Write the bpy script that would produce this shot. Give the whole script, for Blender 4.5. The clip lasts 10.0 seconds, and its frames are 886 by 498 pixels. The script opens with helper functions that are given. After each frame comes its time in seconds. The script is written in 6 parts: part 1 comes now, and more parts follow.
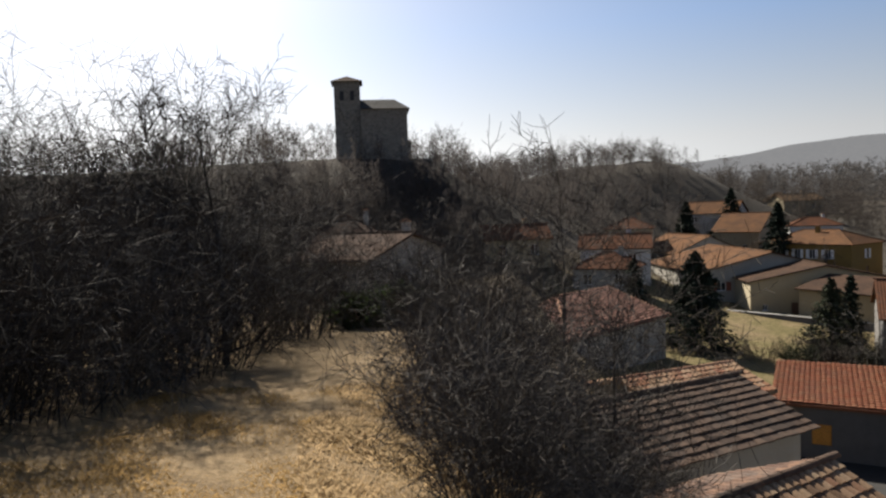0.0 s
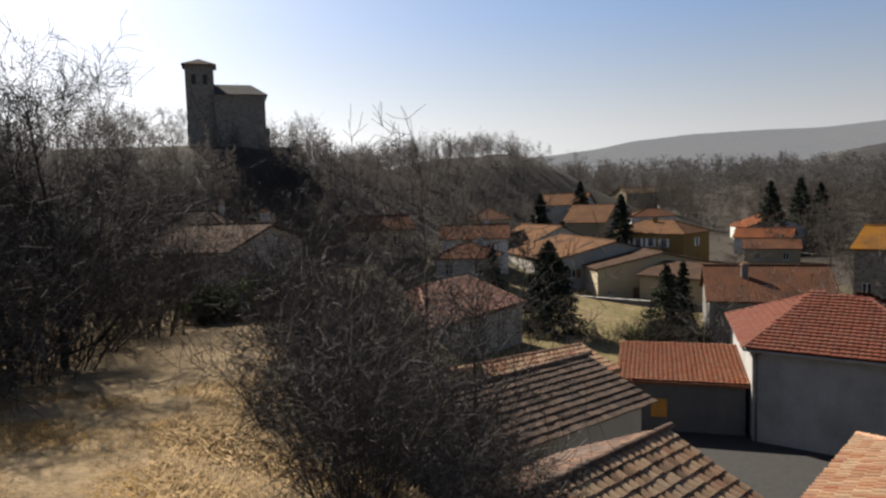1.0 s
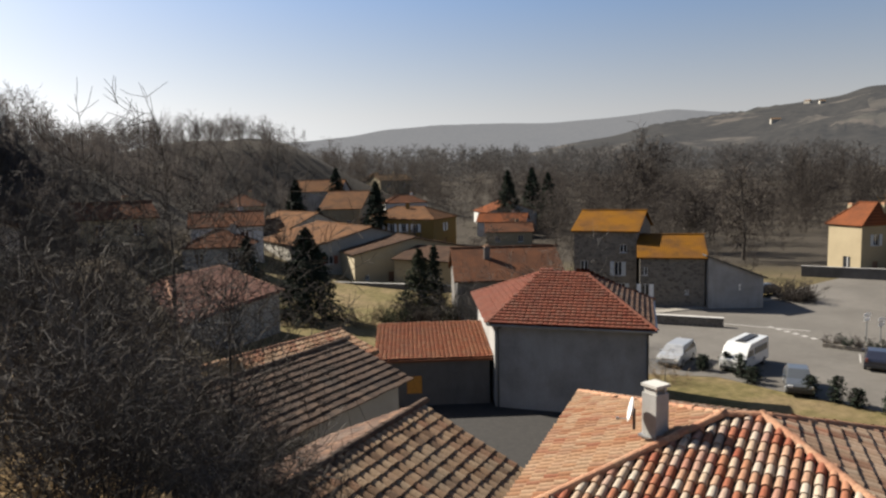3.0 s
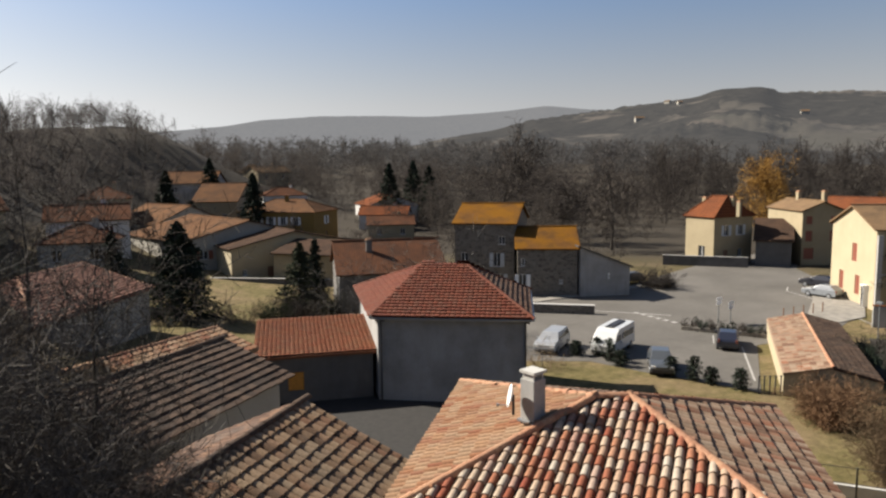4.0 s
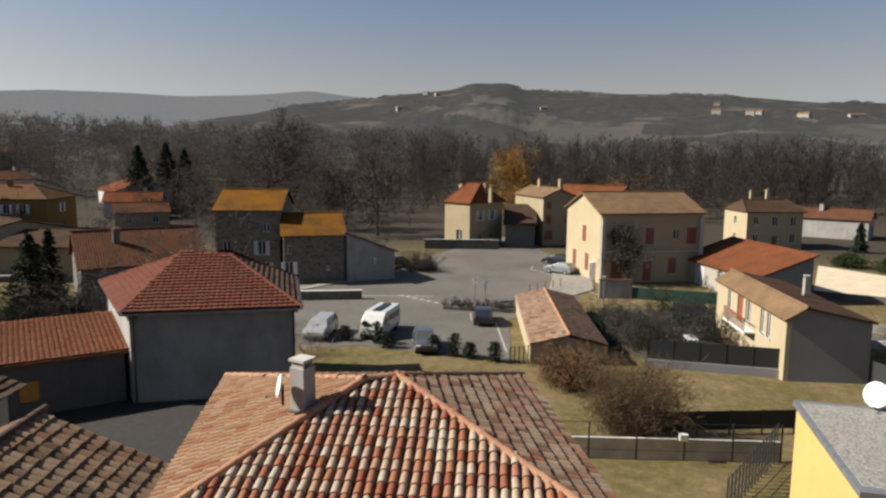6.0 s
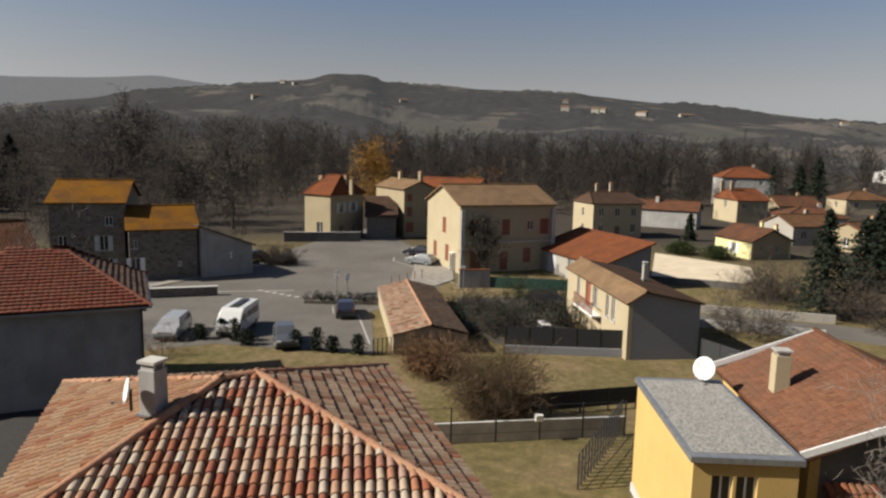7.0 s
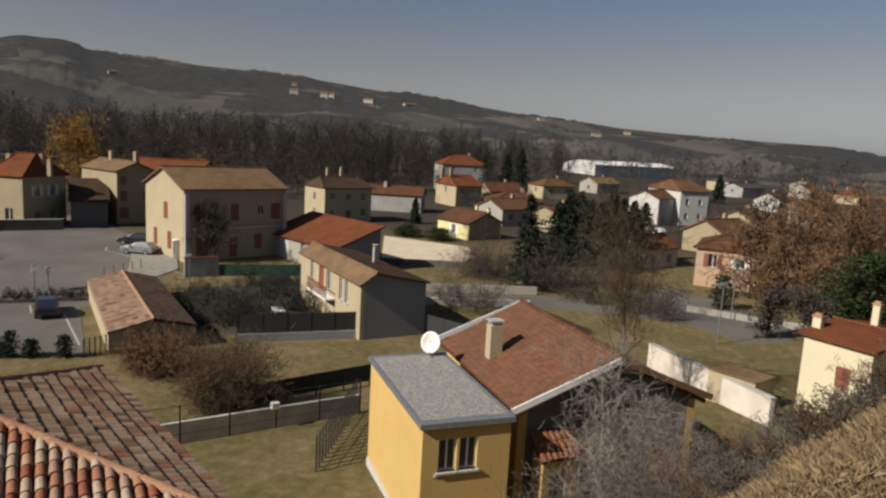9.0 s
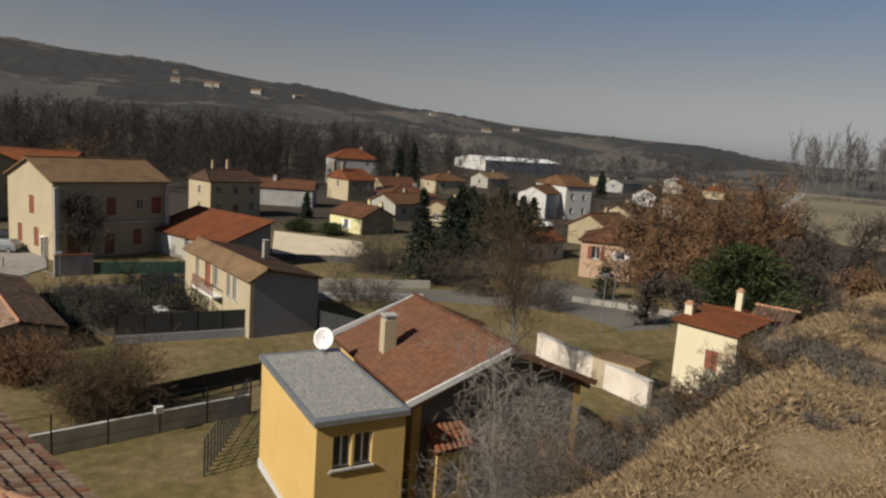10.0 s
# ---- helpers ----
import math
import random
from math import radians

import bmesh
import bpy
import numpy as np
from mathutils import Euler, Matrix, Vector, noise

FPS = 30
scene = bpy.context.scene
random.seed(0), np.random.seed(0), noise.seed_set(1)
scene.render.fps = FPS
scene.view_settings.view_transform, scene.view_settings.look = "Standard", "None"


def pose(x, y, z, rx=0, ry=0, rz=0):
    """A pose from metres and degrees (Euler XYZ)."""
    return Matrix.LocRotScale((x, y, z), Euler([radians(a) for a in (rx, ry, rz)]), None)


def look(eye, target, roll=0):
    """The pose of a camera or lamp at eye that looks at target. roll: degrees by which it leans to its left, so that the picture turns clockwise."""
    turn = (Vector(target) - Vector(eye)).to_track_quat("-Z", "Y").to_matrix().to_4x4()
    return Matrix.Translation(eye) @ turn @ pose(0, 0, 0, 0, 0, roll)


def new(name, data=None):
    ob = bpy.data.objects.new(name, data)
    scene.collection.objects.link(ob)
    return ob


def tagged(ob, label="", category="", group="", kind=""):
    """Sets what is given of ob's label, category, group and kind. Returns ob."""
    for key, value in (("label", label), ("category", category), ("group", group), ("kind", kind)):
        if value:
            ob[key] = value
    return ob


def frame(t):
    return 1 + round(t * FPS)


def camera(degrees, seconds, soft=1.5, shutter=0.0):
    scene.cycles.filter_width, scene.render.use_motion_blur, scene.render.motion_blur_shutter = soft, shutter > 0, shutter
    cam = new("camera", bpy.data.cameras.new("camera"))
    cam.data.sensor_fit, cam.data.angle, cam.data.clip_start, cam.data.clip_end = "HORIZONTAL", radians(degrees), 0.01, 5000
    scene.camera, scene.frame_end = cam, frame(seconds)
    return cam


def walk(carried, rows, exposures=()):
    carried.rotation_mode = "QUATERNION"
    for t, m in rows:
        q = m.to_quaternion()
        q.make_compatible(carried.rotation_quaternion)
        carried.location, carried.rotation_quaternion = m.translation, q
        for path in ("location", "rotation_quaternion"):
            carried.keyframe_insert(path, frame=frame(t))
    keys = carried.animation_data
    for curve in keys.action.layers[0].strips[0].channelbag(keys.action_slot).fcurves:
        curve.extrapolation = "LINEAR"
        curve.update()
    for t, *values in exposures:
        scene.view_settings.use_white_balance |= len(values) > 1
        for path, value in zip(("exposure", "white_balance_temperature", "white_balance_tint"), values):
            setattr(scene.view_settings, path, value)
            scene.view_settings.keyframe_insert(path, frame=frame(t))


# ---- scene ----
cam = camera(65.8, 10.0, soft=2.4)
EYE = 15.0
# seconds, yaw, pitch, roll: the camera turns where it stands on the bank above the village
ROWS = [
    (0.0, 0.00, -3.07, 1.96), (0.5, -5.69, -3.65, 1.76), (1.0, -11.47, -4.20, 1.69), (1.5, -17.24, -4.62, 1.61),
    (2.0, -22.73, -5.05, 1.47), (2.5, -27.13, -5.44, 1.36), (4.0, -41.48, -6.59, 0.70), (4.5, -46.44, -6.91, 0.46),
    (5.0, -51.16, -7.19, 0.18), (6.5, -66.34, -8.04, -0.83), (7.0, -72.34, -8.26, -1.28), (7.5, -77.81, -8.43, -1.72),
    (8.0, -83.40, -8.58, -2.18), (8.5, -88.76, -8.64, -2.70), (9.0, -94.41, -8.69, -3.18), (9.5, -99.15, -8.64, -3.66),
    (10.0, -103.32, -8.60, -4.02),
]
EXPOSURES = [(0.0, 1.25), (2.5, 1.35), (5.0, 1.13), (7.5, 0.72), (10.0, 0.33)]
walk(cam, [(t, pose(0, 0, EYE, 90 + p, r, y)) for t, y, p, r in ROWS], EXPOSURES)

# ---- light ----
SUN_AZ, SUN_EL = -26.0, 36.0
world = bpy.data.worlds.new("sky")
scene.world = world
world.use_nodes = True
wn = world.node_tree.nodes
sky = wn.new("ShaderNodeTexSky")
sky.sky_type, sky.sun_disc = "NISHITA", False
sky.sun_elevation, sky.sun_rotation = radians(SUN_EL), radians(SUN_AZ % 360)
sky.altitude, sky.air_density, sky.dust_density, sky.ozone_density = 200, 0.8, 1.3, 1.8
# haze: the sky turns greyer towards the horizon
wl = world.node_tree.links
grey, blend, height, coords, split = (wn.new("ShaderNode" + k) for k in ("RGBToBW", "Mix", "MapRange", "TexCoord", "SeparateXYZ"))
blend.data_type = "RGBA"
height.inputs["From Min"].default_value, height.inputs["From Max"].default_value = 0.09, 0.25
height.inputs["To Min"].default_value, height.inputs["To Max"].default_value = 0.92, 0.0
wl.new(coords.outputs["Generated"], split.inputs[0])
wl.new(split.outputs[2], height.inputs[0])
wl.new(height.outputs[0], blend.inputs[0])
wl.new(sky.outputs[0], grey.inputs[0])
wl.new(sky.outputs[0], blend.inputs[6])
wl.new(grey.outputs[0], blend.inputs[7])
wl.new(blend.outputs[2], wn["Background"].inputs[0])
wn["Background"].inputs[1].default_value = 0.05
sun = new("sun", bpy.data.lights.new("sun", "SUN"))
sun.data.energy, sun.data.angle, sun.data.color = 5.0, radians(0.6), (1.0, 0.93, 0.82)
to_sun = Vector((math.sin(radians(SUN_AZ)) * math.cos(radians(SUN_EL)), math.cos(radians(SUN_AZ)) * math.cos(radians(SUN_EL)), math.sin(radians(SUN_EL))))
sun.matrix_world = look(to_sun * 100, (0, 0, 0))


# ---- materials ----
def nodes_of(name):
    m = bpy.data.materials.new(name)
    m.use_nodes = True
    nt = m.node_tree
    return m, nt, nt.nodes["Principled BSDF"]


def add(nt, kind, **values):
    n = nt.nodes.new("ShaderNode" + kind)
    for k, v in values.items():
        if k in n.inputs:
            n.inputs[k].default_value = v
    return n


def ramp(nt, fac, stops):
    r = nt.nodes.new("ShaderNodeValToRGB")
    while len(r.color_ramp.elements) < len(stops):
        r.color_ramp.elements.new(0.5)
    for e, (p, c) in zip(r.color_ramp.elements, stops):
        e.position, e.color = p, (*c, 1)
    nt.links.new(fac, r.inputs[0])
    return r.outputs[0]


def noise_of(nt, scale, detail=6.0, rough=0.6, space="Object", stretch=None):
    co = nt.nodes.new("ShaderNodeTexCoord")
    src = co.outputs[space]
    if stretch:
        mp = nt.nodes.new("ShaderNodeMapping")
        mp.inputs["Scale"].default_value = stretch
        nt.links.new(src, mp.inputs[0])
        src = mp.outputs[0]
    n = add(nt, "TexNoise", Scale=scale, Detail=detail, Roughness=rough)
    nt.links.new(src, n.inputs["Vector"])
    return n.outputs[0]


def mix(nt, fac, a, b, mode="MIX"):
    m = nt.nodes.new("ShaderNodeMix")
    m.data_type, m.blend_type = "RGBA", mode
    for sock, v in ((m.inputs[0], fac), (m.inputs[6], a), (m.inputs[7], b)):
        if isinstance(v, (int, float)):
            sock.default_value = v
        elif isinstance(v, tuple):
            sock.default_value = (*v, 1)
        else:
            nt.links.new(v, sock)
    return m.outputs[2]


def bump(nt, bsdf, height, strength, distance):
    b = add(nt, "Bump", Strength=strength, Distance=distance)
    nt.links.new(height, b.inputs["Height"])
    nt.links.new(b.outputs[0], bsdf.inputs["Normal"])


def plain(name, colour, rough=0.6, metal=0.0, vary=0.25, scale=3.0, bumps=0.0, space="Object"):
    """A surface of one colour with grain and blotches."""
    m, nt, s = nodes_of(name)
    lo = tuple(c * (1 - vary) for c in colour)
    hi = tuple(min(1, c * (1 + vary * 0.6)) for c in colour)
    n = noise_of(nt, scale, space=space)
    nt.links.new(ramp(nt, n, [(0.3, lo), (0.7, hi)]), s.inputs["Base Color"])
    s.inputs["Roughness"].default_value, s.inputs["Metallic"].default_value = rough, metal
    if bumps:
        bump(nt, s, noise_of(nt, scale * 12, 4), bumps, 0.02)
    return m


def render_wall(name, colour, stain, amount=0.5, coarse=0.25):
    """Old lime render: blotches, streaks down the wall and a grainy relief."""
    m, nt, s = nodes_of(name)
    a = noise_of(nt, coarse, 8, 0.65)
    b = noise_of(nt, 1.2, 6, 0.6, stretch=(1, 1, 0.25))
    c = noise_of(nt, 14, 5, 0.6)
    base = mix(nt, ramp(nt, a, [(0.42, (0, 0, 0)), (0.68, (amount, amount, amount))]), colour, stain)
    base = mix(nt, ramp(nt, b, [(0.45, (0, 0, 0)), (0.75, (0.5 * amount,) * 3)]), base, stain)
    base = mix(nt, 0.25, base, ramp(nt, c, [(0.3, (0.35, 0.35, 0.35)), (0.7, (1, 1, 1))]), "MULTIPLY")
    nt.links.new(base, s.inputs["Base Color"])
    s.inputs["Roughness"].default_value = 0.92
    bump(nt, s, c, 0.35, 0.02)
    return m


def stone_wall(name, colour, mortar):
    m, nt, s = nodes_of(name)
    co = nt.nodes.new("ShaderNodeTexCoord")
    mp = nt.nodes.new("ShaderNodeMapping")
    mp.inputs["Scale"].default_value = (1, 1, 1.7)
    nt.links.new(co.outputs["Object"], mp.inputs[0])
    v = add(nt, "TexVoronoi", Scale=2.2)
    v.feature = "DISTANCE_TO_EDGE"
    v2 = add(nt, "TexVoronoi", Scale=2.2)
    for x in (v, v2):
        nt.links.new(mp.outputs[0], x.inputs["Vector"])
    grey_ = nt.nodes.new("ShaderNodeRGBToBW")
    nt.links.new(v2.outputs["Color"], grey_.inputs[0])
    tone = mix(nt, 0.55, colour, grey_.outputs[0], "SOFT_LIGHT")
    n = noise_of(nt, 9)
    tone = mix(nt, 0.5, tone, ramp(nt, n, [(0.3, (0.45, 0.43, 0.4)), (0.7, (1, 1, 1))]), "MULTIPLY")
    edge = ramp(nt, v.outputs[0], [(0.02, (1, 1, 1)), (0.09, (0, 0, 0))])
    nt.links.new(mix(nt, edge, tone, mortar), s.inputs["Base Color"])
    s.inputs["Roughness"].default_value = 0.9
    bump(nt, s, ramp(nt, v.outputs[0], [(0.0, (0, 0, 0)), (0.12, (1, 1, 1))]), 0.6, 0.03)
    return m


def tile_mat(name, stops, lichen=(0.3, 0.3, 0.24), amount=0.5, rough=0.85, single=False):
    """Fired clay, each tile of its own tone, with soot and lichen across them."""
    m, nt, s = nodes_of(name)
    g = nt.nodes.new("ShaderNodeNewGeometry")
    if single:
        g = nt.nodes.new("ShaderNodeObjectInfo")
    tone = ramp(nt, g.outputs["Random" if single else "Random Per Island"], stops)
    a = noise_of(nt, 0.9, 8, 0.7)
    b = noise_of(nt, 14, 5, 0.65)
    tone = mix(nt, ramp(nt, a, [(0.45, (0, 0, 0)), (0.7, (amount,) * 3)]), tone, lichen)
    tone = mix(nt, 0.6, tone, ramp(nt, b, [(0.3, (0.5, 0.48, 0.46)), (0.65, (1.1, 1.1, 1.1))]), "MULTIPLY")
    nt.links.new(tone, s.inputs["Base Color"])
    s.inputs["Roughness"].default_value = rough
    s.inputs["Specular IOR Level"].default_value = 0.15
    bump(nt, s, b, 0.3, 0.01)
    return m


def far_roof(name, colour, dark, pitch=0.24, lichen=None):
    """A tiled roof seen from afar: rows of round tiles as relief and stains."""
    m, nt, s = nodes_of(name)
    co = nt.nodes.new("ShaderNodeTexCoord")
    w = add(nt, "TexWave", Scale=1 / pitch / 6.283 * 2.0, Distortion=0.6)
    w.bands_direction = "X"
    nt.links.new(co.outputs["Object"], w.inputs["Vector"])
    a = noise_of(nt, 0.5, 8, 0.7)
    b = noise_of(nt, 5, 5, 0.7)
    tone = mix(nt, ramp(nt, a, [(0.38, (0, 0, 0)), (0.66, (1, 1, 1))]), colour, dark)
    tone = mix(nt, ramp(nt, b, [(0.4, (0, 0, 0)), (0.7, (0.6,) * 3)]), tone, dark)
    if lichen:
        tone = mix(nt, ramp(nt, noise_of(nt, 0.35, 6, 0.6), [(0.4, (0, 0, 0)), (0.6, (0.85,) * 3)]), tone, lichen)
    tone = mix(nt, 0.35, tone, w.outputs[0], "MULTIPLY")
    nt.links.new(tone, s.inputs["Base Color"])
    s.inputs["Roughness"].default_value = 0.9
    s.inputs["Specular IOR Level"].default_value = 0.02
    bump(nt, s, w.outputs[0], 0.5, 0.05)
    return m


GREY_RENDER = render_wall("grey_render", (0.32, 0.312, 0.296), (0.152, 0.14, 0.126), 0.7, 0.3)
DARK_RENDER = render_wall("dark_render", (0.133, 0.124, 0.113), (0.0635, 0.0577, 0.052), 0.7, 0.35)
PALE_RENDER = render_wall("pale_render", (0.316, 0.295, 0.254), (0.204, 0.183, 0.147), 0.5)
BEIGE_RENDER = render_wall("beige_render", (0.303, 0.248, 0.153), (0.2, 0.157, 0.0927), 0.5)
CREAM_RENDER = render_wall("cream_render", (0.373, 0.311, 0.2), (0.269, 0.212, 0.13), 0.4)
OCHRE_RENDER = render_wall("ochre_render", (0.221, 0.135, 0.0321), (0.163, 0.096, 0.025), 0.4)
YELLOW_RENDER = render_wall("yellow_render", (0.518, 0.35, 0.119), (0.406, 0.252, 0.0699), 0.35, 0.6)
PALE_LEMON = render_wall("pale_lemon_render", (0.563, 0.505, 0.347), (0.433, 0.375, 0.26), 0.3)
LEMON_RENDER = render_wall("lemon_render", (0.578, 0.534, 0.274), (0.433, 0.39, 0.217), 0.2)
PINK_RENDER = render_wall("pink_render", (0.414, 0.28, 0.189), (0.305, 0.198, 0.137), 0.3)
WHITE_RENDER = render_wall("white_render", (0.473, 0.461, 0.435), (0.312, 0.299, 0.274), 0.3)
BLOCK_GREY = render_wall("block_grey", (0.219, 0.219, 0.224), (0.156, 0.156, 0.156), 0.3, 0.5)
STONE = stone_wall("rubble_stone", (0.14, 0.119, 0.0952), (0.173, 0.156, 0.128))
CHURCH_STONE = stone_wall("church_stone", (0.161, 0.146, 0.121), (0.194, 0.177, 0.153))
ROOF_RED = far_roof("roof_red", (0.199, 0.0659, 0.0278), (0.105, 0.0439, 0.025))
ROOF_ORANGE = far_roof("roof_orange", (0.166, 0.0845, 0.0424), (0.0895, 0.0532, 0.034))
ROOF_TAN = far_roof("roof_tan", (0.232, 0.149, 0.0828), (0.132, 0.088, 0.0552))
ROOF_BROWN = far_roof("roof_brown", (0.096, 0.0576, 0.0384), (0.048, 0.0336, 0.0264))
ROOF_RUST = far_roof("roof_rust", (0.144, 0.0624, 0.0336), (0.072, 0.0408, 0.0288))
ROOF_LICHEN = far_roof("roof_lichen", (0.161, 0.0727, 0.022), (0.0848, 0.0469, 0.0189), lichen=(0.2, 0.0884, 0.011))
ROOF_GREY = far_roof("roof_grey", (0.096, 0.0915, 0.084), (0.0576, 0.0552, 0.0528))
TILE_WARM = tile_mat("tile_warm", [(0.0, (0.218, 0.094, 0.0473)), (0.3, (0.272, 0.158, 0.0891)), (0.65, (0.291, 0.194, 0.122)), (1.0, (0.199, 0.0764, 0.0417))], (0.158, 0.106, 0.0666), 0.5)
TILE_DEEP = tile_mat("tile_deep", [(0.0, (0.107, 0.0282, 0.0161)), (0.5, (0.136, 0.0399, 0.0215)), (1.0, (0.12, 0.047, 0.0296))], (0.066, 0.0353, 0.0269), 0.5)
TILE_OLD = tile_mat("tile_old", [(0.0, (0.152, 0.0644, 0.0468)), (0.5, (0.199, 0.0998, 0.0702)), (1.0, (0.129, 0.0585, 0.041))], (0.0818, 0.0644, 0.0527), 0.5)
TILE_MOTTLED = tile_mat("tile_mottled", [(0.0, (0.191, 0.0509, 0.0286)), (0.25, (0.28, 0.127, 0.07)), (0.5, (0.35, 0.255, 0.178)), (0.75, (0.369, 0.318, 0.255)), (1.0, (0.229, 0.07, 0.0382))], (0.0829, 0.0762, 0.07), 0.45)
TILE_SINGLE = tile_mat("tile_single", [(0.0, (0.191, 0.0509, 0.0286)), (0.25, (0.28, 0.127, 0.07)), (0.5, (0.35, 0.255, 0.178)), (0.75, (0.369, 0.318, 0.255)), (1.0, (0.229, 0.07, 0.0382))], (0.0829, 0.0762, 0.07), 0.35, single=True)
TILE_MOSS = tile_mat("tile_moss", [(0.0, (0.135, 0.0622, 0.0384)), (0.4, (0.243, 0.162, 0.106)), (0.7, (0.296, 0.218, 0.154)), (1.0, (0.243, 0.0936, 0.0503))], (0.148, 0.119, 0.0888), 0.55)
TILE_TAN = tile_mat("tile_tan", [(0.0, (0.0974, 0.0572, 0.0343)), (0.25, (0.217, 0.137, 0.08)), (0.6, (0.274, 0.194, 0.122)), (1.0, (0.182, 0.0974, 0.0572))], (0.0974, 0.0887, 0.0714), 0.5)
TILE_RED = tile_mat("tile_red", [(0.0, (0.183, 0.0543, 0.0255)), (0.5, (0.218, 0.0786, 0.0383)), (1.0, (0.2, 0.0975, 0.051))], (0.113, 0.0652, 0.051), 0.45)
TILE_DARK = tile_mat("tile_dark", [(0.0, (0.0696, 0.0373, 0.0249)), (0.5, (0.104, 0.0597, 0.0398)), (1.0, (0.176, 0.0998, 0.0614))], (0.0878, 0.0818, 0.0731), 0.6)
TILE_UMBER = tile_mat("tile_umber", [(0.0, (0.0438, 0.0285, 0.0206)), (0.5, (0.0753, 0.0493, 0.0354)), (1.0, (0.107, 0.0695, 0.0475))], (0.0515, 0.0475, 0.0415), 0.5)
RIDGE_TILE = tile_mat("ridge_tile", [(0.0, (0.315, 0.15, 0.09)), (1.0, (0.39, 0.225, 0.135))], (0.15, 0.12, 0.09), 0.4)
WHITE_PAINT = plain("white_paint", (0.702, 0.693, 0.666), 0.5, vary=0.1)
GREY_STONE = plain("grey_stone", (0.42, 0.4, 0.37), 0.85, scale=6, bumps=0.2)
ZINC = plain("zinc", (0.297, 0.306, 0.315), 0.4, 0.6, scale=4)
DARK_METAL = plain("dark_metal", (0.05, 0.05, 0.052), 0.45, 0.5)
BLACK_SCREEN = plain("black_screen", (0.018, 0.019, 0.02), 0.7, scale=5)
SHUTTER_BROWN = plain("shutter_brown", (0.2, 0.06, 0.035), 0.6, scale=8)
SHUTTER_GREY = plain("shutter_grey", (0.4, 0.42, 0.43), 0.6, scale=8)
SHUTTER_BLUE = plain("shutter_blue", (0.16, 0.2, 0.26), 0.6, scale=8)
SHUTTER_ORANGE = plain("shutter_orange", (0.55, 0.24, 0.035), 0.55, scale=8)
WOOD_BROWN = plain("wood_brown", (0.16, 0.085, 0.05), 0.65, scale=8)
CONCRETE = plain("concrete", (0.375, 0.361, 0.328), 0.9, scale=0.7, vary=0.35, bumps=0.2)
GRAVEL = plain("gravel_roof", (0.27, 0.26, 0.237), 0.95, scale=13, vary=0.75, bumps=0.8)
RUBBER = plain("rubber", (0.02, 0.02, 0.02), 0.7)
LAMP_GREY = plain("lamp_grey", (0.2, 0.21, 0.21), 0.5, 0.5)


def glass_mat():
    m, nt, s = nodes_of("window_glass")
    s.inputs["Base Color"].default_value = (0.02, 0.022, 0.025, 1)
    s.inputs["Roughness"].default_value = 0.06
    s.inputs["Specular IOR Level"].default_value = 0.6
    return m


GLASS = glass_mat()


def paint(name, colour):
    m, nt, s = nodes_of(name)
    n = noise_of(nt, 4, 4)
    nt.links.new(ramp(nt, n, [(0.2, tuple(c * 0.85 for c in colour)), (0.8, colour)]), s.inputs["Base Color"])
    s.inputs["Roughness"].default_value = 0.3
    s.inputs["Coat Weight"].default_value = 0.6
    return m


def bark(name, colour, vary=0.45, thin=0.0):
    m, nt, s = nodes_of(name)
    g = nt.nodes.new("ShaderNodeNewGeometry")
    a = ramp(nt, g.outputs["Random Per Island"], [(0, tuple(c * (1 - vary) for c in colour)), (1, tuple(c * (1 + vary) for c in colour))])
    n = noise_of(nt, 0.15, 3)
    a = mix(nt, 0.5, a, ramp(nt, n, [(0.35, (0.6, 0.6, 0.6)), (0.65, (1.1, 1.05, 1.0))]), "MULTIPLY")
    nt.links.new(a, s.inputs["Base Color"])
    s.inputs["Roughness"].default_value = 0.9
    s.inputs["Specular IOR Level"].default_value = 0.12
    if thin:  # light comes through thin blades and leaves
        t = nt.nodes.new("ShaderNodeBsdfTranslucent")
        nt.links.new(a, t.inputs[0])
        mx = nt.nodes.new("ShaderNodeMixShader")
        mx.inputs[0].default_value = thin
        nt.links.new(s.outputs[0], mx.inputs[1])
        nt.links.new(t.outputs[0], mx.inputs[2])
        nt.links.new(mx.outputs[0], nt.nodes["Material Output"].inputs[0])
    return m


BARK_DARK = bark("bark_dark", (0.0476, 0.0416, 0.0357))
BARK_PALE = bark("bark_pale", (0.2, 0.178, 0.155), 0.35)
BARK_GREY = bark("bark_grey", (0.0952, 0.0859, 0.0762))
TWIG_BROWN = bark("twig_brown", (0.0595, 0.0494, 0.0416))
# distance haze on the far trees is mixed into these two paler greys
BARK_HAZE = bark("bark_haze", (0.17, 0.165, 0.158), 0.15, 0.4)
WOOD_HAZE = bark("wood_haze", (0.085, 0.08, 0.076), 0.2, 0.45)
WOOD_DULL = bark("wood_dull", (0.058, 0.05, 0.044), 0.3, 0.45)
WOOD_DARK = bark("wood_dark", (0.0864, 0.0768, 0.071), 0.3, 0.4)
TWIG_FINE = bark("twig_fine", (0.12, 0.085, 0.052), 0.35, 0.4)
TWIG_RED = bark("twig_russet", (0.131, 0.0762, 0.042))
TWIG_GOLD = bark("twig_gold", (0.253, 0.14, 0.0351))
TWIG_PALE = bark("twig_pale", (0.203, 0.148, 0.0936))
LEAF_DARK = bark("leaf_dark", (0.0196, 0.028, 0.0182), 0.5)
LEAF_OAK = bark("leaf_oak", (0.032, 0.043, 0.016), 0.5)
LEAF_DULL = bark("leaf_dull", (0.034, 0.04, 0.022), 0.5)
LEAF_GREEN = bark("leaf_green", (0.0374, 0.053, 0.0187), 0.5, 0.25)
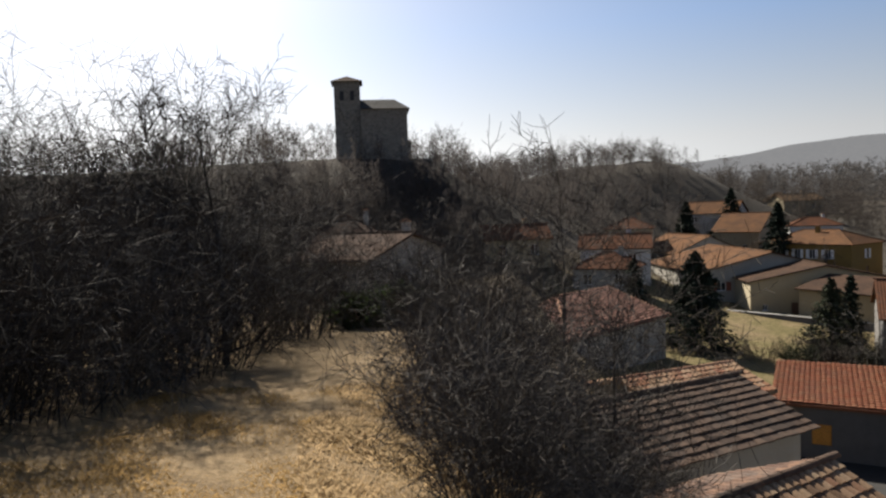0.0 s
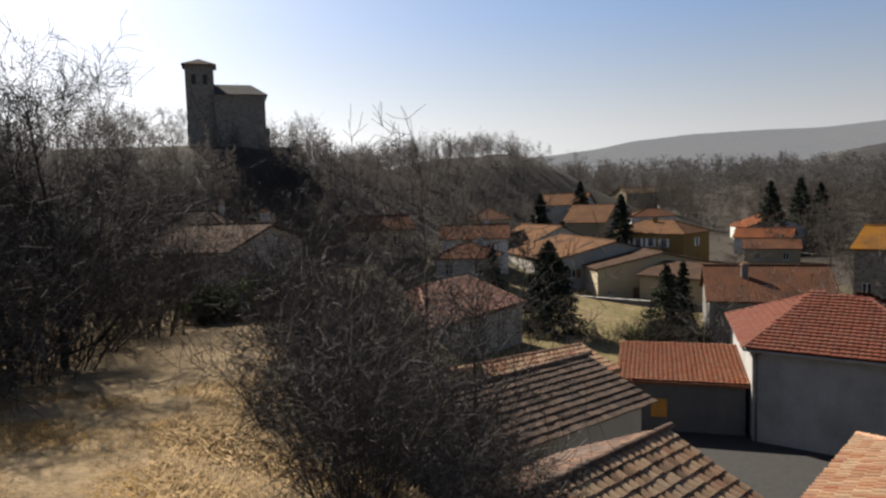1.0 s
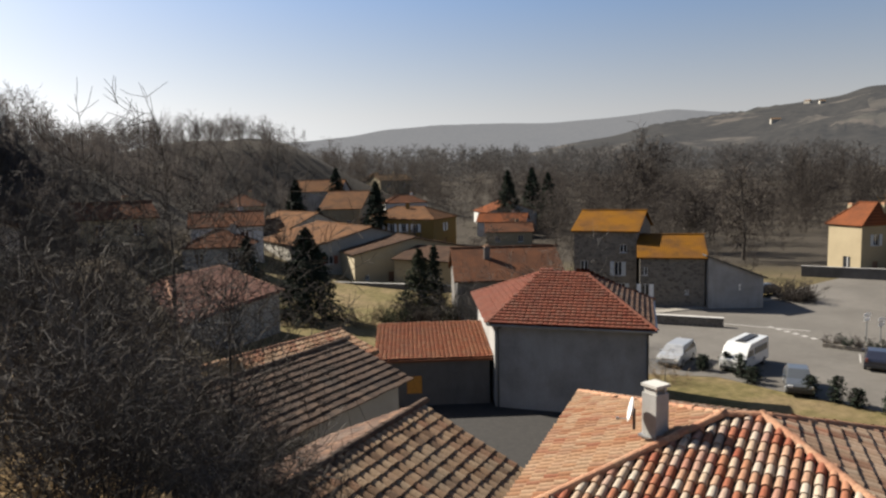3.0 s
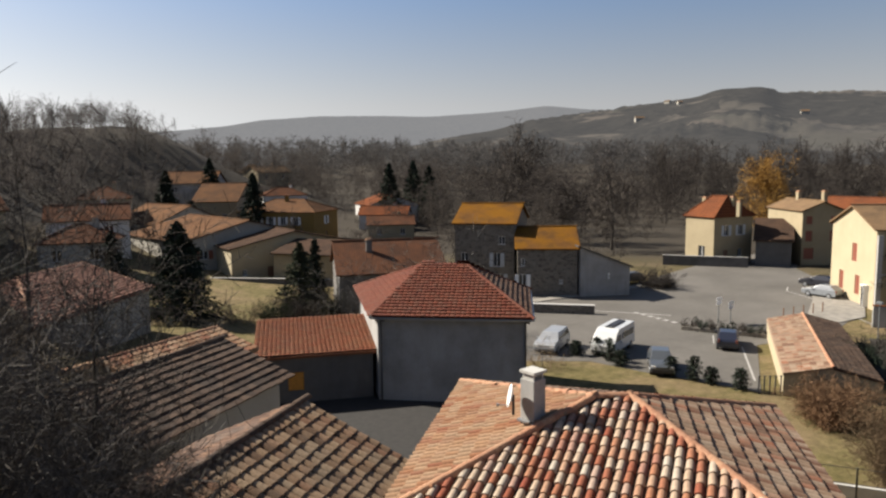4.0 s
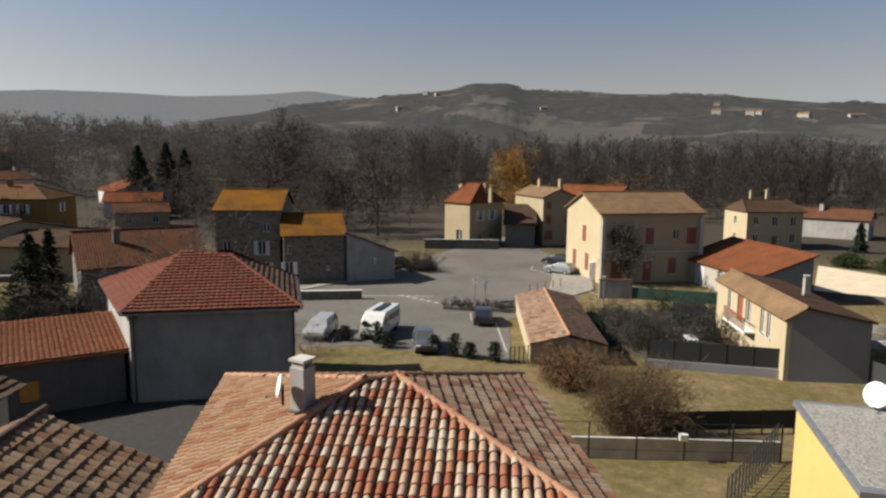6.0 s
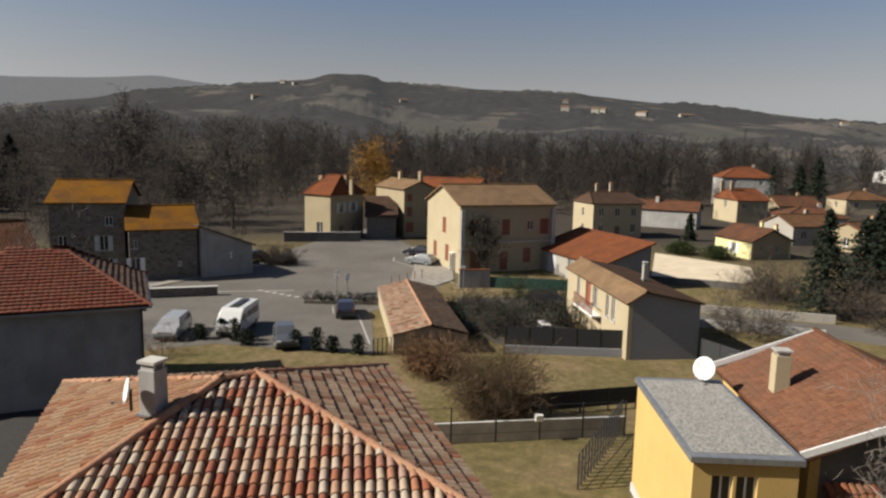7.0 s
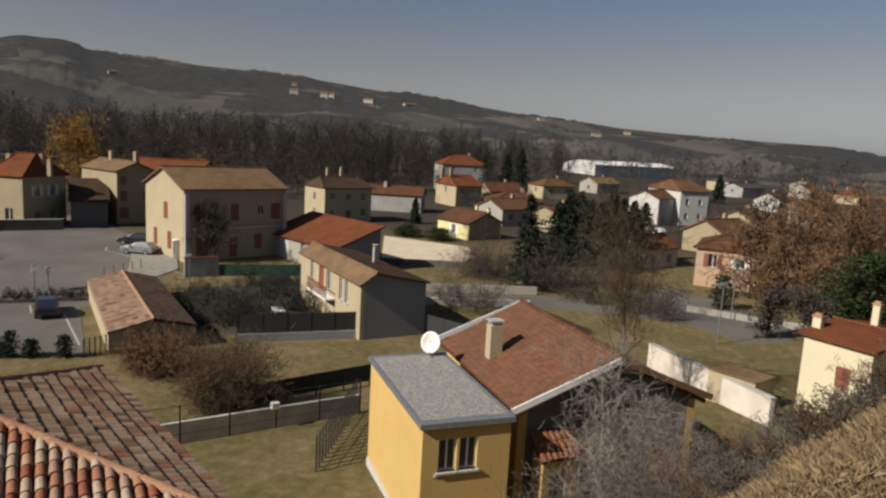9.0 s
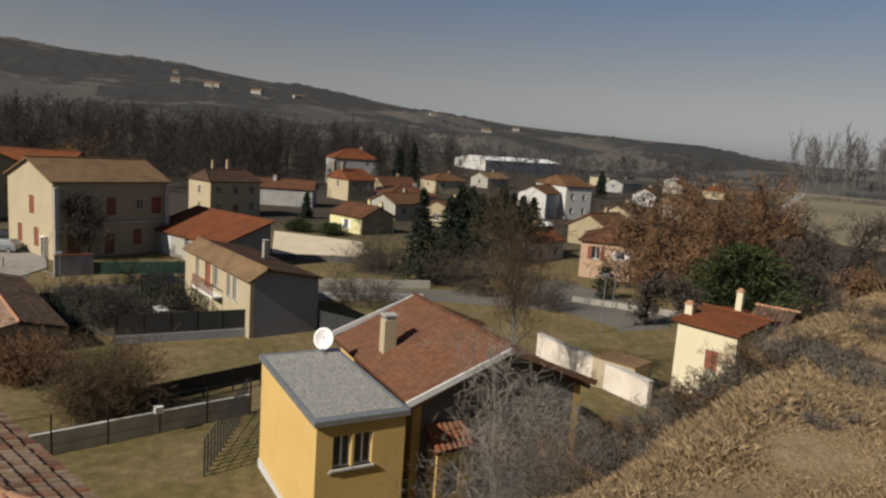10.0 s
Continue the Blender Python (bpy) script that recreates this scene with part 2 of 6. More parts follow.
STRAW = bark("straw", (0.349, 0.235, 0.101), 0.35, 0.5)
STRAW_DULL = bark("straw_dull", (0.37, 0.275, 0.16), 0.4, 0.5)


# ---- mesh helpers ----
def mesh_ob(name, verts, faces, material, parent=None, label="", smooth=False):
    me = bpy.data.meshes.new(name)
    me.from_pydata([tuple(v) for v in verts], [], [tuple(f) for f in faces])
    me.materials.append(material)
    if smooth:
        me.shade_smooth()
    ob = new(name, me)
    ob.parent = parent
    return tagged(ob, label)


def tri_mesh(name, verts, tris, material, parent=None, label=""):
    """A quick mesh of many triangles or quads from arrays."""
    me = bpy.data.meshes.new(name)
    k = tris.shape[1]
    me.vertices.add(len(verts))
    me.vertices.foreach_set("co", np.asarray(verts, np.float32).ravel())
    me.loops.add(tris.size)
    me.loops.foreach_set("vertex_index", np.asarray(tris, np.int32).ravel())
    me.polygons.add(len(tris))
    me.polygons.foreach_set("loop_start", np.arange(0, tris.size, k, dtype=np.int32))
    me.polygons.foreach_set("loop_total", np.full(len(tris), k, np.int32))
    me.update(calc_edges=True)
    me.materials.append(material)
    ob = new(name, me)
    ob.parent = parent
    return tagged(ob, label)


def part(name, bm, material, parent, label="", smooth=False):
    me = bpy.data.meshes.new(name)
    bm.to_mesh(me)
    bm.free()
    me.materials.append(material)
    if smooth:
        me.shade_smooth()
    ob = new(name, me)
    ob.parent = parent
    return tagged(ob, label)


def thing(name, m, label, category, group="", kind=""):
    e = new(name)
    e.empty_display_size = 0.3
    e.matrix_world = m
    return tagged(e, label, category, group, kind)


def box(bm, x0, x1, y0, y1, z0, z1, bevel=0.0):
    r = bmesh.ops.create_cube(bm, size=1)
    for v in r["verts"]:
        v.co = Vector((x0 + (v.co.x + 0.5) * (x1 - x0), y0 + (v.co.y + 0.5) * (y1 - y0), z0 + (v.co.z + 0.5) * (z1 - z0)))
    if bevel:
        es = {e for v in r["verts"] for e in v.link_edges}
        bmesh.ops.bevel(bm, geom=list(es), offset=bevel, segments=2, affect="EDGES", profile=0.6)
    return bm


def boxes(*sizes, bevel=0.0):
    bm = bmesh.new()
    for s in sizes:
        box(bm, *s, bevel=bevel)
    return bm


def slab(name, pts, thick, material, parent, label=""):
    """A flat polygon with thickness below it."""
    p = [Vector(q) for q in pts]
    n = (p[1] - p[0]).cross(p[2] - p[0]).normalized()
    if n.z < 0:
        p.reverse()
        n = -n
    k = len(p)
    verts = p + [q - n * thick for q in p]
    faces = [tuple(range(k)), tuple(range(2 * k - 1, k - 1, -1))] + [(i, i + k, (i + 1) % k + k, (i + 1) % k) for i in range(k)]
    return mesh_ob(name, verts, faces, material, parent, label)


def inside(px, py, poly):
    hit = np.zeros(px.shape, bool)
    j = len(poly) - 1
    for i in range(len(poly)):
        (xi, yi), (xj, yj) = poly[i], poly[j]
        with np.errstate(divide="ignore", invalid="ignore"):
            c = ((yi > py) != (yj > py)) & (px < (xj - xi) * (py - yi) / (yj - yi + 1e-12) + xi)
        hit ^= c
        j = i
    return hit


def tile_arrays(pts, pitch, row, radius, rng, flat=1.0):
    """Centres and axes for round tiles on a sloping polygon."""
    p = [Vector(q) for q in pts]
    n = (p[1] - p[0]).cross(p[2] - p[0]).normalized()
    if n.z < 0:
        n = -n
    down = (Vector((0, 0, -1)) + n * n.z).normalized()
    across = n.cross(down)
    o = p[0]
    poly = [((q - o).dot(across), (q - o).dot(down)) for q in p]
    us, vs = [q[0] for q in poly], [q[1] for q in poly]
    U, V = np.meshgrid(np.arange(min(us) + pitch / 2, max(us), pitch), np.arange(min(vs) + row / 2, max(vs) + row / 2, row))
    ok = inside(U.ravel(), V.ravel(), poly)
    u, v = U.ravel()[ok], V.ravel()[ok]
    u = u + rng.normal(0, pitch * 0.03, len(u))
    v = v + rng.normal(0, row * 0.03, len(v))
    return np.array(o), np.array(across), np.array(down), np.array(n), u, v


def crisp_lips(me, arc):
    """Round tiles shade smoothly across, but break sharply at the lower lip."""
    me.shade_smooth()
    ends = np.empty(len(me.edges) * 2, np.int32)
    me.edges.foreach_get("vertices", ends)
    ring = ends.reshape(-1, 2) % (3 * arc)
    lip = ((ring >= arc) & (ring < 2 * arc)).all(1)
    me.attributes.new("sharp_edge", "BOOLEAN", "EDGE").data.foreach_set("value", lip)


def tiles(name, pts, material, parent, pitch=0.24, row=0.36, height=0.075, seed=1, arc=5, label="", single=None, step=0.03, fill=1.0):
    """Every round tile of a roof face, real and overlapping the next, in one mesh."""
    rng = np.random.default_rng(seed)
    o, a, d, n, u, v = tile_arrays(pts, pitch, row, height, rng)
    th = np.linspace(0, np.pi, arc)
    prof_u, prof_n = -np.cos(th) * pitch * 0.5 * fill, np.sin(th) * height
    length = row * 1.12
    turn = rng.normal(0, 0.02, len(u))
    lift = rng.uniform(0.0, 0.014, len(u))
    if single:  # the rows next to the camera: every tile by itself
        order = np.argsort(np.abs(u - np.median(u)) + 1.2 * np.abs(v - np.quantile(v, 0.45)))
        mine, rest = order[:300], np.sort(order[300:])
        vv, ff = [], []
        for s, wide, up, high in ((-0.5, 0.86, 0.006, 1), (0.5, 1.04, step, 1), (0.5, 0.86, 0.0, 0.8)):
            vv += [(pu * wide, s * length, pn * wide * high + up) for pu, pn in zip(prof_u, prof_n)]
        for r in range(2):
            ff += [(r * arc + i, (r + 1) * arc + i, (r + 1) * arc + i + 1, r * arc + i + 1) for i in range(arc - 1)]
        me = bpy.data.meshes.new("roof_tile")
        me.from_pydata(vv, [], ff)
        crisp_lips(me, arc)
        me.materials.append(single)
        axes = Matrix((a, d, n)).transposed()
        for i in mine:
            t = new("roof_tile", me)
            t.parent = parent
            t.matrix_local = Matrix.Translation(o + u[i] * a + v[i] * d + lift[i] * n) @ (axes @ Matrix.Rotation(turn[i], 3, "Z")).to_4x4()
        u, v, turn, lift = u[rest], v[rest], turn[rest], lift[rest]
    ends = []
    for s, wide, up in ((-0.5, 0.86, 0.006), (0.5, 1.04, step)):
        uu = u[:, None] + prof_u[None] * wide + (turn * s * length)[:, None]
        vv = np.repeat((v + s * length)[:, None], arc, 1)
        nn = prof_n[None] * wide + up + lift[:, None]
        ends.append(o + uu[..., None] * a + vv[..., None] * d + nn[..., None] * n)
    # the thickness at the lower lip
    lip = o + (u[:, None] + prof_u[None] * 0.86)[..., None] * a + np.repeat((v + 0.5 * length)[:, None], arc, 1)[..., None] * d + (prof_n[None] * 0.8)[..., None] * n
    verts = np.concatenate([ends[0], ends[1], lip], 1)
    f = []
    for r in range(2):
        for i in range(arc - 1):
            f.append((r * arc + i, (r + 1) * arc + i, (r + 1) * arc + i + 1, r * arc + i + 1))
    f = np.array(f)
    m = len(u)
    faces = (f[None] + (np.arange(m) * arc * 3)[:, None, None]).reshape(-1, 4)
    ob = tri_mesh(name, verts.reshape(-1, 3), faces, material, parent, label)
    crisp_lips(ob.data, arc)
    ob["kind"] = "stuff"
    return ob


def caps(name, p0, p1, material, parent, radius=0.12, step=0.38, seed=3, label=""):
    """A line of half-round ridge tiles."""
    rng = np.random.default_rng(seed)
    p0, p1 = np.array(p0, float), np.array(p1, float)
    full = np.linalg.norm(p1 - p0)
    ax = (p1 - p0) / full
    side = np.cross(ax, [0, 0, 1])
    side /= np.linalg.norm(side)
    up = np.cross(side, ax)
    verts, faces = [], []
    th = np.linspace(0, np.pi, 7)
    for i in range(int(full / step) + 1):
        c = p0 + ax * min(i * step, full - step * 0.5)
        b = len(verts)
        for s, r in ((-0.08, radius), (step * 1.05, radius * 0.86), (step * 1.05, radius * 0.7)):
            j = rng.normal(0, 0.006)
            for q in th:
                verts.append(c + ax * s + side * math.cos(q) * r + up * (math.sin(q) * r + j - 0.02))
        for k in range(2):
            for q in range(6):
                faces.append((b + k * 7 + q, b + k * 7 + q + 1, b + (k + 1) * 7 + q + 1, b + (k + 1) * 7 + q))
    ob = mesh_ob(name, verts, faces, material, parent, label)
    return ob


# ---- houses ----
SIDES = {"S": 0, "E": 90, "N": 180, "W": 270}


def wall(parent, side, length, offset, height, material, openings, gable=0.0, thick=0.35, base=0.0, peak=0.5):
    """One wall as a slab with true openings. Its outer face lies offset from the house's middle."""
    us, zs = {-length / 2, length / 2}, {base, height}
    holes = []
    for u, z, w, h, _ in openings:
        holes.append((u - w / 2, u + w / 2, z, z + h))
        us |= {u - w / 2, u + w / 2}
        zs |= {z, z + h}
    us, zs = sorted(us), sorted(zs)
    bm = bmesh.new()

    def quad(*c):
        bm.faces.new([bm.verts.new(p) for p in c])

    for u0, u1 in zip(us, us[1:]):
        for z0, z1 in zip(zs, zs[1:]):
            m = ((u0 + u1) / 2, (z0 + z1) / 2)
            if any(h[0] < m[0] < h[1] and h[2] < m[1] < h[3] for h in holes):
                continue
            quad((u0, 0, z0), (u1, 0, z0), (u1, 0, z1), (u0, 0, z1))
            quad((u1, thick, z0), (u0, thick, z0), (u0, thick, z1), (u1, thick, z1))
    for u0, u1, z0, z1 in holes:
        quad((u0, 0, z0), (u0, 0, z1), (u0, thick, z1), (u0, thick, z0))
        quad((u1, 0, z1), (u1, 0, z0), (u1, thick, z0), (u1, thick, z1))
        quad((u0, 0, z1), (u1, 0, z1), (u1, thick, z1), (u0, thick, z1))
        quad((u1, 0, z0), (u0, 0, z0), (u0, thick, z0), (u1, thick, z0))
    a, b = -length / 2, length / 2
    quad((a, 0, base), (a, 0, height), (a, thick, height), (a, thick, base))
    quad((b, 0, height), (b, 0, base), (b, thick, base), (b, thick, height))
    if gable:
        t = a + (b - a) * peak
        for y in (0, thick):
            bm.faces.new([bm.verts.new(p) for p in ((a, y, height), (b, y, height), (t, y, height + gable))])
    else:
        quad((a, 0, height), (b, 0, height), (b, thick, height), (a, thick, height))
    ob = part("wall", bm, material, parent)
    ob.matrix_local = pose(0, 0, 0, 0, 0, SIDES[side]) @ pose(0, -offset, 0)
    return ob


def window(parent, u, z, w, h, look_):
    """A window or door in a wall's opening. look_: kind and shutter material."""
    kind, sh = look_
    bm = bmesh.new()
    y0, y1, t = 0.13, 0.18, 0.06
    if kind in ("door", "garage"):
        ob = part("door", boxes((u - w / 2, u + w / 2, 0.12, 0.17, z, z + h)), sh or WOOD_BROWN, parent)
        if kind == "door":
            part("panel", boxes((u - w * 0.32, u + w * 0.32, 0.095, 0.12, z + h * 0.1, z + h * 0.45), (u - w * 0.32, u + w * 0.32, 0.095, 0.12, z + h * 0.55, z + h * 0.9)), sh or WOOD_BROWN, ob)
        return
    if kind == "shut":
        ob = part("window", boxes((u - w / 2, u + w / 2, 0.1, 0.14, z, z + h)), sh, parent)
        for s in (-1, 1):
            part("shutter", boxes((u + s * w * 0.26 - w * 0.22, u + s * w * 0.26 + w * 0.22, 0.07, 0.1, z + 0.04, z + h - 0.04)), sh, ob)
        return
    fr = part("window", boxes((u - w / 2, u + w / 2, y0, y1, z, z + t), (u - w / 2, u + w / 2, y0, y1, z + h - t, z + h), (u - w / 2, u - w / 2 + t, y0, y1, z + t, z + h - t), (u + w / 2 - t, u + w / 2, y0, y1, z + t, z + h - t), (u - 0.035, u + 0.035, y0 - 0.01, y1, z + t, z + h - t)), WHITE_PAINT, parent)
    for s in (-1, 1):
        c = u + s * (w / 4)
        part("pane", boxes((c - w / 4 + 0.05, c + w / 4 - 0.035, 0.15, 0.16, z + t, z + h - t)), GLASS, fr)
    part("sill", boxes((u - w / 2 - 0.08, u + w / 2 + 0.08, -0.09, 0.13, z - 0.07, z)), GREY_STONE, fr)
    if sh:
        for s in (-1, 1):
            c = u + s * (w * 0.75 + 0.02)
            o = part("shutter", boxes((c - w / 4, c + w / 4, -0.06, -0.015, z, z + h)), sh, fr)


def house(name, label, x, y, ang, L, W, z0, eave, ridge, wall_mat, roof_mat, roof="gable", opens=None, over=0.35, rl=None, tile=None, chimneys=(), base=-1.5, gutter=False, group="", walls="SENW", thick=0.16, category="house", ry=0.0):
    """A house with its long axis along local x. eave, ridge: heights above z0. opens: side -> openings (u, z, w, h, (kind, shutter))."""
    if z0 == 0 and math.hypot(x, y) > 160:  # on the rising ground behind the village
        z0 = float(ground(np.array([x]), np.array([y]))[0])
    h = thing(name, pose(x, y, z0, 0, 0, ang), label, category, group)
    opens = opens or {}
    rise = ridge - eave
    for s in walls:
        length, off = (L, W / 2) if s in "SN" else (W - 0.7 if False else W, L / 2)
        g = rise if (roof == "gable" and s in "EW") else 0.0
        if s in "EW":
            length = W - 0.006
            off = L / 2 - 0.003
        top = eave
        if roof == "mono":
            top = {"S": eave, "N": ridge}.get(s, eave)
            g = rise if s in "EW" else 0
        wm = wall_mat[s] if isinstance(wall_mat, dict) else wall_mat
        pk = (0.5 + ry / W * (1 if s == "E" else -1)) if roof != "mono" else (1.0 if s == "E" else 0.0)
        w = wall(h, s, length, off, top, wm, opens.get(s, ()), g, base=base, peak=pk)
        for o in opens.get(s, ()):
            window(w, *o)
    a, b, o = L / 2 + over, W / 2 + over, over
    lower = rise * o / (W / 2) if roof in ("gable", "hip") else rise * o / W
    e = eave - lower + thick
    t = ridge + thick
    planes = []
    if roof == "gable":
        planes = [[(-a, -b, e), (a, -b, e), (a, ry, t), (-a, ry, t)], [(a, b, e), (-a, b, e), (-a, ry, t), (a, ry, t)]]
        lines = [((-a, ry, t), (a, ry, t))]
    elif roof == "hip":
        r = (rl if rl is not None else max(L - W, 0.3)) / 2
        planes = [[(-a, -b, e), (a, -b, e), (r, 0, t), (-r, 0, t)], [(a, b, e), (-a, b, e), (-r, 0, t), (r, 0, t)], [(a, -b, e), (a, b, e), (r, 0, t)], [(-a, b, e), (-a, -b, e), (-r, 0, t)]]
        lines = [((-r, 0, t), (r, 0, t))] + [((sx * r, 0, t), (sx * a, sy * b, e)) for sx in (-1, 1) for sy in (-1, 1)]
    elif roof == "mono":
        t2 = ridge + rise * o / W + thick
        planes = [[(-a, -b, e), (a, -b, e), (a, b, t2), (-a, b, t2)]]
        lines = []
    else:
        planes = [[(-a, -b, e), (a, -b, e), (a, b, e), (-a, b, e)]]
        lines = []
    for i, p in enumerate(planes):
        rm = roof_mat[i] if isinstance(roof_mat, (list, tuple)) else roof_mat
        rf = slab("roof", p, thick, rm, h)
        if tile:
            tm = tile["mat"][i] if isinstance(tile["mat"], (list, tuple)) else tile["mat"]
            tiles("roof_tiles", [Vector(q) + Vector((0, 0, 0.012)) for q in p], tm, rf, tile.get("pitch", 0.24), tile.get("row", 0.36), tile.get("height", 0.075), fill=tile.get("fill", 1.0), seed=int(abs(x * 7 + y * 3)) + i, single=tile.get("single") if i == 0 else None, step=tile.get("step", 0.03))
    for p0, p1 in lines:
        caps("ridge_tiles", Vector(p0) + Vector((0, 0, 0.04)), Vector(p1) + Vector((0, 0, 0.04)), (tile or {}).get("cap", RIDGE_TILE if tile else (roof_mat[0] if isinstance(roof_mat, (list, tuple)) else roof_mat)), h, radius=0.13)
    for cx, cy, ch, cw in chimneys:
        c = part("chimney", boxes((cx - cw / 2, cx + cw / 2, cy - cw * 0.35, cy + cw * 0.35, eave, ch)), wall_mat if not isinstance(wall_mat, dict) else wall_mat["S"], h)
        part("chimney_cap", boxes((cx - cw / 2 - 0.06, cx + cw / 2 + 0.06, cy - cw * 0.35 - 0.06, cy + cw * 0.35 + 0.06, ch, ch + 0.07), (cx - cw * 0.4, cx + cw * 0.4, cy - cw * 0.25, cy + cw * 0.25, ch + 0.07, ch + 0.22)), RIDGE_TILE, c)
    if gutter:
        for sy in (-1, 1):
            bm = bmesh.new()
            box(bm, -a, a, sy * (b + 0.05) - 0.06, sy * (b + 0.05) + 0.06, e - thick - 0.06, e - thick + 0.04, 0.02)
            part("gutter", bm, ZINC, h)
    return h


# ---- the ground ----
EDGE = [(9, 110), (8, 75), (4, 45), (0.2, 25), (-0.4, 14), (-0.2, 8), (0.6, 5), (2.4, 3), (3.0, 0), (3.3, -1.2), (4.1, -3.2), (5.2, -4.7), (8.7, -8.7), (10.8, -12), (12.5, -17), (24, -70)]
RIDGE = [(-170, 90, 22), (-60, 122, 24), (-13, 128, 26), (6, 160, 19), (40, 212, 27), (68, 228, 25), (88, 250, 5)]


def bank(x, y):
    """Signed distance to the brow of the bank: above zero towards the village."""
    best, sign = np.full(np.shape(x), 1e9), np.ones(np.shape(x))
    for (x0, y0), (x1, y1) in zip(EDGE, EDGE[1:]):
        dx, dy = x1 - x0, y1 - y0
        t = np.clip(((x - x0) * dx + (y - y0) * dy) / (dx * dx + dy * dy), 0, 1)
        d = np.hypot(x - x0 - t * dx, y - y0 - t * dy)
        s = np.sign((x - x0) * -dy + (y - y0) * dx)
        near = d < best
        best, sign = np.where(near, d, best), np.where(near, s, sign)
    return best * np.where(sign == 0, 1, sign)


def ground(x, y):
    x, y = np.asarray(x, float), np.asarray(y, float)
    s = bank(x, y)
    fade = np.clip((1500 - np.hypot(x, y)) / 1000, 0, 1)
    top = 12.75 - 0.075 * np.clip(y - 2, 0, 75) + 0.03 * np.clip(-x - 4, 0, 40)
    low = np.clip(3.2 * np.exp(-np.clip(s, 0, 1e4) / 16) - 0.3, -0.04, 9)
    k = np.clip(s, -1e4, 1e4)
    slope = top - 1.08 * np.where(k > 0.8, k - 0.4, np.clip(k, 0, 9) ** 2 / 1.6)
    z = np.where(s > 0, np.maximum(slope, low), top * fade)
    z = np.where((s > 0) & (slope - low < 1.5) & (slope > low - 1.5), np.maximum(slope, low) + 0.25 * (1 - ((slope - low) / 1.5) ** 2), z)
    h = np.zeros(np.shape(x))
    for (x0, y0, h0), (x1, y1, h1) in zip(RIDGE, RIDGE[1:]):
        dx, dy = x1 - x0, y1 - y0
        t = np.clip(((x - x0) * dx + (y - y0) * dy) / (dx * dx + dy * dy), 0, 1)
        d = np.hypot(x - x0 - t * dx, y - y0 - t * dy)
        h = np.maximum(h, (h0 + t * (h1 - h0)) * np.exp(-(d / 36) ** 2))
    az, r = np.degrees(np.arctan2(x, y)), np.hypot(x, y)
    begin = np.interp(az, [36, 52], [165, 240])
    rise = 19 * np.clip((r - begin) / 300, 0, 1) * np.interp(az, [-90, 10, 16, 60, 95, 112], [0, 0, 1, 1, 0.45, 0]) * np.clip((1500 - r) / 600, 0, 1)
    return np.maximum(z, h) + rise


def g(x, y):
    return float(ground(np.array([x]), np.array([y]))[0])


def ground_mat():
    m, nt, s = nodes_of("ground_grass")
    co = nt.nodes.new("ShaderNodeTexCoord")
    sep = nt.nodes.new("ShaderNodeSeparateXYZ")
    nt.links.new(co.outputs["Object"], sep.inputs[0])
    a = noise_of(nt, 0.22, 8, 0.65)
    b = noise_of(nt, 1.6, 8, 0.7)
    c = noise_of(nt, 22, 5, 0.7)
    dry = ramp(nt, b, [(0.28, (0.14, 0.1, 0.06)), (0.5, (0.27, 0.192, 0.108)), (0.72, (0.34, 0.258, 0.16))])
    lawn = ramp(nt, b, [(0.3, (0.08, 0.07, 0.028)), (0.55, (0.148, 0.12, 0.052)), (0.75, (0.23, 0.178, 0.094))])
    low = mix(nt, ramp(nt, a, [(0.45, (0, 0, 0)), (0.62, (1, 1, 1))]), lawn, ramp(nt, b, [(0.3, (0.125, 0.092, 0.05)), (0.7, (0.25, 0.185, 0.1))]))
    hill = nt.nodes.new("ShaderNodeMapRange")
    hill.inputs["From Min"].default_value, hill.inputs["From Max"].default_value = 4.0, 9.0
    nt.links.new(sep.outputs[2], hill.inputs[0])
    tone = mix(nt, hill.outputs[0], low, dry)
    dist = nt.nodes.new("ShaderNodeVectorMath")
    dist.operation = "LENGTH"
    nt.links.new(co.outputs["Object"], dist.inputs[0])
    far = nt.nodes.new("ShaderNodeMapRange")
    far.inputs["From Min"].default_value, far.inputs["From Max"].default_value = 22.0, 75.0
    nt.links.new(dist.outputs["Value"], far.inputs[0])
    litter = ramp(nt, b, [(0.3, (0.036, 0.031, 0.025)), (0.7, (0.07, 0.058, 0.044))])
    keep = nt.nodes.new("ShaderNodeMath")
    keep.operation = "MULTIPLY"
    nt.links.new(hill.outputs[0], keep.inputs[0])
    nt.links.new(far.outputs[0], keep.inputs[1])
    tone = mix(nt, keep.outputs[0], tone, litter)
    wood_floor = nt.nodes.new("ShaderNodeMapRange")
    wood_floor.inputs["From Min"].default_value, wood_floor.inputs["From Max"].default_value = 92.0, 125.0
    wood_floor.inputs["To Max"].default_value = 1.0
    nt.links.new(dist.outputs["Value"], wood_floor.inputs[0])
    tone = mix(nt, wood_floor.outputs[0], tone, litter)
    tone = mix(nt, 0.7, tone, ramp(nt, c, [(0.3, (0.45, 0.45, 0.42)), (0.65, (1.1, 1.1, 1.1))]), "MULTIPLY")
    nt.links.new(tone, s.inputs["Base Color"])
    s.inputs["Roughness"].default_value = 1.0
    s.inputs["Specular IOR Level"].default_value = 0.1
    bump(nt, s, c, 0.8, 0.06)
    return m


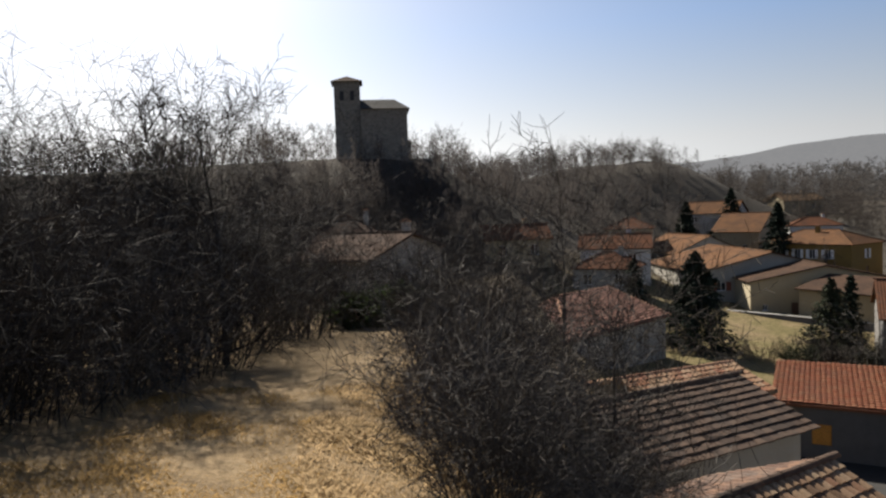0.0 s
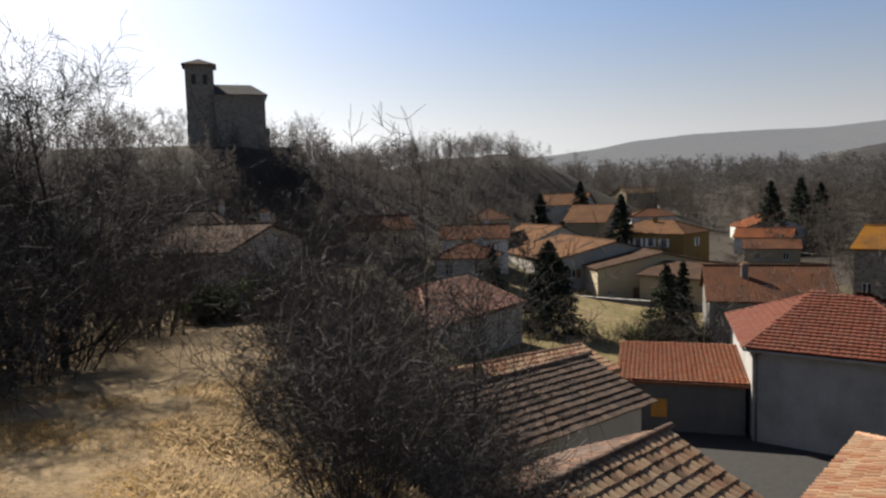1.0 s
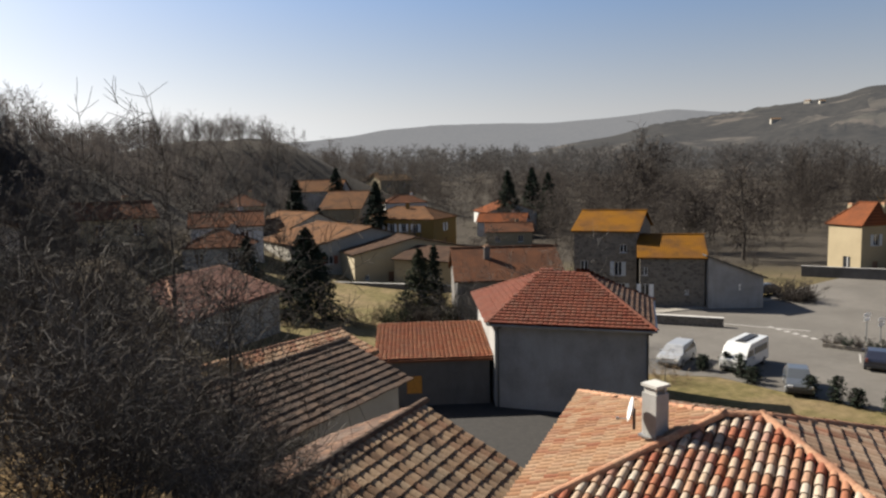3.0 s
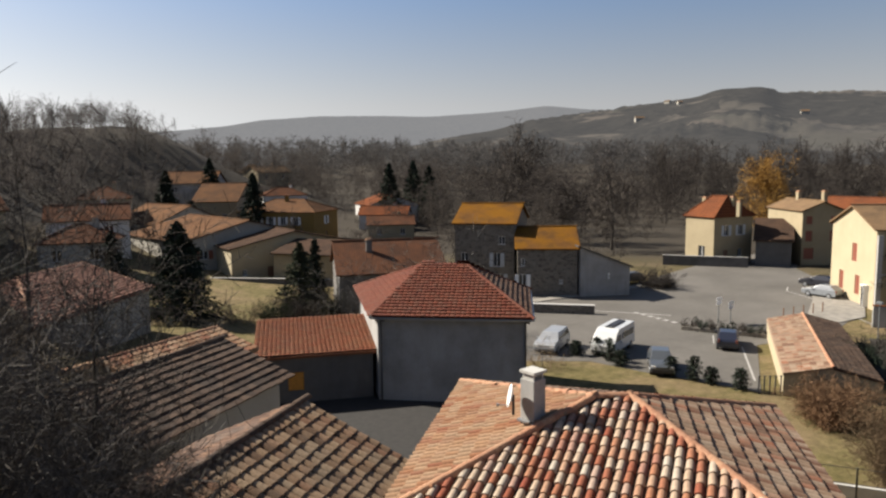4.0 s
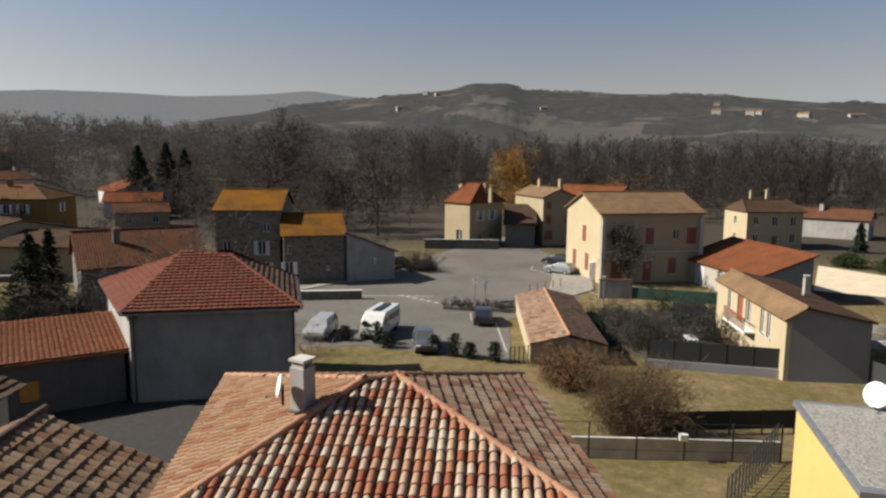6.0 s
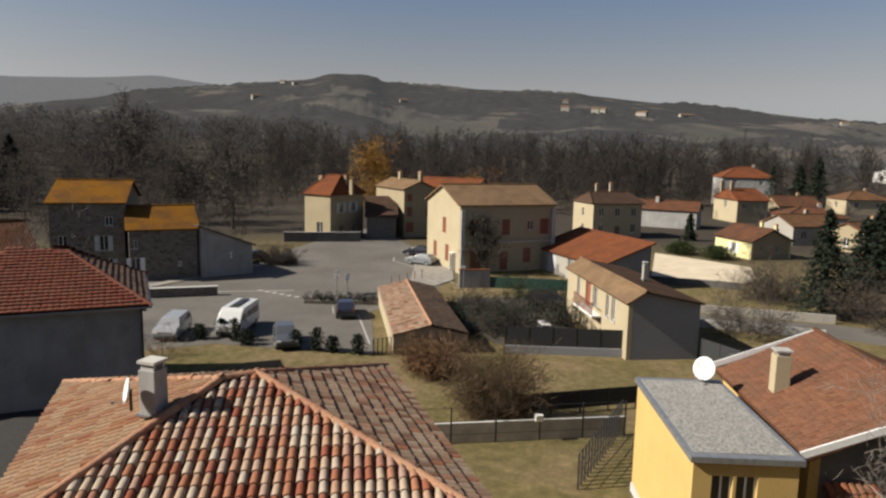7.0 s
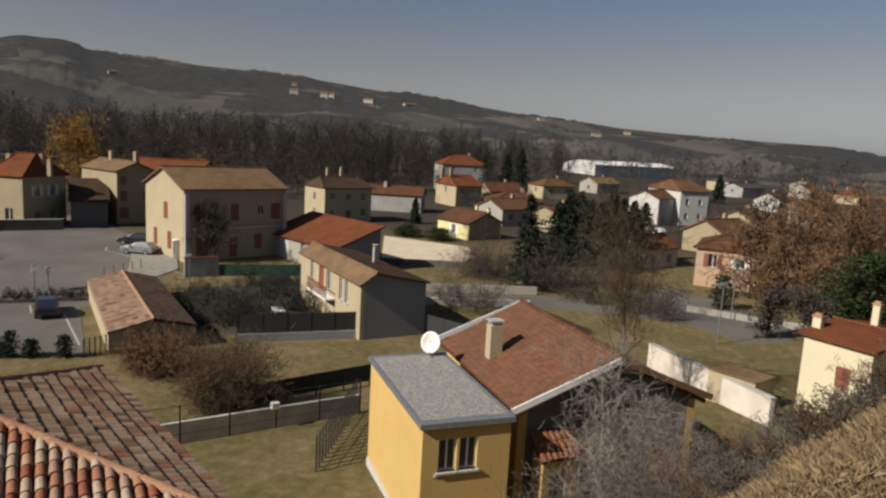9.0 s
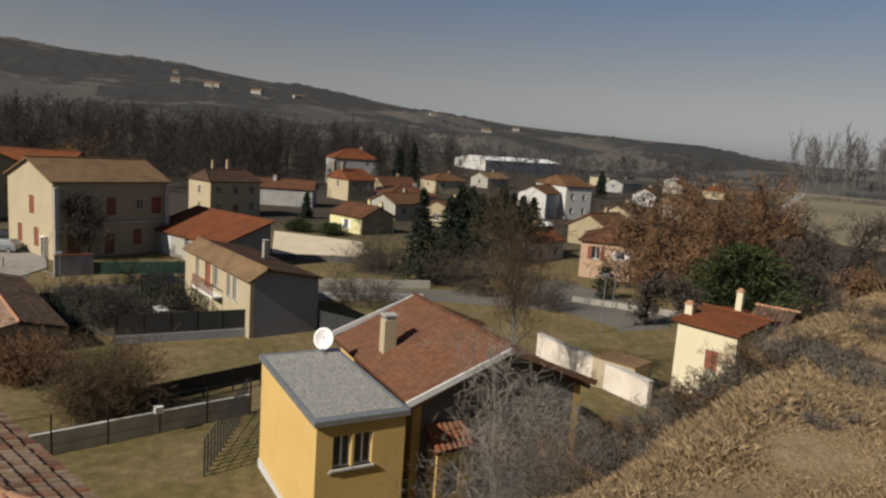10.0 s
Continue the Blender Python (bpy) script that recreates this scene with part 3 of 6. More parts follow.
GROUND = ground_mat()
q = np.linspace(-1, 1, 257)
xs = 4200 * np.sinh(7.2 * q) / math.sinh(7.2)
X, Y = np.meshgrid(xs, xs)
Z = ground(X, Y)
near = np.exp(-np.hypot(X, Y) / 25)
wob = np.sin(X * 1.3 + np.sin(Y * 0.9)) * np.sin(Y * 1.1 + 1.0) * 0.06 + np.sin(X * 3.1 + Y) * np.sin(Y * 2.7 - X) * 0.03
Z = Z + wob * near
n = len(xs)
idx = np.arange(n * n).reshape(n, n)
quads = np.stack([idx[:-1, :-1], idx[:-1, 1:], idx[1:, 1:], idx[1:, :-1]], -1).reshape(-1, 4)
land = tri_mesh("ground", np.stack([X, Y, Z], -1).reshape(-1, 3), quads, GROUND)
land.data.shade_smooth()
tagged(land, "dry tan and green grass on the bank and valley floor", "ground", kind="structure")


def asphalt_mat():
    m, nt, s = nodes_of("asphalt")
    a, b, c = noise_of(nt, 0.12, 7, 0.6), noise_of(nt, 1.5, 6, 0.7), noise_of(nt, 60, 3)
    t = ramp(nt, a, [(0.3, (0.098, 0.089, 0.077)), (0.7, (0.15, 0.137, 0.12))])
    t = mix(nt, 0.5, t, ramp(nt, b, [(0.3, (0.65, 0.65, 0.65)), (0.7, (1.05, 1.05, 1.05))]), "MULTIPLY")
    t = mix(nt, 0.4, t, ramp(nt, c, [(0.3, (0.6, 0.6, 0.6)), (0.7, (1.1, 1.1, 1.1))]), "MULTIPLY")
    nt.links.new(t, s.inputs["Base Color"])
    s.inputs["Roughness"].default_value = 0.85
    s.inputs["Specular IOR Level"].default_value = 0.25
    bump(nt, s, c, 0.3, 0.01)
    return m


ASPHALT = asphalt_mat()


def sheet(name, pts, z, material, label, category, thick=0.3):
    bm = bmesh.new()
    f = bm.faces.new([bm.verts.new((x, y, z)) for x, y in pts])
    if f.normal.z < 0:
        f.normal_flip()
    r = bmesh.ops.extrude_face_region(bm, geom=[f])
    for v in r["geom"]:
        if isinstance(v, bmesh.types.BMVert):
            v.co.z -= thick
    bmesh.ops.recalc_face_normals(bm, faces=bm.faces)
    bmesh.ops.triangulate(bm, faces=bm.faces)
    ob = part(name, bm, material, None)
    return tagged(ob, label, category, kind="structure")


PLACE = [(36, 38.5), (43, 31.5), (43.5, 27), (45, 19.2), (57, 24.8), (66, 22), (84, 24.3), (95, 33), (104, 40), (120, 46), (119, 52), (97, 52), (88, 51), (74, 48.8), (65.2, 50), (64, 58), (52, 76), (42, 86), (39, 83), (50, 62), (44, 50)]
sheet("road", PLACE, 0.03, ASPHALT, "grey asphalt village square and road, faded and patched", "road")
LANE = [(63, -2), (63.5, -14.5), (60, -27), (54, -30), (49, -27.5), (47, -30.5), (54, -35), (58, -38), (63, -37.5), (75, -33.5), (74, -30), (68, -27), (68.5, -15), (68, 2), (67, 12), (63, 12)]
sheet("lane", LANE, 0.03, ASPHALT, "pale grey asphalt lane behind the gardens", "road")


# ---- trees ----
def grow(rng, h, r, levels, kids, spread, lift, bend=0.25, first=0.3, lean=0.05):
    """Limbs of a leafless tree: start, end, radius at both, level."""
    out = []

    def limb(p, d, length, rad, lev):
        steps = 4 if lev == 0 else 3 if lev == 1 else 2
        q, dd = p, d
        for i in range(steps):
            dd = dd + rng.normal(0, bend, 3) * (0.35 if lev == 0 else 1)
            dd[2] += lift * (0.3 if lev else 0.1)
            dd = dd / np.linalg.norm(dd)
            e = q + dd * length / steps
            k0 = 0.94 if lev == 0 else 0.8
            r0, r1 = rad * (1 - k0 * i / steps), rad * (1 - k0 * (i + 1) / steps)
            out.append((q, e, r0, r1, lev))
            if lev < levels:
                k = kids[lev] / steps
                k = int(k) + (rng.random() < k % 1)
                for _ in range(k):
                    if lev == 0 and (i + 0.5) / steps < first:
                        continue
                    f = rng.random()
                    a = rng.uniform(0, 2 * np.pi)
                    side = np.cross(dd, [math.cos(a), math.sin(a), 0.3])
                    side /= np.linalg.norm(side) + 1e-9
                    nd = dd * (1 - spread) + side * spread
                    limb(q + (e - q) * f, nd / np.linalg.norm(nd), length * rng.uniform(0.35, 0.6) * (1.0 if lev else 1 - 0.35 * i / steps), r1 * rng.uniform(0.35, 0.6), lev + 1)
            q = e

    limb(np.zeros(3), np.array([rng.normal(0, lean), rng.normal(0, lean), 1.0]), h * 0.72, r, 0)
    return out


def sticks(segs, sides=3, thin=0.0):
    """Tapered prisms round the segments, as arrays."""
    p0 = np.array([s[0] for s in segs])
    p1 = np.array([s[1] for s in segs])
    r0 = np.maximum(np.array([s[2] for s in segs]), thin)
    r1 = np.maximum(np.array([s[3] for s in segs]), thin * 0.7)
    d = p1 - p0
    d /= np.linalg.norm(d, axis=1)[:, None] + 1e-9
    a = np.cross(d, np.where(np.abs(d[:, 2:3]) > 0.9, [[1.0, 0, 0]], [[0, 0, 1.0]]))
    a /= np.linalg.norm(a, axis=1)[:, None] + 1e-9
    b = np.cross(d, a)
    th = np.arange(sides) * 2 * np.pi / sides
    ring = np.cos(th)[None, :, None] * a[:, None] + np.sin(th)[None, :, None] * b[:, None]
    v = np.concatenate([p0[:, None] + ring * r0[:, None, None], p1[:, None] + ring * r1[:, None, None]], 1)
    i = np.arange(sides)
    f = np.stack([i, (i + 1) % sides, (i + 1) % sides + sides, i + sides], 1)
    faces = (f[None] + (np.arange(len(segs)) * 2 * sides)[:, None, None]).reshape(-1, 4)
    return v.reshape(-1, 3), faces


def bare_tree(name, label, x, y, h, seed, r=None, spread=0.6, lift=0.25, kids=(16, 9, 7), levels=3, mats=(BARK_DARK, BARK_GREY), thin=0.006, group="", first=0.25, z=None, lean=0.05, category="tree"):
    rng = np.random.default_rng(seed)
    segs = grow(rng, h, r or h * 0.014, levels, kids, spread, lift, first=first, lean=lean)
    e = thing(name, pose(x, y, (g(x, y) if z is None else z) - 0.1), label, category, group)
    big = [s for s in segs if s[4] <= 1]
    small = [s for s in segs if s[4] > 1]
    tri_mesh("trunk", *sticks(big, 6, thin), mats[0], e)
    if small:
        tri_mesh("crown", *(ribbons(small, thin, rng) if thin >= 0.01 else sticks(small, 3, thin)), mats[1], e)
    return e


def bush(name, label, x, y, h, w, seed, stems=40, mat=TWIG_BROWN, thin=0.004, kids=(9, 6), category="bush", group="", z=None, hang=0.0, long=1.0):
    """Many thin stems from one stool, arching out. long stretches it along local x."""
    rng = np.random.default_rng(seed)
    stems_, twigs_ = [], []
    for _ in range(stems):
        a, t = rng.uniform(0, 2 * np.pi), rng.uniform(0, 1) ** 0.7
        base = np.array([math.cos(a) * long, math.sin(a), 0]) * w * 0.4 * rng.random() ** 0.5
        length = h * rng.uniform(0.45, 1.05)
        s = grow(rng, length / 0.72, 0.006 + 0.0035 * h * rng.random(), 2, kids, 0.6, 0.12 - hang, 0.3, 0.05, 0.0)
        tilt = t * min(1.25, math.atan2(w * 0.5, h) * 1.7)
        m = np.array(Matrix.Rotation(tilt, 3, Vector((-math.sin(a), math.cos(a), 0))))
        for p, q, r0, r1, l in s:
            (twigs_ if l else stems_).append((base + m @ p, base + m @ q, r0, r1, l))
    e = thing(name, pose(x, y, (g(x, y) if z is None else z) - 0.05, 0, 0, seed * 37 % 360 if long == 1.0 else 0), label, category, group)
    tagged(tri_mesh("stool", *sticks(stems_, 4, thin), mat, e), kind="stuff")
    tri_mesh("crown", *ribbons(twigs_, thin, rng), mat, e)
    return e


def leaves(rng, n, centre, size, leaf):
    """Small bent leaf clumps spread in an uneven shell."""
    d = rng.normal(0, 1, (n, 3))
    d /= np.linalg.norm(d, axis=1)[:, None]
    rad = rng.uniform(0.45, 1.0, n) ** 0.6
    c = np.array(centre) + d * rad[:, None] * np.array(size)
    a = rng.normal(0, 1, (n, 3))
    b = np.cross(a, d)
    a /= np.linalg.norm(a, axis=1)[:, None]
    b /= np.linalg.norm(b, axis=1)[:, None] + 1e-9
    s = leaf * rng.uniform(0.5, 1.4, n)[:, None]
    v = np.stack([c - a * s, c + b * s * 0.45, c + a * s, c - b * s * 0.45 + d * s * 0.3], 1)
    return v.reshape(-1, 3)


def quads_of(v):
    return np.arange(len(v)).reshape(-1, 4)


def evergreen(name, label, x, y, h, w, seed, n=5000, leaf=0.16, mat=LEAF_DARK, shape="cone", category="conifer", group="", z=None):
    rng = np.random.default_rng(seed)
    e = thing(name, pose(x, y, (g(x, y) if z is None else z) - 0.1), label, category, group)
    segs = [(np.array([0, 0, h * i / 6]), np.array([0, 0, h * (i + 1) / 6]), w * 0.035 * (1 - i / 6.5), w * 0.035 * (1 - (i + 1) / 6.5), 0) for i in range(6)]
    parts_ = []
    boughs = max(60, int(h * (9 if shape == "cone" else 14)))
    per = max(4, n // boughs)
    for i in range(boughs):
        f = (i + rng.random()) / boughs
        zz = h * (0.06 + 0.92 * f)
        a = i * 2.4 + rng.normal(0, 0.3)
        reach = w / 2 * ((1 - f) ** 0.75 if shape == "cone" else math.sin(math.pi * min(1, 0.18 + 0.8 * f)) ** 0.6) * rng.uniform(0.65, 1.12) + 0.12
        tip = np.array([math.cos(a) * reach, math.sin(a) * reach, zz - reach * (0.25 if shape == "cone" else -0.1)])
        segs.append((np.array([0, 0, zz]), tip, 0.04, 0.012, 1))
        k = rng.random(per) ** 0.6
        c = np.array([0, 0, zz]) * (1 - k[:, None]) + tip * k[:, None] + rng.normal(0, 1, (per, 3)) * np.array([0.16, 0.16, 0.1]) * reach ** 0.7
        d = rng.normal(0, 1, (per, 3)) + (tip - np.array([0, 0, zz])) * 0.8
        d /= np.linalg.norm(d, axis=1)[:, None]
        b = np.cross(d, rng.normal(0, 1, (per, 3)))
        b /= np.linalg.norm(b, axis=1)[:, None] + 1e-9
        s = leaf * rng.uniform(0.6, 1.5, per)[:, None]
        parts_.append(np.stack([c - d * s, c + b * s * 0.35, c + d * s, c - b * s * 0.35], 1).reshape(-1, 3))
    v = np.concatenate(parts_)
    tri_mesh("trunk", *sticks(segs, 5), BARK_DARK, e)
    tri_mesh("crown", v, quads_of(v), mat, e)
    return e


def ribbons(segs, thin, rng):
    """Far twigs: one thin blade each, turned at random."""
    p0 = np.array([s[0] for s in segs])
    p1 = np.array([s[1] for s in segs])
    r0 = np.maximum(np.array([s[2] for s in segs]), thin)[:, None]
    r1 = np.maximum(np.array([s[3] for s in segs]), thin * 0.6)[:, None]
    w = np.cross(p1 - p0, rng.normal(0, 1, p0.shape))
    w /= np.linalg.norm(w, axis=1)[:, None] + 1e-9
    v = np.stack([p0 - w * r0, p0 + w * r0, p1 + w * r1, p1 - w * r1], 1)
    return v.reshape(-1, 3), quads_of(v.reshape(-1, 3))


def wood(name, label, spots, seed, mats, heights, kinds=6, thin=0.035, kids=(12, 6, 4), spread=0.5, lift=0.35, levels=3, trunk=0.012, first=0.12):
    """A leafless wood as one mass: a few grown trees, each turned and scaled anew at every spot."""
    rng = np.random.default_rng(seed)
    protos = [ribbons(grow(rng, 10.0, 10 * trunk, levels, kids, spread, lift, first=first), thin, rng) for _ in range(kinds)]
    vs, fs, base = [], [], 0
    zz = ground(np.array([p[0] for p in spots]), np.array([p[1] for p in spots]))
    for (x, y), z in zip(spots, zz):
        v, f = protos[rng.integers(kinds)]
        s = rng.uniform(*heights) / 10
        a = rng.uniform(0, 6.28)
        c, sn = math.cos(a), math.sin(a)
        w = s * rng.uniform(0.85, 1.3)
        p = np.stack([(v[:, 0] * c - v[:, 1] * sn) * w + x, (v[:, 0] * sn + v[:, 1] * c) * w + y, v[:, 2] * s + z - 0.2], 1)
        vs.append(p)
        fs.append(f + base)
        base += len(v)
    ob = tri_mesh(name, np.concatenate(vs), np.concatenate(fs), mats)
    return tagged(ob, label, "trees", kind="stuff")


def polar(az, r):
    return (r * math.sin(radians(az)), r * math.cos(radians(az)))


# ---- distant hills ----
def hill_mat(name, light, fields):
    """Hillside of bare woods and pale fields; haze added as a surface glow."""
    m, nt, s = nodes_of(name)
    co = nt.nodes.new("ShaderNodeTexCoord")
    mp = nt.nodes.new("ShaderNodeMapping")
    mp.inputs["Scale"].default_value = (1, 1, 0.6)
    nt.links.new(co.outputs["Object"], mp.inputs[0])
    v = add(nt, "TexVoronoi", Scale=0.013)
    nt.links.new(mp.outputs[0], v.inputs["Vector"])
    sep = nt.nodes.new("ShaderNodeSeparateColor")
    nt.links.new(v.outputs["Color"], sep.inputs[0])
    a = noise_of(nt, 0.004, 7, 0.65)
    b = noise_of(nt, 0.05, 6, 0.7)
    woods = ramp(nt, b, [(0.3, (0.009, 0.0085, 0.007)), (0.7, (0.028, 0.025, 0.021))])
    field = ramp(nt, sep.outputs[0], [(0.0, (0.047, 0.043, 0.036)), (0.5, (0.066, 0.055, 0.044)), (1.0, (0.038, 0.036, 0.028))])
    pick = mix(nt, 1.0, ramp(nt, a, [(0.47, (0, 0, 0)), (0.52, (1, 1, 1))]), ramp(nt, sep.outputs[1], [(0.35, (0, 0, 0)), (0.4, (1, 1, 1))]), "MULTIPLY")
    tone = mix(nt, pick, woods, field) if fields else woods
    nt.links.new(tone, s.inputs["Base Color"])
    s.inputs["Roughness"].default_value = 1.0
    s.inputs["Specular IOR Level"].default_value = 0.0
    # emission stands for the haze in front of the hill
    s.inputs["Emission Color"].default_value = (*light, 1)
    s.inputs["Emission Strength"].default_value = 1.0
    return m


def hills(name, profile, r0, r1, mat, label, seed, az_step=0.3, rough=1.0, rows=46):
    rng = np.random.default_rng(seed)
    az = np.arange(profile[0][0], profile[-1][0], az_step)
    el = np.interp(az, [p[0] for p in profile], [p[1] for p in profile])
    el = np.convolve(np.pad(el, 2, mode="edge"), np.ones(5) / 5, "valid")
    f = np.linspace(0, 1, rows)[:, None]
    r = r0 + (r1 - r0) * f + 0 * az[None]
    x, y = r * np.sin(np.radians(az))[None], r * np.cos(np.radians(az))[None]
    top = EYE + r1 * np.tan(np.radians(el))[None]
    z = -2 + (top + 2) * f ** 1.1
    u, v = x / r1 * 9, y / r1 * 9
    wave = np.sin(u * 1.9 + 2 * np.sin(v * 0.8)) * np.sin(v * 2.3 + np.sin(u)) + 0.5 * np.sin(u * 4.7 + v) * np.sin(v * 5.1 - u * 2)
    z = z + rough * r1 * 0.006 * wave * np.minimum(1, f * 4) * (1.15 - f)
    # the tops of woods
    clump = np.clip(np.sin(u * 3.1 + 1.3 * np.sin(v * 2.2)) + np.sin(v * 3.7 + u * 1.1), 0, 1)
    z = z + rough * clump * rng.uniform(2, 7, z.shape) * np.minimum(1, f * 3)
    i = np.arange(z.size).reshape(z.shape)
    qf = np.stack([i[:-1, :-1], i[:-1, 1:], i[1:, 1:], i[1:, :-1]], -1).reshape(-1, 4)
    ob = tri_mesh(name, np.stack([x, y, z], -1).reshape(-1, 3), qf, mat)
    ob.data.shade_smooth()
    tagged(ob, label, "hill", kind="structure")
    return az, f[:, 0], x, y, z


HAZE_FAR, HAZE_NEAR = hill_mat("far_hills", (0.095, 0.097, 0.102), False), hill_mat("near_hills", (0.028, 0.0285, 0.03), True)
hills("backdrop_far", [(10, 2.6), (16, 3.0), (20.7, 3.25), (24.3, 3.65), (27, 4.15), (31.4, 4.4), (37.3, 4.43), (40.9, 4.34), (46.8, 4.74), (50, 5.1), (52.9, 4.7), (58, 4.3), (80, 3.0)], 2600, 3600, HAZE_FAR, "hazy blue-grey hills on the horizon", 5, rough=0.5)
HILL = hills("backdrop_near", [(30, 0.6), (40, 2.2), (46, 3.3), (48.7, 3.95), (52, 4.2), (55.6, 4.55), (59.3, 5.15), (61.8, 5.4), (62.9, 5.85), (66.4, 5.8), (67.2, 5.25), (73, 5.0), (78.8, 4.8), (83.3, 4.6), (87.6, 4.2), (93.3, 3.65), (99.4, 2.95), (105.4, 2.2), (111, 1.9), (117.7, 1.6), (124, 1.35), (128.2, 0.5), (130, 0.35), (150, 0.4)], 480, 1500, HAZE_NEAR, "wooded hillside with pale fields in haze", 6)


# ---- houses ----
def front(a, b, w):
    """Middle, angle, length and depth of a house whose front runs from its left corner a to its right corner b."""
    (ax, ay), (bx, by) = a, b
    L = math.hypot(bx - ax, by - ay)
    ux, uy = (bx - ax) / L, (by - ay) / L
    return (ax + bx) / 2 - uy * w / 2, (ay + by) / 2 + ux * w / 2, math.degrees(math.atan2(uy, ux)), L, w


W2 = lambda u, z, w=0.9, h=1.3, sh=None: (u, z, w, h, ("window", sh))
SHUT = lambda u, z, w, h, sh: (u, z, w, h, ("shut", sh))
DOOR = lambda u, z, w=1.0, h=2.1, sh=None: (u, z, w, h, ("door", sh))
house("back_building", "low building with pale worn canal tiles behind the dark roof", *front((9.5, 30.5), (15.5, 33), 5), 0, 5.75, 6.5, PALE_RENDER, TILE_WARM, "gable", tile=dict(mat=TILE_WARM, pitch=0.3, row=0.42))
BR, GR = SHUTTER_BROWN, SHUTTER_GREY


def hipped(name, label, eaves, eave, crown, ridge, wall_mat, mats, over=0.35, **tile):
    """A house on an uneven four-cornered plan under a hipped roof: eaves run left front, right front, right back, left back; crown is the ridge's ends."""
    cx, cy = (sum(p[i] for p in eaves) / 4 for i in (0, 1))
    h = thing(name, pose(cx, cy, 0), label, "house")
    E = [Vector((x - cx, y - cy, eave)) for x, y in eaves]
    A, B = (Vector((x - cx, y - cy, ridge)) for x, y in crown)
    C = [Vector((p.x, p.y, 0)) * (1 - over * 1.35 / math.hypot(p.x, p.y)) for p in E]
    for p, q in zip(C, C[1:] + C[:1]):
        d = (q - p).normalized()
        n = Vector((-d.y, d.x, 0)) * 0.35
        ring = [p, q, q + n - d * 0.02, p + n + d * 0.02]
        v = [Vector((c.x, c.y, z)) for z in (-1.5, eave - 0.05) for c in ring]
        mesh_ob("wall", v, [(3, 2, 1, 0), (4, 5, 6, 7), (0, 1, 5, 4), (1, 2, 6, 5), (2, 3, 7, 6), (3, 0, 4, 7)], wall_mat, h)
    faces = [[E[0], E[1], B, A], [E[2], E[3], A, B], [E[1], E[2], B], [E[3], E[0], A]]
    single = tile.pop("single", None)
    cap, under, flat = tile.pop("cap", RIDGE_TILE), tile.pop("under", None), tile.pop("flat", {})
    for i, p in enumerate(faces):
        rf = slab("roof", p, 0.16, under or mats[i], h)
        tiles("roof_tiles", [c + Vector((0, 0, 0.012)) for c in p], mats[i], rf, seed=31 + i, single=single if i == 0 else None, **dict(tile, **(flat if i == 2 else {})))
    up = Vector((0, 0, 0.04))
    for p, q in ((A, B), (A, E[0]), (A, E[3]), (B, E[1]), (B, E[2])):
        caps("ridge_tiles", p + up, q + up, cap, h, radius=0.13)
    return h, E, C


# right roof face takes dark tiles, painting in the shade on that side
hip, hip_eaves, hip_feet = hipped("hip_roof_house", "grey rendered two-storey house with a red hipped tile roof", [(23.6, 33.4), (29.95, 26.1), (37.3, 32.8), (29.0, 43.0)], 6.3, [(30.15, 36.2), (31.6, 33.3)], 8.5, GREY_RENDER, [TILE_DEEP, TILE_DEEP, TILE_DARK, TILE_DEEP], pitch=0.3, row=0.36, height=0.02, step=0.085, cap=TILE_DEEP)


def downpipe(parent, x, y, top, low=-1.0):
    bm = bmesh.new()
    r = bmesh.ops.create_cone(bm, segments=8, radius1=0.05, radius2=0.05, depth=top - low, cap_ends=True)
    bmesh.ops.translate(bm, verts=bm.verts, vec=(x, y, (top + low) / 2))
    box(bm, x - 0.05, x + 0.05, y - 0.32, y + 0.02, top - 0.06, top + 0.04, 0.02)
    return part("downpipe", bm, DARK_METAL, parent)


for p in hip_feet[:2]:
    downpipe(hip, p.x * 0.97 - 0.12, p.y * 0.97 - 0.25, 6.0)
for p, q in zip(hip_eaves, hip_eaves[1:] + hip_eaves[:1]):
    d = (q - p).normalized()
    gt = part("gutter", boxes((0, (q - p).length, -0.13, -0.01, -0.2, -0.09), bevel=0.02), ZINC, hip)
    gt.matrix_local = pose(p.x, p.y, p.z, 0, 0, math.degrees(math.atan2(d.y, d.x)))
bd = part("eaves_board", boxes((0.2, (hip_eaves[1] - hip_eaves[0]).length - 0.2, 0.02, 0.4, -0.24, -0.2)), WHITE_PAINT, hip, "white painted eaves board")
bd.matrix_local = pose(*hip_eaves[0], 0, 0, math.degrees(math.atan2(*(hip_eaves[1] - hip_eaves[0]).yx)))
house("annex", "low dark-rendered annex, red lean-to roof, orange shutters", 22.86, 39.07, -28.6, 7.02, 7.28, 0, 3.77, 4.44, DARK_RENDER, TILE_RED, "mono", opens={"S": [SHUT(-1.2, 1.7, 0.95, 1.15, SHUTTER_ORANGE)]}, tile=dict(mat=TILE_RED, pitch=0.28, row=0.36, height=0.04, step=0.07), over=0.2)
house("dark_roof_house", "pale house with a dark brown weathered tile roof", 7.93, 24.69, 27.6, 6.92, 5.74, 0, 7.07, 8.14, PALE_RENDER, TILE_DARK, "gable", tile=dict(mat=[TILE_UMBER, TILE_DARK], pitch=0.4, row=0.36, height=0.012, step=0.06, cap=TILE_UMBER))
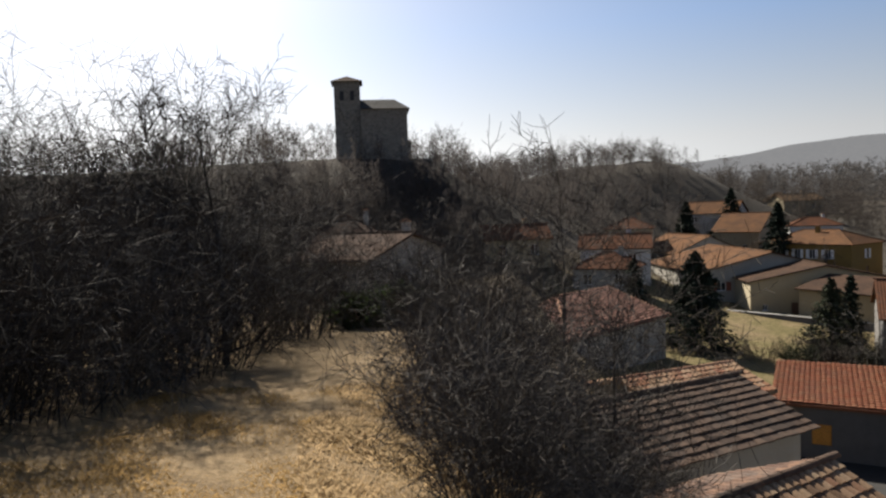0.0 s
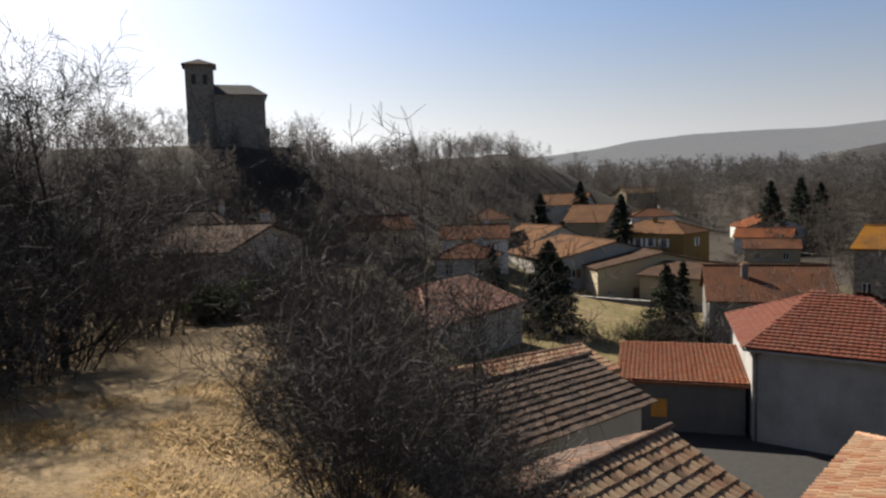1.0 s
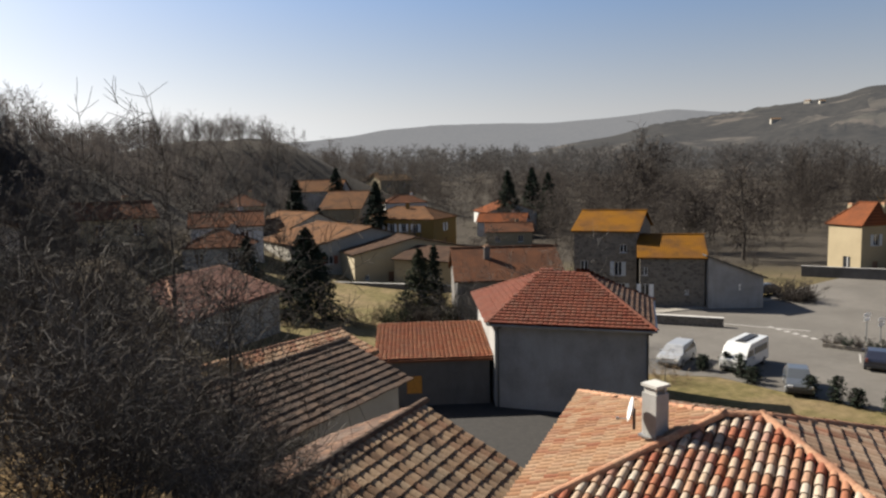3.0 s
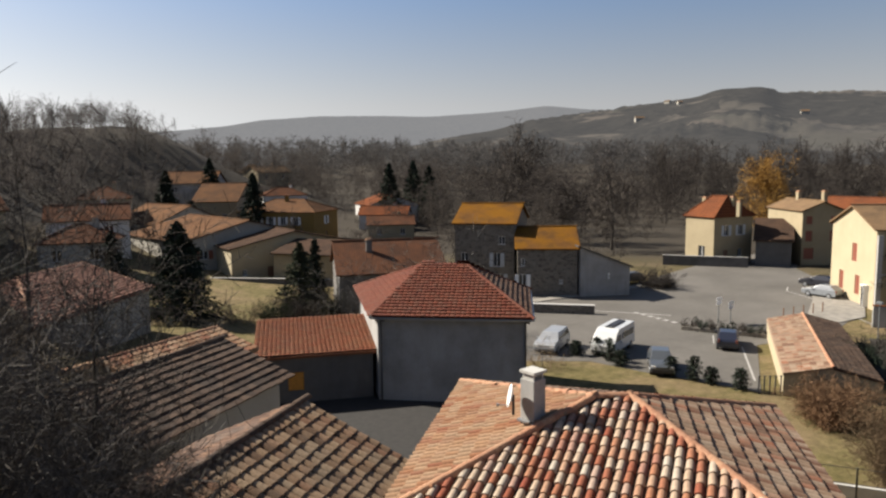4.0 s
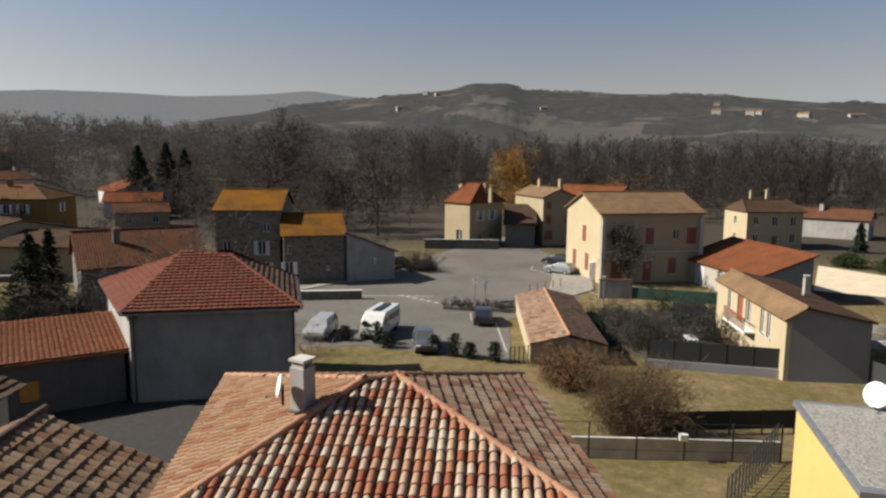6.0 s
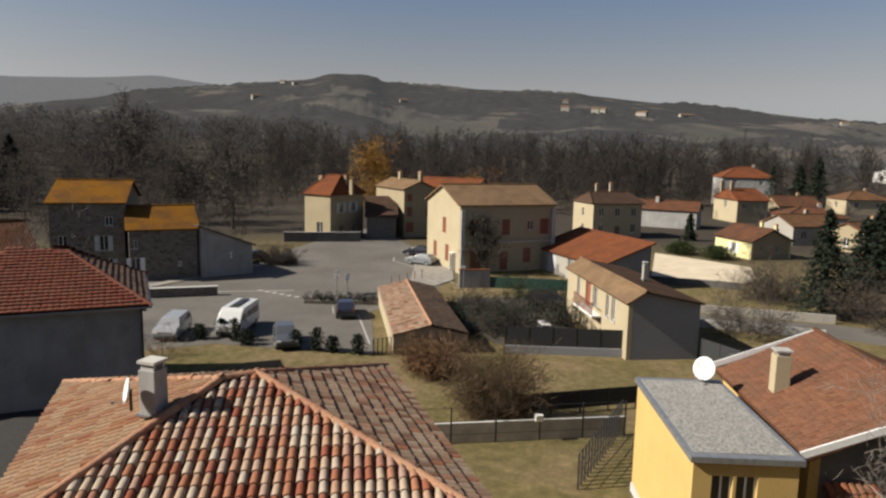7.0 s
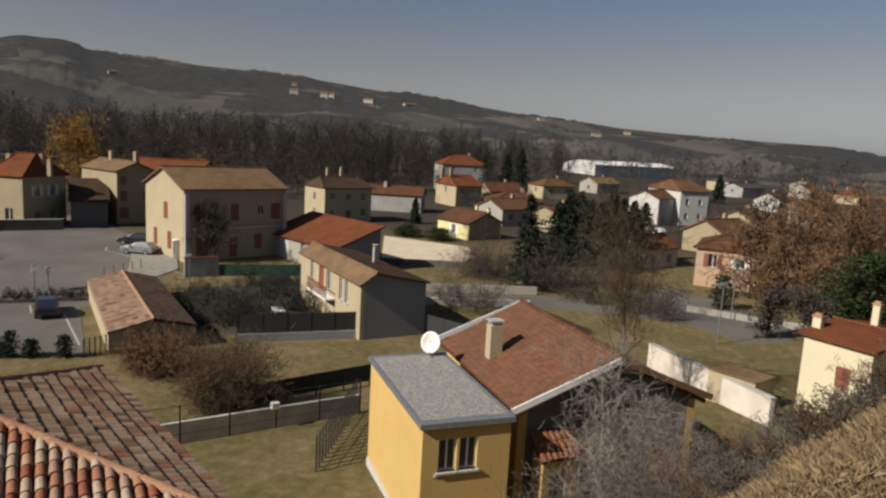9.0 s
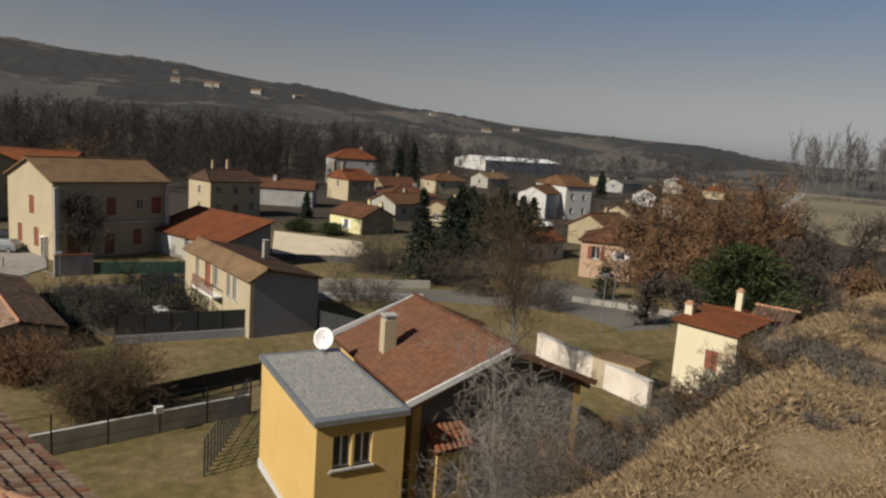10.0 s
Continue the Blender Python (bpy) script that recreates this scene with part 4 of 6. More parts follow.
# north slope has dark tiles to cut the sunlight on it
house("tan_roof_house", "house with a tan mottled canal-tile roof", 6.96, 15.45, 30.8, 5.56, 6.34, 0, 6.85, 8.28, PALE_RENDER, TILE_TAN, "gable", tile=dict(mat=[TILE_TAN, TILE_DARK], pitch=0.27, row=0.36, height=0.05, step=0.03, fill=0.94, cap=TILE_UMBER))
# dark slab below the tiles paints the shade in their gaps
canal, canal_eaves, canal_feet = hipped("canal_tile_house", "pale house with hipped roof of mottled red and cream canal tiles", [(8.5, 11.8), (12.8, 2.6), (21.6, 8.9), (16.35, 17.5)], 7.4, [(14.62, 10.58), (15.35, 9.95)], 8.95, PALE_RENDER, [TILE_MOTTLED, TILE_MOSS, TILE_MOSS, TILE_WARM], pitch=0.245, row=0.38, height=0.095, fill=0.84, single=TILE_SINGLE, under=TILE_DARK, flat=dict(height=0.045, fill=1.0, step=0.05))


def chimney_on(parent, x, y, z0, z1, w, d, mat, dish=True):
    c = part("chimney", boxes((x - w / 2, x + w / 2, y - d / 2, y + d / 2, z0, z1), bevel=0.015), mat, parent)
    part("chimney_cap", boxes((x - w * 0.42, x - w * 0.3, y - d * 0.4, y + d * 0.4, z1, z1 + 0.16), (x + w * 0.3, x + w * 0.42, y - d * 0.4, y + d * 0.4, z1, z1 + 0.16), (x - w * 0.54, x + w * 0.54, y - d * 0.54, y + d * 0.54, z1 + 0.16, z1 + 0.23)), CONCRETE, c)
    part("flashing", boxes((x - w * 0.62, x + w * 0.62, y - d * 0.66, y + d * 0.66, z0 + 0.28, z0 + 0.33)), ZINC, c)
    return c


def satellite_dish(x, y, z, size, yaw, tilt, label):
    e = thing("satellite_dish", pose(x, y, z, 0, 0, yaw), label, "satellite dish")
    n, m = 24, 5
    verts, faces = [(0, 0.0, 0)], []
    for j in range(1, m + 1):
        rr = j / m
        for i in range(n):
            a = 2 * math.pi * i / n
            verts.append((math.cos(a) * rr * size * 0.46, -0.25 * size * rr * rr * 0.5, math.sin(a) * rr * size * 0.52))
    faces += [(0, 1 + i, 1 + (i + 1) % n) for i in range(n)]
    for j in range(m - 1):
        for i in range(n):
            a, b = 1 + j * n + i, 1 + j * n + (i + 1) % n
            faces.append((a, a + n, b + n, b))
    d = mesh_ob("reflector", verts, faces, WHITE_PAINT, e, smooth=True)
    d.matrix_local = pose(0, 0, size * 0.6, -tilt)
    sd = d.modifiers.new("thick", "SOLIDIFY")
    sd.thickness = 0.015
    part("arm", boxes((-0.015, 0.015, -size * 0.6, -0.02, size * 0.18, size * 0.21), (-0.04, 0.04, -size * 0.68, -size * 0.58, size * 0.16, size * 0.26), bevel=0.005), LAMP_GREY, e)
    part("bracket", boxes((-0.03, 0.03, 0.0, 0.07, -0.15, size * 0.66), bevel=0.008), DARK_METAL, e)
    return e


chimney_on(canal, 13.1 - 14.8125, 11.4 - 10.2, 8.2, 9.62, 0.46, 0.46, GREY_RENDER)
satellite_dish(12.58, 11.66, 8.85, 0.58, -132, 12, "white satellite dish fixed beside the roof chimney")


def aerial(x, y, z, h, yaw, label):
    e = thing("tv_aerial", pose(x, y, z, 0, 0, yaw), label, "aerial")
    part("mast", boxes((-0.02, 0.02, -0.02, 0.02, 0, h)), LAMP_GREY, e)
    part("boom", boxes((-0.7, 0.7, -0.012, 0.012, h - 0.05, h - 0.025), (-0.5, 0.5, -0.012, 0.012, h - 0.4, h - 0.375)), LAMP_GREY, e)
    for i in range(11):
        xx = -0.65 + i * 0.13
        part("element", boxes((xx - 0.01, xx + 0.01, -0.3, 0.3, h - 0.04, h - 0.025)), LAMP_GREY, e)
    return e


aerial(27.5, 23.3, 1.0, 4.5, -48, "thin white-grey television aerial on a tall mast by the wall")

flat = house("yellow_block", "yellow rendered wing with a flat gravel roof and twin windows", 26.17, -2.2, -74.9, 3.33, 7.46, 0, 5.36, 5.36, YELLOW_RENDER, ZINC, "flat", opens={"S": [W2(-0.72, 3.7, 0.68, 1.2), W2(0.06, 3.7, 0.68, 1.2)]}, over=0.12, thick=0.2)
part("gravel_bed", boxes((-1.6, 1.6, -3.5, 3.55, 5.3, 5.575)), GRAVEL, flat, "grey gravel roof covering")
part("plinth", boxes((-1.735, 1.735, -3.66, 3.66, -1, 0.9)), WHITE_RENDER, flat, "white painted plinth")
part("shared_sill", boxes((-1.2, 0.5, -3.77, -3.6, 3.56, 3.63)), GREY_STONE, flat)
# its east gable is dark render: shade put into the wall colour
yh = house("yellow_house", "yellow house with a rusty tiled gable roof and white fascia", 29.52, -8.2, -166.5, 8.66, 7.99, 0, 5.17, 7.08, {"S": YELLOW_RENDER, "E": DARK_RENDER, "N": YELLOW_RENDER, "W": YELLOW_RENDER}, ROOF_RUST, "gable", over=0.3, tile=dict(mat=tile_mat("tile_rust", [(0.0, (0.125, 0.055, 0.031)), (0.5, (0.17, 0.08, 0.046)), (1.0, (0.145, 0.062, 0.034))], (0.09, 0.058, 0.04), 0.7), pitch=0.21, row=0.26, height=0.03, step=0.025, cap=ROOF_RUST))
for s in (-1, 1):
    for k in (-1, 1):
        bd = part("fascia", boxes((-0.03, 0.03, 0, 4.85, -0.2, 0.05)), WHITE_PAINT if k < 0 else WOOD_BROWN, yh, "painted fascia board")
        bd.matrix_local = pose(s * 4.75, 0, 7.2, 0, 0, 0) @ pose(0, 0, 0, 0, 0, 0 if k > 0 else 180) @ pose(0, 0, 0, -21.6)
chimney_on(yh, -0.6, -3.1, 5.3, 7.2, 0.55, 0.6, CREAM_RENDER)
part("flashing", boxes((-0.5, 0.5, -0.55, 0.5, 0, 0.025)), WHITE_PAINT, yh, "pale mortar flashing round the chimney").matrix_local = pose(-0.6, -3.1, 5.69, 25.5)
satellite_dish(29.9, -2.25, 5.55, 0.95, -105, 20, "large white satellite dish on the flat roof")
house("porch", "small yellow porch with a tiled lean-to roof", 24.22, -6.86, -67.5, 1.69, 0.69, 0, 3.51, 4.05, YELLOW_RENDER, ROOF_RED, "mono", tile=dict(mat=TILE_RED, pitch=0.26, row=0.38), category="porch", over=0.12, opens={"S": [SHUT(-0.2, 1.7, 0.9, 1.2, SHUTTER_BLUE)]})
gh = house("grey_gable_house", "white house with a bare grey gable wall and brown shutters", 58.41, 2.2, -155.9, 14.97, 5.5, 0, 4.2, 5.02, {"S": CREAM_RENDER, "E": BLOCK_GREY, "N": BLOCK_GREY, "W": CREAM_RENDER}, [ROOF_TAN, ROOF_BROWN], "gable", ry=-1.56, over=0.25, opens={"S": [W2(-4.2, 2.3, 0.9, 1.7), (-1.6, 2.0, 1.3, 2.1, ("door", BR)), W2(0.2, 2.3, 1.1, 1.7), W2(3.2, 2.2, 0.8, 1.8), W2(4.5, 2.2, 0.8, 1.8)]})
part("balcony", boxes((-3.0, 2.0, -3.6, -2.6, 1.85, 1.97)), WHITE_PAINT, gh)
for i in range(17):
    part("baluster", boxes((-2.95 + i * 0.3, -2.9 + i * 0.3, -3.57, -3.52, 1.97, 2.9)), BR, gh)
part("handrail", boxes((-3.0, 2.0, -3.59, -3.5, 2.9, 2.97)), BR, gh)
chimney_on(gh, 0.8, 1.2, 4.5, 6.0, 0.4, 0.4, PALE_RENDER)
house("red_barn", "long shed with a red tiled roof and a dark gable", 84.26, 7.83, -142.5, 15.56, 6.42, 0, 2.73, 4.92, {"S": PALE_RENDER, "E": BLOCK_GREY, "N": BLOCK_GREY, "W": WHITE_RENDER}, ROOF_RED, "mono", opens={"S": [(-3.5, 0.1, 2.2, 2.3, ("garage", GR)), W2(1, 1.2)]})
th = house("town_house", "large cream two-storey town building with a tan roof and brown shutters", 87.71, 21.34, -49.8, 13.15, 10.84, 0, 8.38, 10.48, CREAM_RENDER, ROOF_TAN, "gable", opens={
    "S": [SHUT(-4.6, 4.6, 1.1, 2.0, BR), SHUT(-0.3, 4.6, 1.1, 2.0, BR), W2(3.2, 5.2, 0.8, 1.2), SHUT(5.2, 4.6, 1.3, 2.0, BR), DOOR(-4.4, 0.2, 1.5, 2.5, WOOD_BROWN), DOOR(-0.5, 0.2, 1.1, 2.3, BR), SHUT(2.8, 1.0, 1.1, 1.9, BR)],
    "W": [SHUT(0.5, 4.5, 1.2, 2.0, BR), SHUT(1.5, 1.0, 1.1, 2.1, BR), SHUT(-2.5, 1.0, 1.1, 2.1, BR)]})
part("string_course", boxes((-6.62, 6.62, -5.83, -5.7, 3.7, 3.85)), GREY_STONE, th)
for s in (-1, 1):
    part("quoin", boxes((s * 6.35 - 0.25, s * 6.35 + 0.25, -5.82, -5.6, 0, 7.8)), GREY_STONE, th)
house("square_house", "beige two-storey house with a red hipped roof", 104.17, 52.11, -106.2, 5.74, 8.13, 0, 7.4, 10.21, BEIGE_RENDER, ROOF_RED, "hip", rl=3.0, opens={"S": [W2(0.5, 1.0, 1.3, 1.8)], "E": [W2(-1.5, 4.4, 1.0, 1.6, GR), W2(1.5, 4.4, 1.0, 1.6, GR), DOOR(-1.5, 0.1), W2(1.5, 1.0)]}, chimneys=[(-3, 0, 10.0, 0.7), (2, 0.5, 10.2, 0.7), (4.3, -0.6, 9.6, 0.6)])
house("link_building", "dark low lean-to between two houses", *front((103.7, 46), (105.6, 41.5), 8), 0, 3.8, 6.4, DARK_RENDER, ROOF_BROWN, "mono")
house("tall_house", "tall beige stone house with a pale tan roof", 114.77, 43.45, -133.2, 11.7, 6.08, 0, 8.22, 9.49, BEIGE_RENDER, ROOF_TAN, "gable", opens={"S": [W2(2, 3)], "E": [SHUT(-2, 6.2, 0.9, 1.2, BR), SHUT(-2, 3.6, 1.0, 1.6, BR), SHUT(-2, 0.9, 1.6, 1.7, BR), SHUT(1.6, 6.2, 0.9, 1.2, BR), SHUT(1.6, 3.6, 1.0, 1.6, BR)]}, chimneys=[(-2, 0, 10.8, 0.8), (4, 1, 11.0, 0.8)])
house("rear_house", "low house with a red roof behind the square", *front((121, 44), (119, 32), 8), 0, 8.0, 9.6, PALE_RENDER, ROOF_RED, "gable")
house("ornate_house", "cream house with a brown hipped roof and stone trim", 128.35, 9.09, -56.5, 9.67, 7.68, 0, 6.22, 7.86, CREAM_RENDER, ROOF_BROWN, "hip", rl=7.6, opens={"S": [W2(-3.2, 3.9, 0.9, 1.5), W2(0, 3.9, 0.9, 1.5), W2(3.2, 3.9, 0.9, 1.5), W2(-3.2, 1, 0.9, 1.6), DOOR(0, 0.1), W2(3.2, 1, 0.9, 1.6)], "W": [W2(0, 3.9), W2(0, 1)]}, chimneys=[(-2, 0.5, 9.4, 0.6), (1, 0.8, 9.6, 0.6)])
house("dormer_gable", "small front gable of the ornate house", *front((128.6, 10.0), (129.1, 7.2), 4), 6.0, 0.5, 2.0, CREAM_RENDER, ROOF_BROWN, "gable", base=0, category="gable")
# sunny slope in tan tiles, the other in umber: light put into colour
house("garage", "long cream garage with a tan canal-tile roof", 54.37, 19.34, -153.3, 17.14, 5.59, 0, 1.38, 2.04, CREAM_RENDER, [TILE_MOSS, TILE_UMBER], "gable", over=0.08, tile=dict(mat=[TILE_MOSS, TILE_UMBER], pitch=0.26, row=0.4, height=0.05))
SW = {"S": [W2(2.2, 5.8, 0.8, 1.0), W2(1.6, 3.0, 0.9, 1.7, GR), W2(-2.5, 3.4, 0.9, 1.3), W2(2.0, 0.6, 0.9, 1.5, GR)]}
house("stone_house", "tall rubble-stone house with an ochre lichened roof", 64.5, 63.2, -56.2, 7.5, 11.5, 0, 8.35, 10.4, STONE, ROOF_LICHEN, "gable", opens=SW)
house("stone_barn", "stone barn with an ochre lichened roof", 65.96, 55.51, -46.7, 6.97, 10.85, 0, 5.66, 7.67, STONE, [ROOF_LICHEN, ROOF_BROWN], "gable", opens={"S": [W2(-3.0, 3.6, 0.7, 0.9), W2(-2.9, 0.9, 0.9, 1.7, WHITE_PAINT), W2(1.6, 1.5, 0.4, 0.5)]})
sh = house("open_shed", "low grey shed with a sheet roof", 68.76, 49.95, 56.5, 7.0, 5.98, 0, 3.47, 5.78, GREY_RENDER, ROOF_GREY, "mono")
house("brown_roof_house", "wide house with a weathered red-brown roof", *front((36.7, 57.2), (46.1, 52), 11), 0, 4.8, 7.4, DARK_RENDER, ROOF_RUST, "gable", chimneys=[(-2, -2, 7.8, 0.6)])
house("beige_shed", "beige shed with a brown lean-to roof", *front((43.0, 83.0), (47.4, 74.5), 6), 0, 4.2, 5.4, BEIGE_RENDER, ROOF_BROWN, "mono")
# lit slope orange, shaded slope brown on what is one roof
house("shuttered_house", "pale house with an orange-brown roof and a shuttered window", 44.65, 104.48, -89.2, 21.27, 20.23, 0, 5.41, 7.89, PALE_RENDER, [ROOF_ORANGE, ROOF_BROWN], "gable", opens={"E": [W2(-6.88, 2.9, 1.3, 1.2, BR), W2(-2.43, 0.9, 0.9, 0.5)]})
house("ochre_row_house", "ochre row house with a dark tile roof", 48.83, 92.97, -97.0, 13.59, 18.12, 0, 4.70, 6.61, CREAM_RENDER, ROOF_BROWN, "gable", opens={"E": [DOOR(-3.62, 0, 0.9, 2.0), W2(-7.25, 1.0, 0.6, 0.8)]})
# orange and brown slopes again put light and shade into one roof
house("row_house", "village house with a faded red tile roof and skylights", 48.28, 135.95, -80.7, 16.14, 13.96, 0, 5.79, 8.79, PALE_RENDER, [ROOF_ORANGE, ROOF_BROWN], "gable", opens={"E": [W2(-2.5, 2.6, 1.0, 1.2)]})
house("row_house", "village house with an orange-brown tile roof", 68.05, 153.94, -38.7, 9.65, 17.84, 0, 6.27, 10.02, BEIGE_RENDER, ROOF_ORANGE, "gable", opens={"S": [W2(-2, 2.4, 1.0, 1.2), W2(2, 2.4, 1.0, 1.2)]}, chimneys=[(3, 1, 8.6, 0.6)])
house("ochre_house", "ochre house with white window surrounds and a red hipped roof", 74.41, 135.13, -55.2, 17.06, 12.44, 0, 6.54, 8.92, OCHRE_RENDER, ROOF_ORANGE, "hip", rl=6.7, opens={"S": [W2(u, z, 1.1, 1.7, WHITE_PAINT) for u in (-4.3, -1.4, 1.4, 4.3) for z in (0.8, 3.8)], "E": [W2(0, 3.8, 1.1, 1.7, WHITE_PAINT), DOOR(0, 0.1)]}, chimneys=[(0, -1.2, 9.8, 0.8)])
house("white_house", "white house with a red gable roof", *front((112, 165), (107, 151), 14), 0, 4.0, 6.4, WHITE_RENDER, ROOF_RED, "gable", opens={"S": [W2(-3, 1.2), W2(3, 1.2)], "E": [W2(-3, 1.2), W2(3, 1.2)]})
hipped("red_roof_cottage", "cottage with a rusty hipped tile roof among the trees", [(8.9, 50.67), (20.25, 61.6), (16.0, 69.9), (4.66, 58.92)], 5.0, [(10.12, 61.97), (16.22, 68.1)], 7.0, PALE_RENDER, [TILE_OLD] * 4, pitch=0.34, row=0.42, height=0.06, step=0.09, cap=RIDGE_TILE)
house("hill_cottage", "stone cottage with a grey-brown roof below the wood", -5.07, 49.37, -16.3, 5.48, 15.63, 7, 5.22, 6.48, PALE_RENDER, ROOF_BROWN, "gable", chimneys=[(2, 1.5, 7.4, 0.6)])
house("hill_cottage", "second cottage with a grey roof behind the first", *front((-17, 74), (-7, 72), 9), 7.5, 4.2, 7.2, PALE_RENDER, ROOF_BROWN, "hip", chimneys=[(2, 1.5, 8.0, 0.6)])
# gable away from the sun is beige render, its shade put in as colour
house("lemon_house", "lemon-yellow bungalow with a red-brown roof", 113.57, -13.92, -147.8, 8.32, 6.98, 0, 2.7, 4.29, {"S": LEMON_RENDER, "E": BEIGE_RENDER, "N": LEMON_RENDER, "W": LEMON_RENDER}, ROOF_RUST, "gable", opens={"S": [W2(0.3, 0.6, 1.1, 1.5, WHITE_PAINT)], "E": [W2(-1.4, 1.0, 0.7, 1.1), W2(1.2, 1.0, 0.7, 1.1)]}, chimneys=[(1, 0.6, 5.2, 0.5), (2.6, 1.8, 4.9, 0.5)])
# one render in two tones: cream where lit, beige where shaded
house("stone_villa", "beige villa with a red hipped roof", 173.72, -18.0, -65.1, 7.52, 10.37, 0, 5.13, 7.44, {"S": BEIGE_RENDER, "E": BEIGE_RENDER, "N": CREAM_RENDER, "W": CREAM_RENDER}, ROOF_RED, "hip", rl=6.6, opens={"S": [W2(-2, 3.2, 0.9, 1.4), W2(1.8, 3.2, 0.9, 1.4)], "W": [W2(0, 3.2, 1.0, 1.6)]}, chimneys=[(-3, -1, 9.0, 0.8), (-3.2, 3, 9.0, 0.8)])
house("pink_house", "pink rendered house with a pale pink tile roof", *front((78, -37), (74.5, -43), 9), 0, 4.6, 6.0, PINK_RENDER, ROOF_RUST, "hip", opens={"S": [W2(-1.6, 2.4, 1.0, 1.6, BR), W2(1.4, 2.6, 1.0, 1.0, WHITE_PAINT)]})
house("white_villa", "white villa with an orange-red hipped roof", 155.1, -67.35, -77.6, 7.3, 12.79, 0, 7.65, 9.8, WHITE_RENDER, ROOF_ORANGE, "hip", rl=4.6, opens={"S": [W2(-1.8, 4.6), W2(1.6, 4.6), W2(-1.8, 1.4), W2(1.6, 1.4)]})
house("white_wing", "white gabled wing with an orange roof", 150.86, -60.07, -48.8, 8.71, 7.19, 0, 5.81, 7.34, WHITE_RENDER, ROOF_ORANGE, "gable")
ch = house("cream_house", "cream house with red tiled roofs on two levels", 36.22, -28.15, -154.7, 3.86, 6.60, 0, 5.38, 5.80, PALE_LEMON, ROOF_RED, "gable", over=0.3, opens={"S": [SHUT(0.5, 2.9, 0.8, 1.2, BR)]}, chimneys=[(-1.9, -2.2, 6.3, 0.5), (-0.5, 1.2, 7.1, 0.4)])
house("cream_extension", "low cream extension with a red roof", 36.15, -26.89, -153.3, 3.27, 3.02, 0, 1.82, 2.62, PALE_LEMON, ROOF_RED, "mono", over=0.2)
house("grey_roof_wing", "cream wing with a dark canal-tile roof", 36.45, -31.22, -142.3, 1.68, 4.87, 0, 5.28, 6.04, PALE_LEMON, TILE_DARK, "gable", tile=dict(mat=TILE_DARK, pitch=0.3, row=0.42))
house("hall", "long white industrial hall", *front((404, -123), (433, -186), 30), 0, 7, 9, WHITE_RENDER, WHITE_PAINT, "gable", base=-3, category="hall")

# farther houses of the village, in loose rows
FAR = [(38, 140, -20, 9, 8, 4.4, 6.4, 3), (68, 172, -40, 13, 10, 6.5, 9.2, 1), (112, 218, 10, 14, 8, 5, 7, 2), (96, 178, -20, 12, 9, 4.4, 6.4, 3), (104, 140, -45, 12, 8, 4, 5.8, 0), (92, 122, -35, 10, 8, 3.6, 5.2, 3), (128, 262, -30, 11, 9, 6, 9, 2), (150, 270, -20, 9, 8, 5, 7, 4), (26, 104, -15, 10, 8, 4, 5.8, 3), (22, 92, -25, 8, 7, 3.6, 5.4, 3), (10, 98, 5, 9, 7, 2.6, 4.4, 3), (182, -30, -70, 10, 8, 4, 6, 3), (150, -28, -80, 11, 8, 4, 5.6, 3), (135, -24, -60, 9, 8, 3.6, 5.2, 1), (128, -33, -50, 10, 8, 3.4, 5, 1), (215, -52, -70, 12, 9, 4.4, 6.4, 1), (255, -80, -60, 12, 9, 4, 6, 2), (152, -2, 80, 12, 7, 4, 5.6, 3), (230, -24, -80, 15, 11, 9, 12, 0), (108, -55, -60, 9, 8, 3.6, 5.6, 1), (128, -70, -50, 10, 8, 4, 6, 1), (165, -104, -40, 11, 9, 4.4, 6.6, 2), (205, -120, -50, 10, 8, 4, 6, 1), (300, -190, -50, 14, 9, 4, 6.5, 1), (330, -170, -60, 22, 12, 5, 7, 4), (280, -150, -60, 16, 10, 4.4, 6, 4), (350, -220, -40, 14, 10, 5, 7, 1), (270, -190, -40, 10, 9, 4, 6, 0), (240, -105, -55, 12, 9, 4.6, 6.6, 0), (92, -36, -60, 7, 6, 3, 4.4, 0)]
WALLS = [PALE_RENDER, CREAM_RENDER, WHITE_RENDER, BEIGE_RENDER, GREY_RENDER]
ROOFS = [ROOF_RED, ROOF_ORANGE, ROOF_TAN, ROOF_RUST, ROOF_GREY]
LABELS = ["house with a red tile roof among the far rows", "house with an orange tile roof among the far rows", "pale house with a tan roof among the far rows", "house with a rusty brown roof among the far rows", "low building with a grey roof among the far rows"]
for i, (x, y, a, L, W, e, r, k) in enumerate(FAR):
    house("village_house", LABELS[k], x, y, a, L, W, g(x, y) - 0.3, e, r, WALLS[(i * 3 + k) % 5], ROOFS[k], "hip" if i % 3 == 0 else "gable", opens={"S": [W2(-L / 4, e - 2.2, 1.1, 1.4), W2(L / 4, e - 2.2, 1.1, 1.4)], "E": [W2(0, e - 2.2, 1.1, 1.4)], "W": [W2(0, e - 2.2, 1.1, 1.4)]}, chimneys=[(L / 5, 0.8, r + 0.8, 0.7)], group="village houses")

# ---- the church on its hill ----
cz = 24.5
church = thing("church", pose(*polar(-6.1, 122), cz, 0, 0, 6), "dark stone hilltop church with a square bell tower", "church")
part("tower", boxes((-5.4, -0.9, 0, 4.5, -3, 13.9)), CHURCH_STONE, church)
# black panels on the solid tower paint the dark inside the belfry openings
for sx in (-1, 1):
    part("belfry_opening", boxes((-3.15 + sx * 0.9 - 0.35, -3.15 + sx * 0.9 + 0.35, -0.06, 0.02, 10.6, 12.2)), BLACK_SCREEN, church)
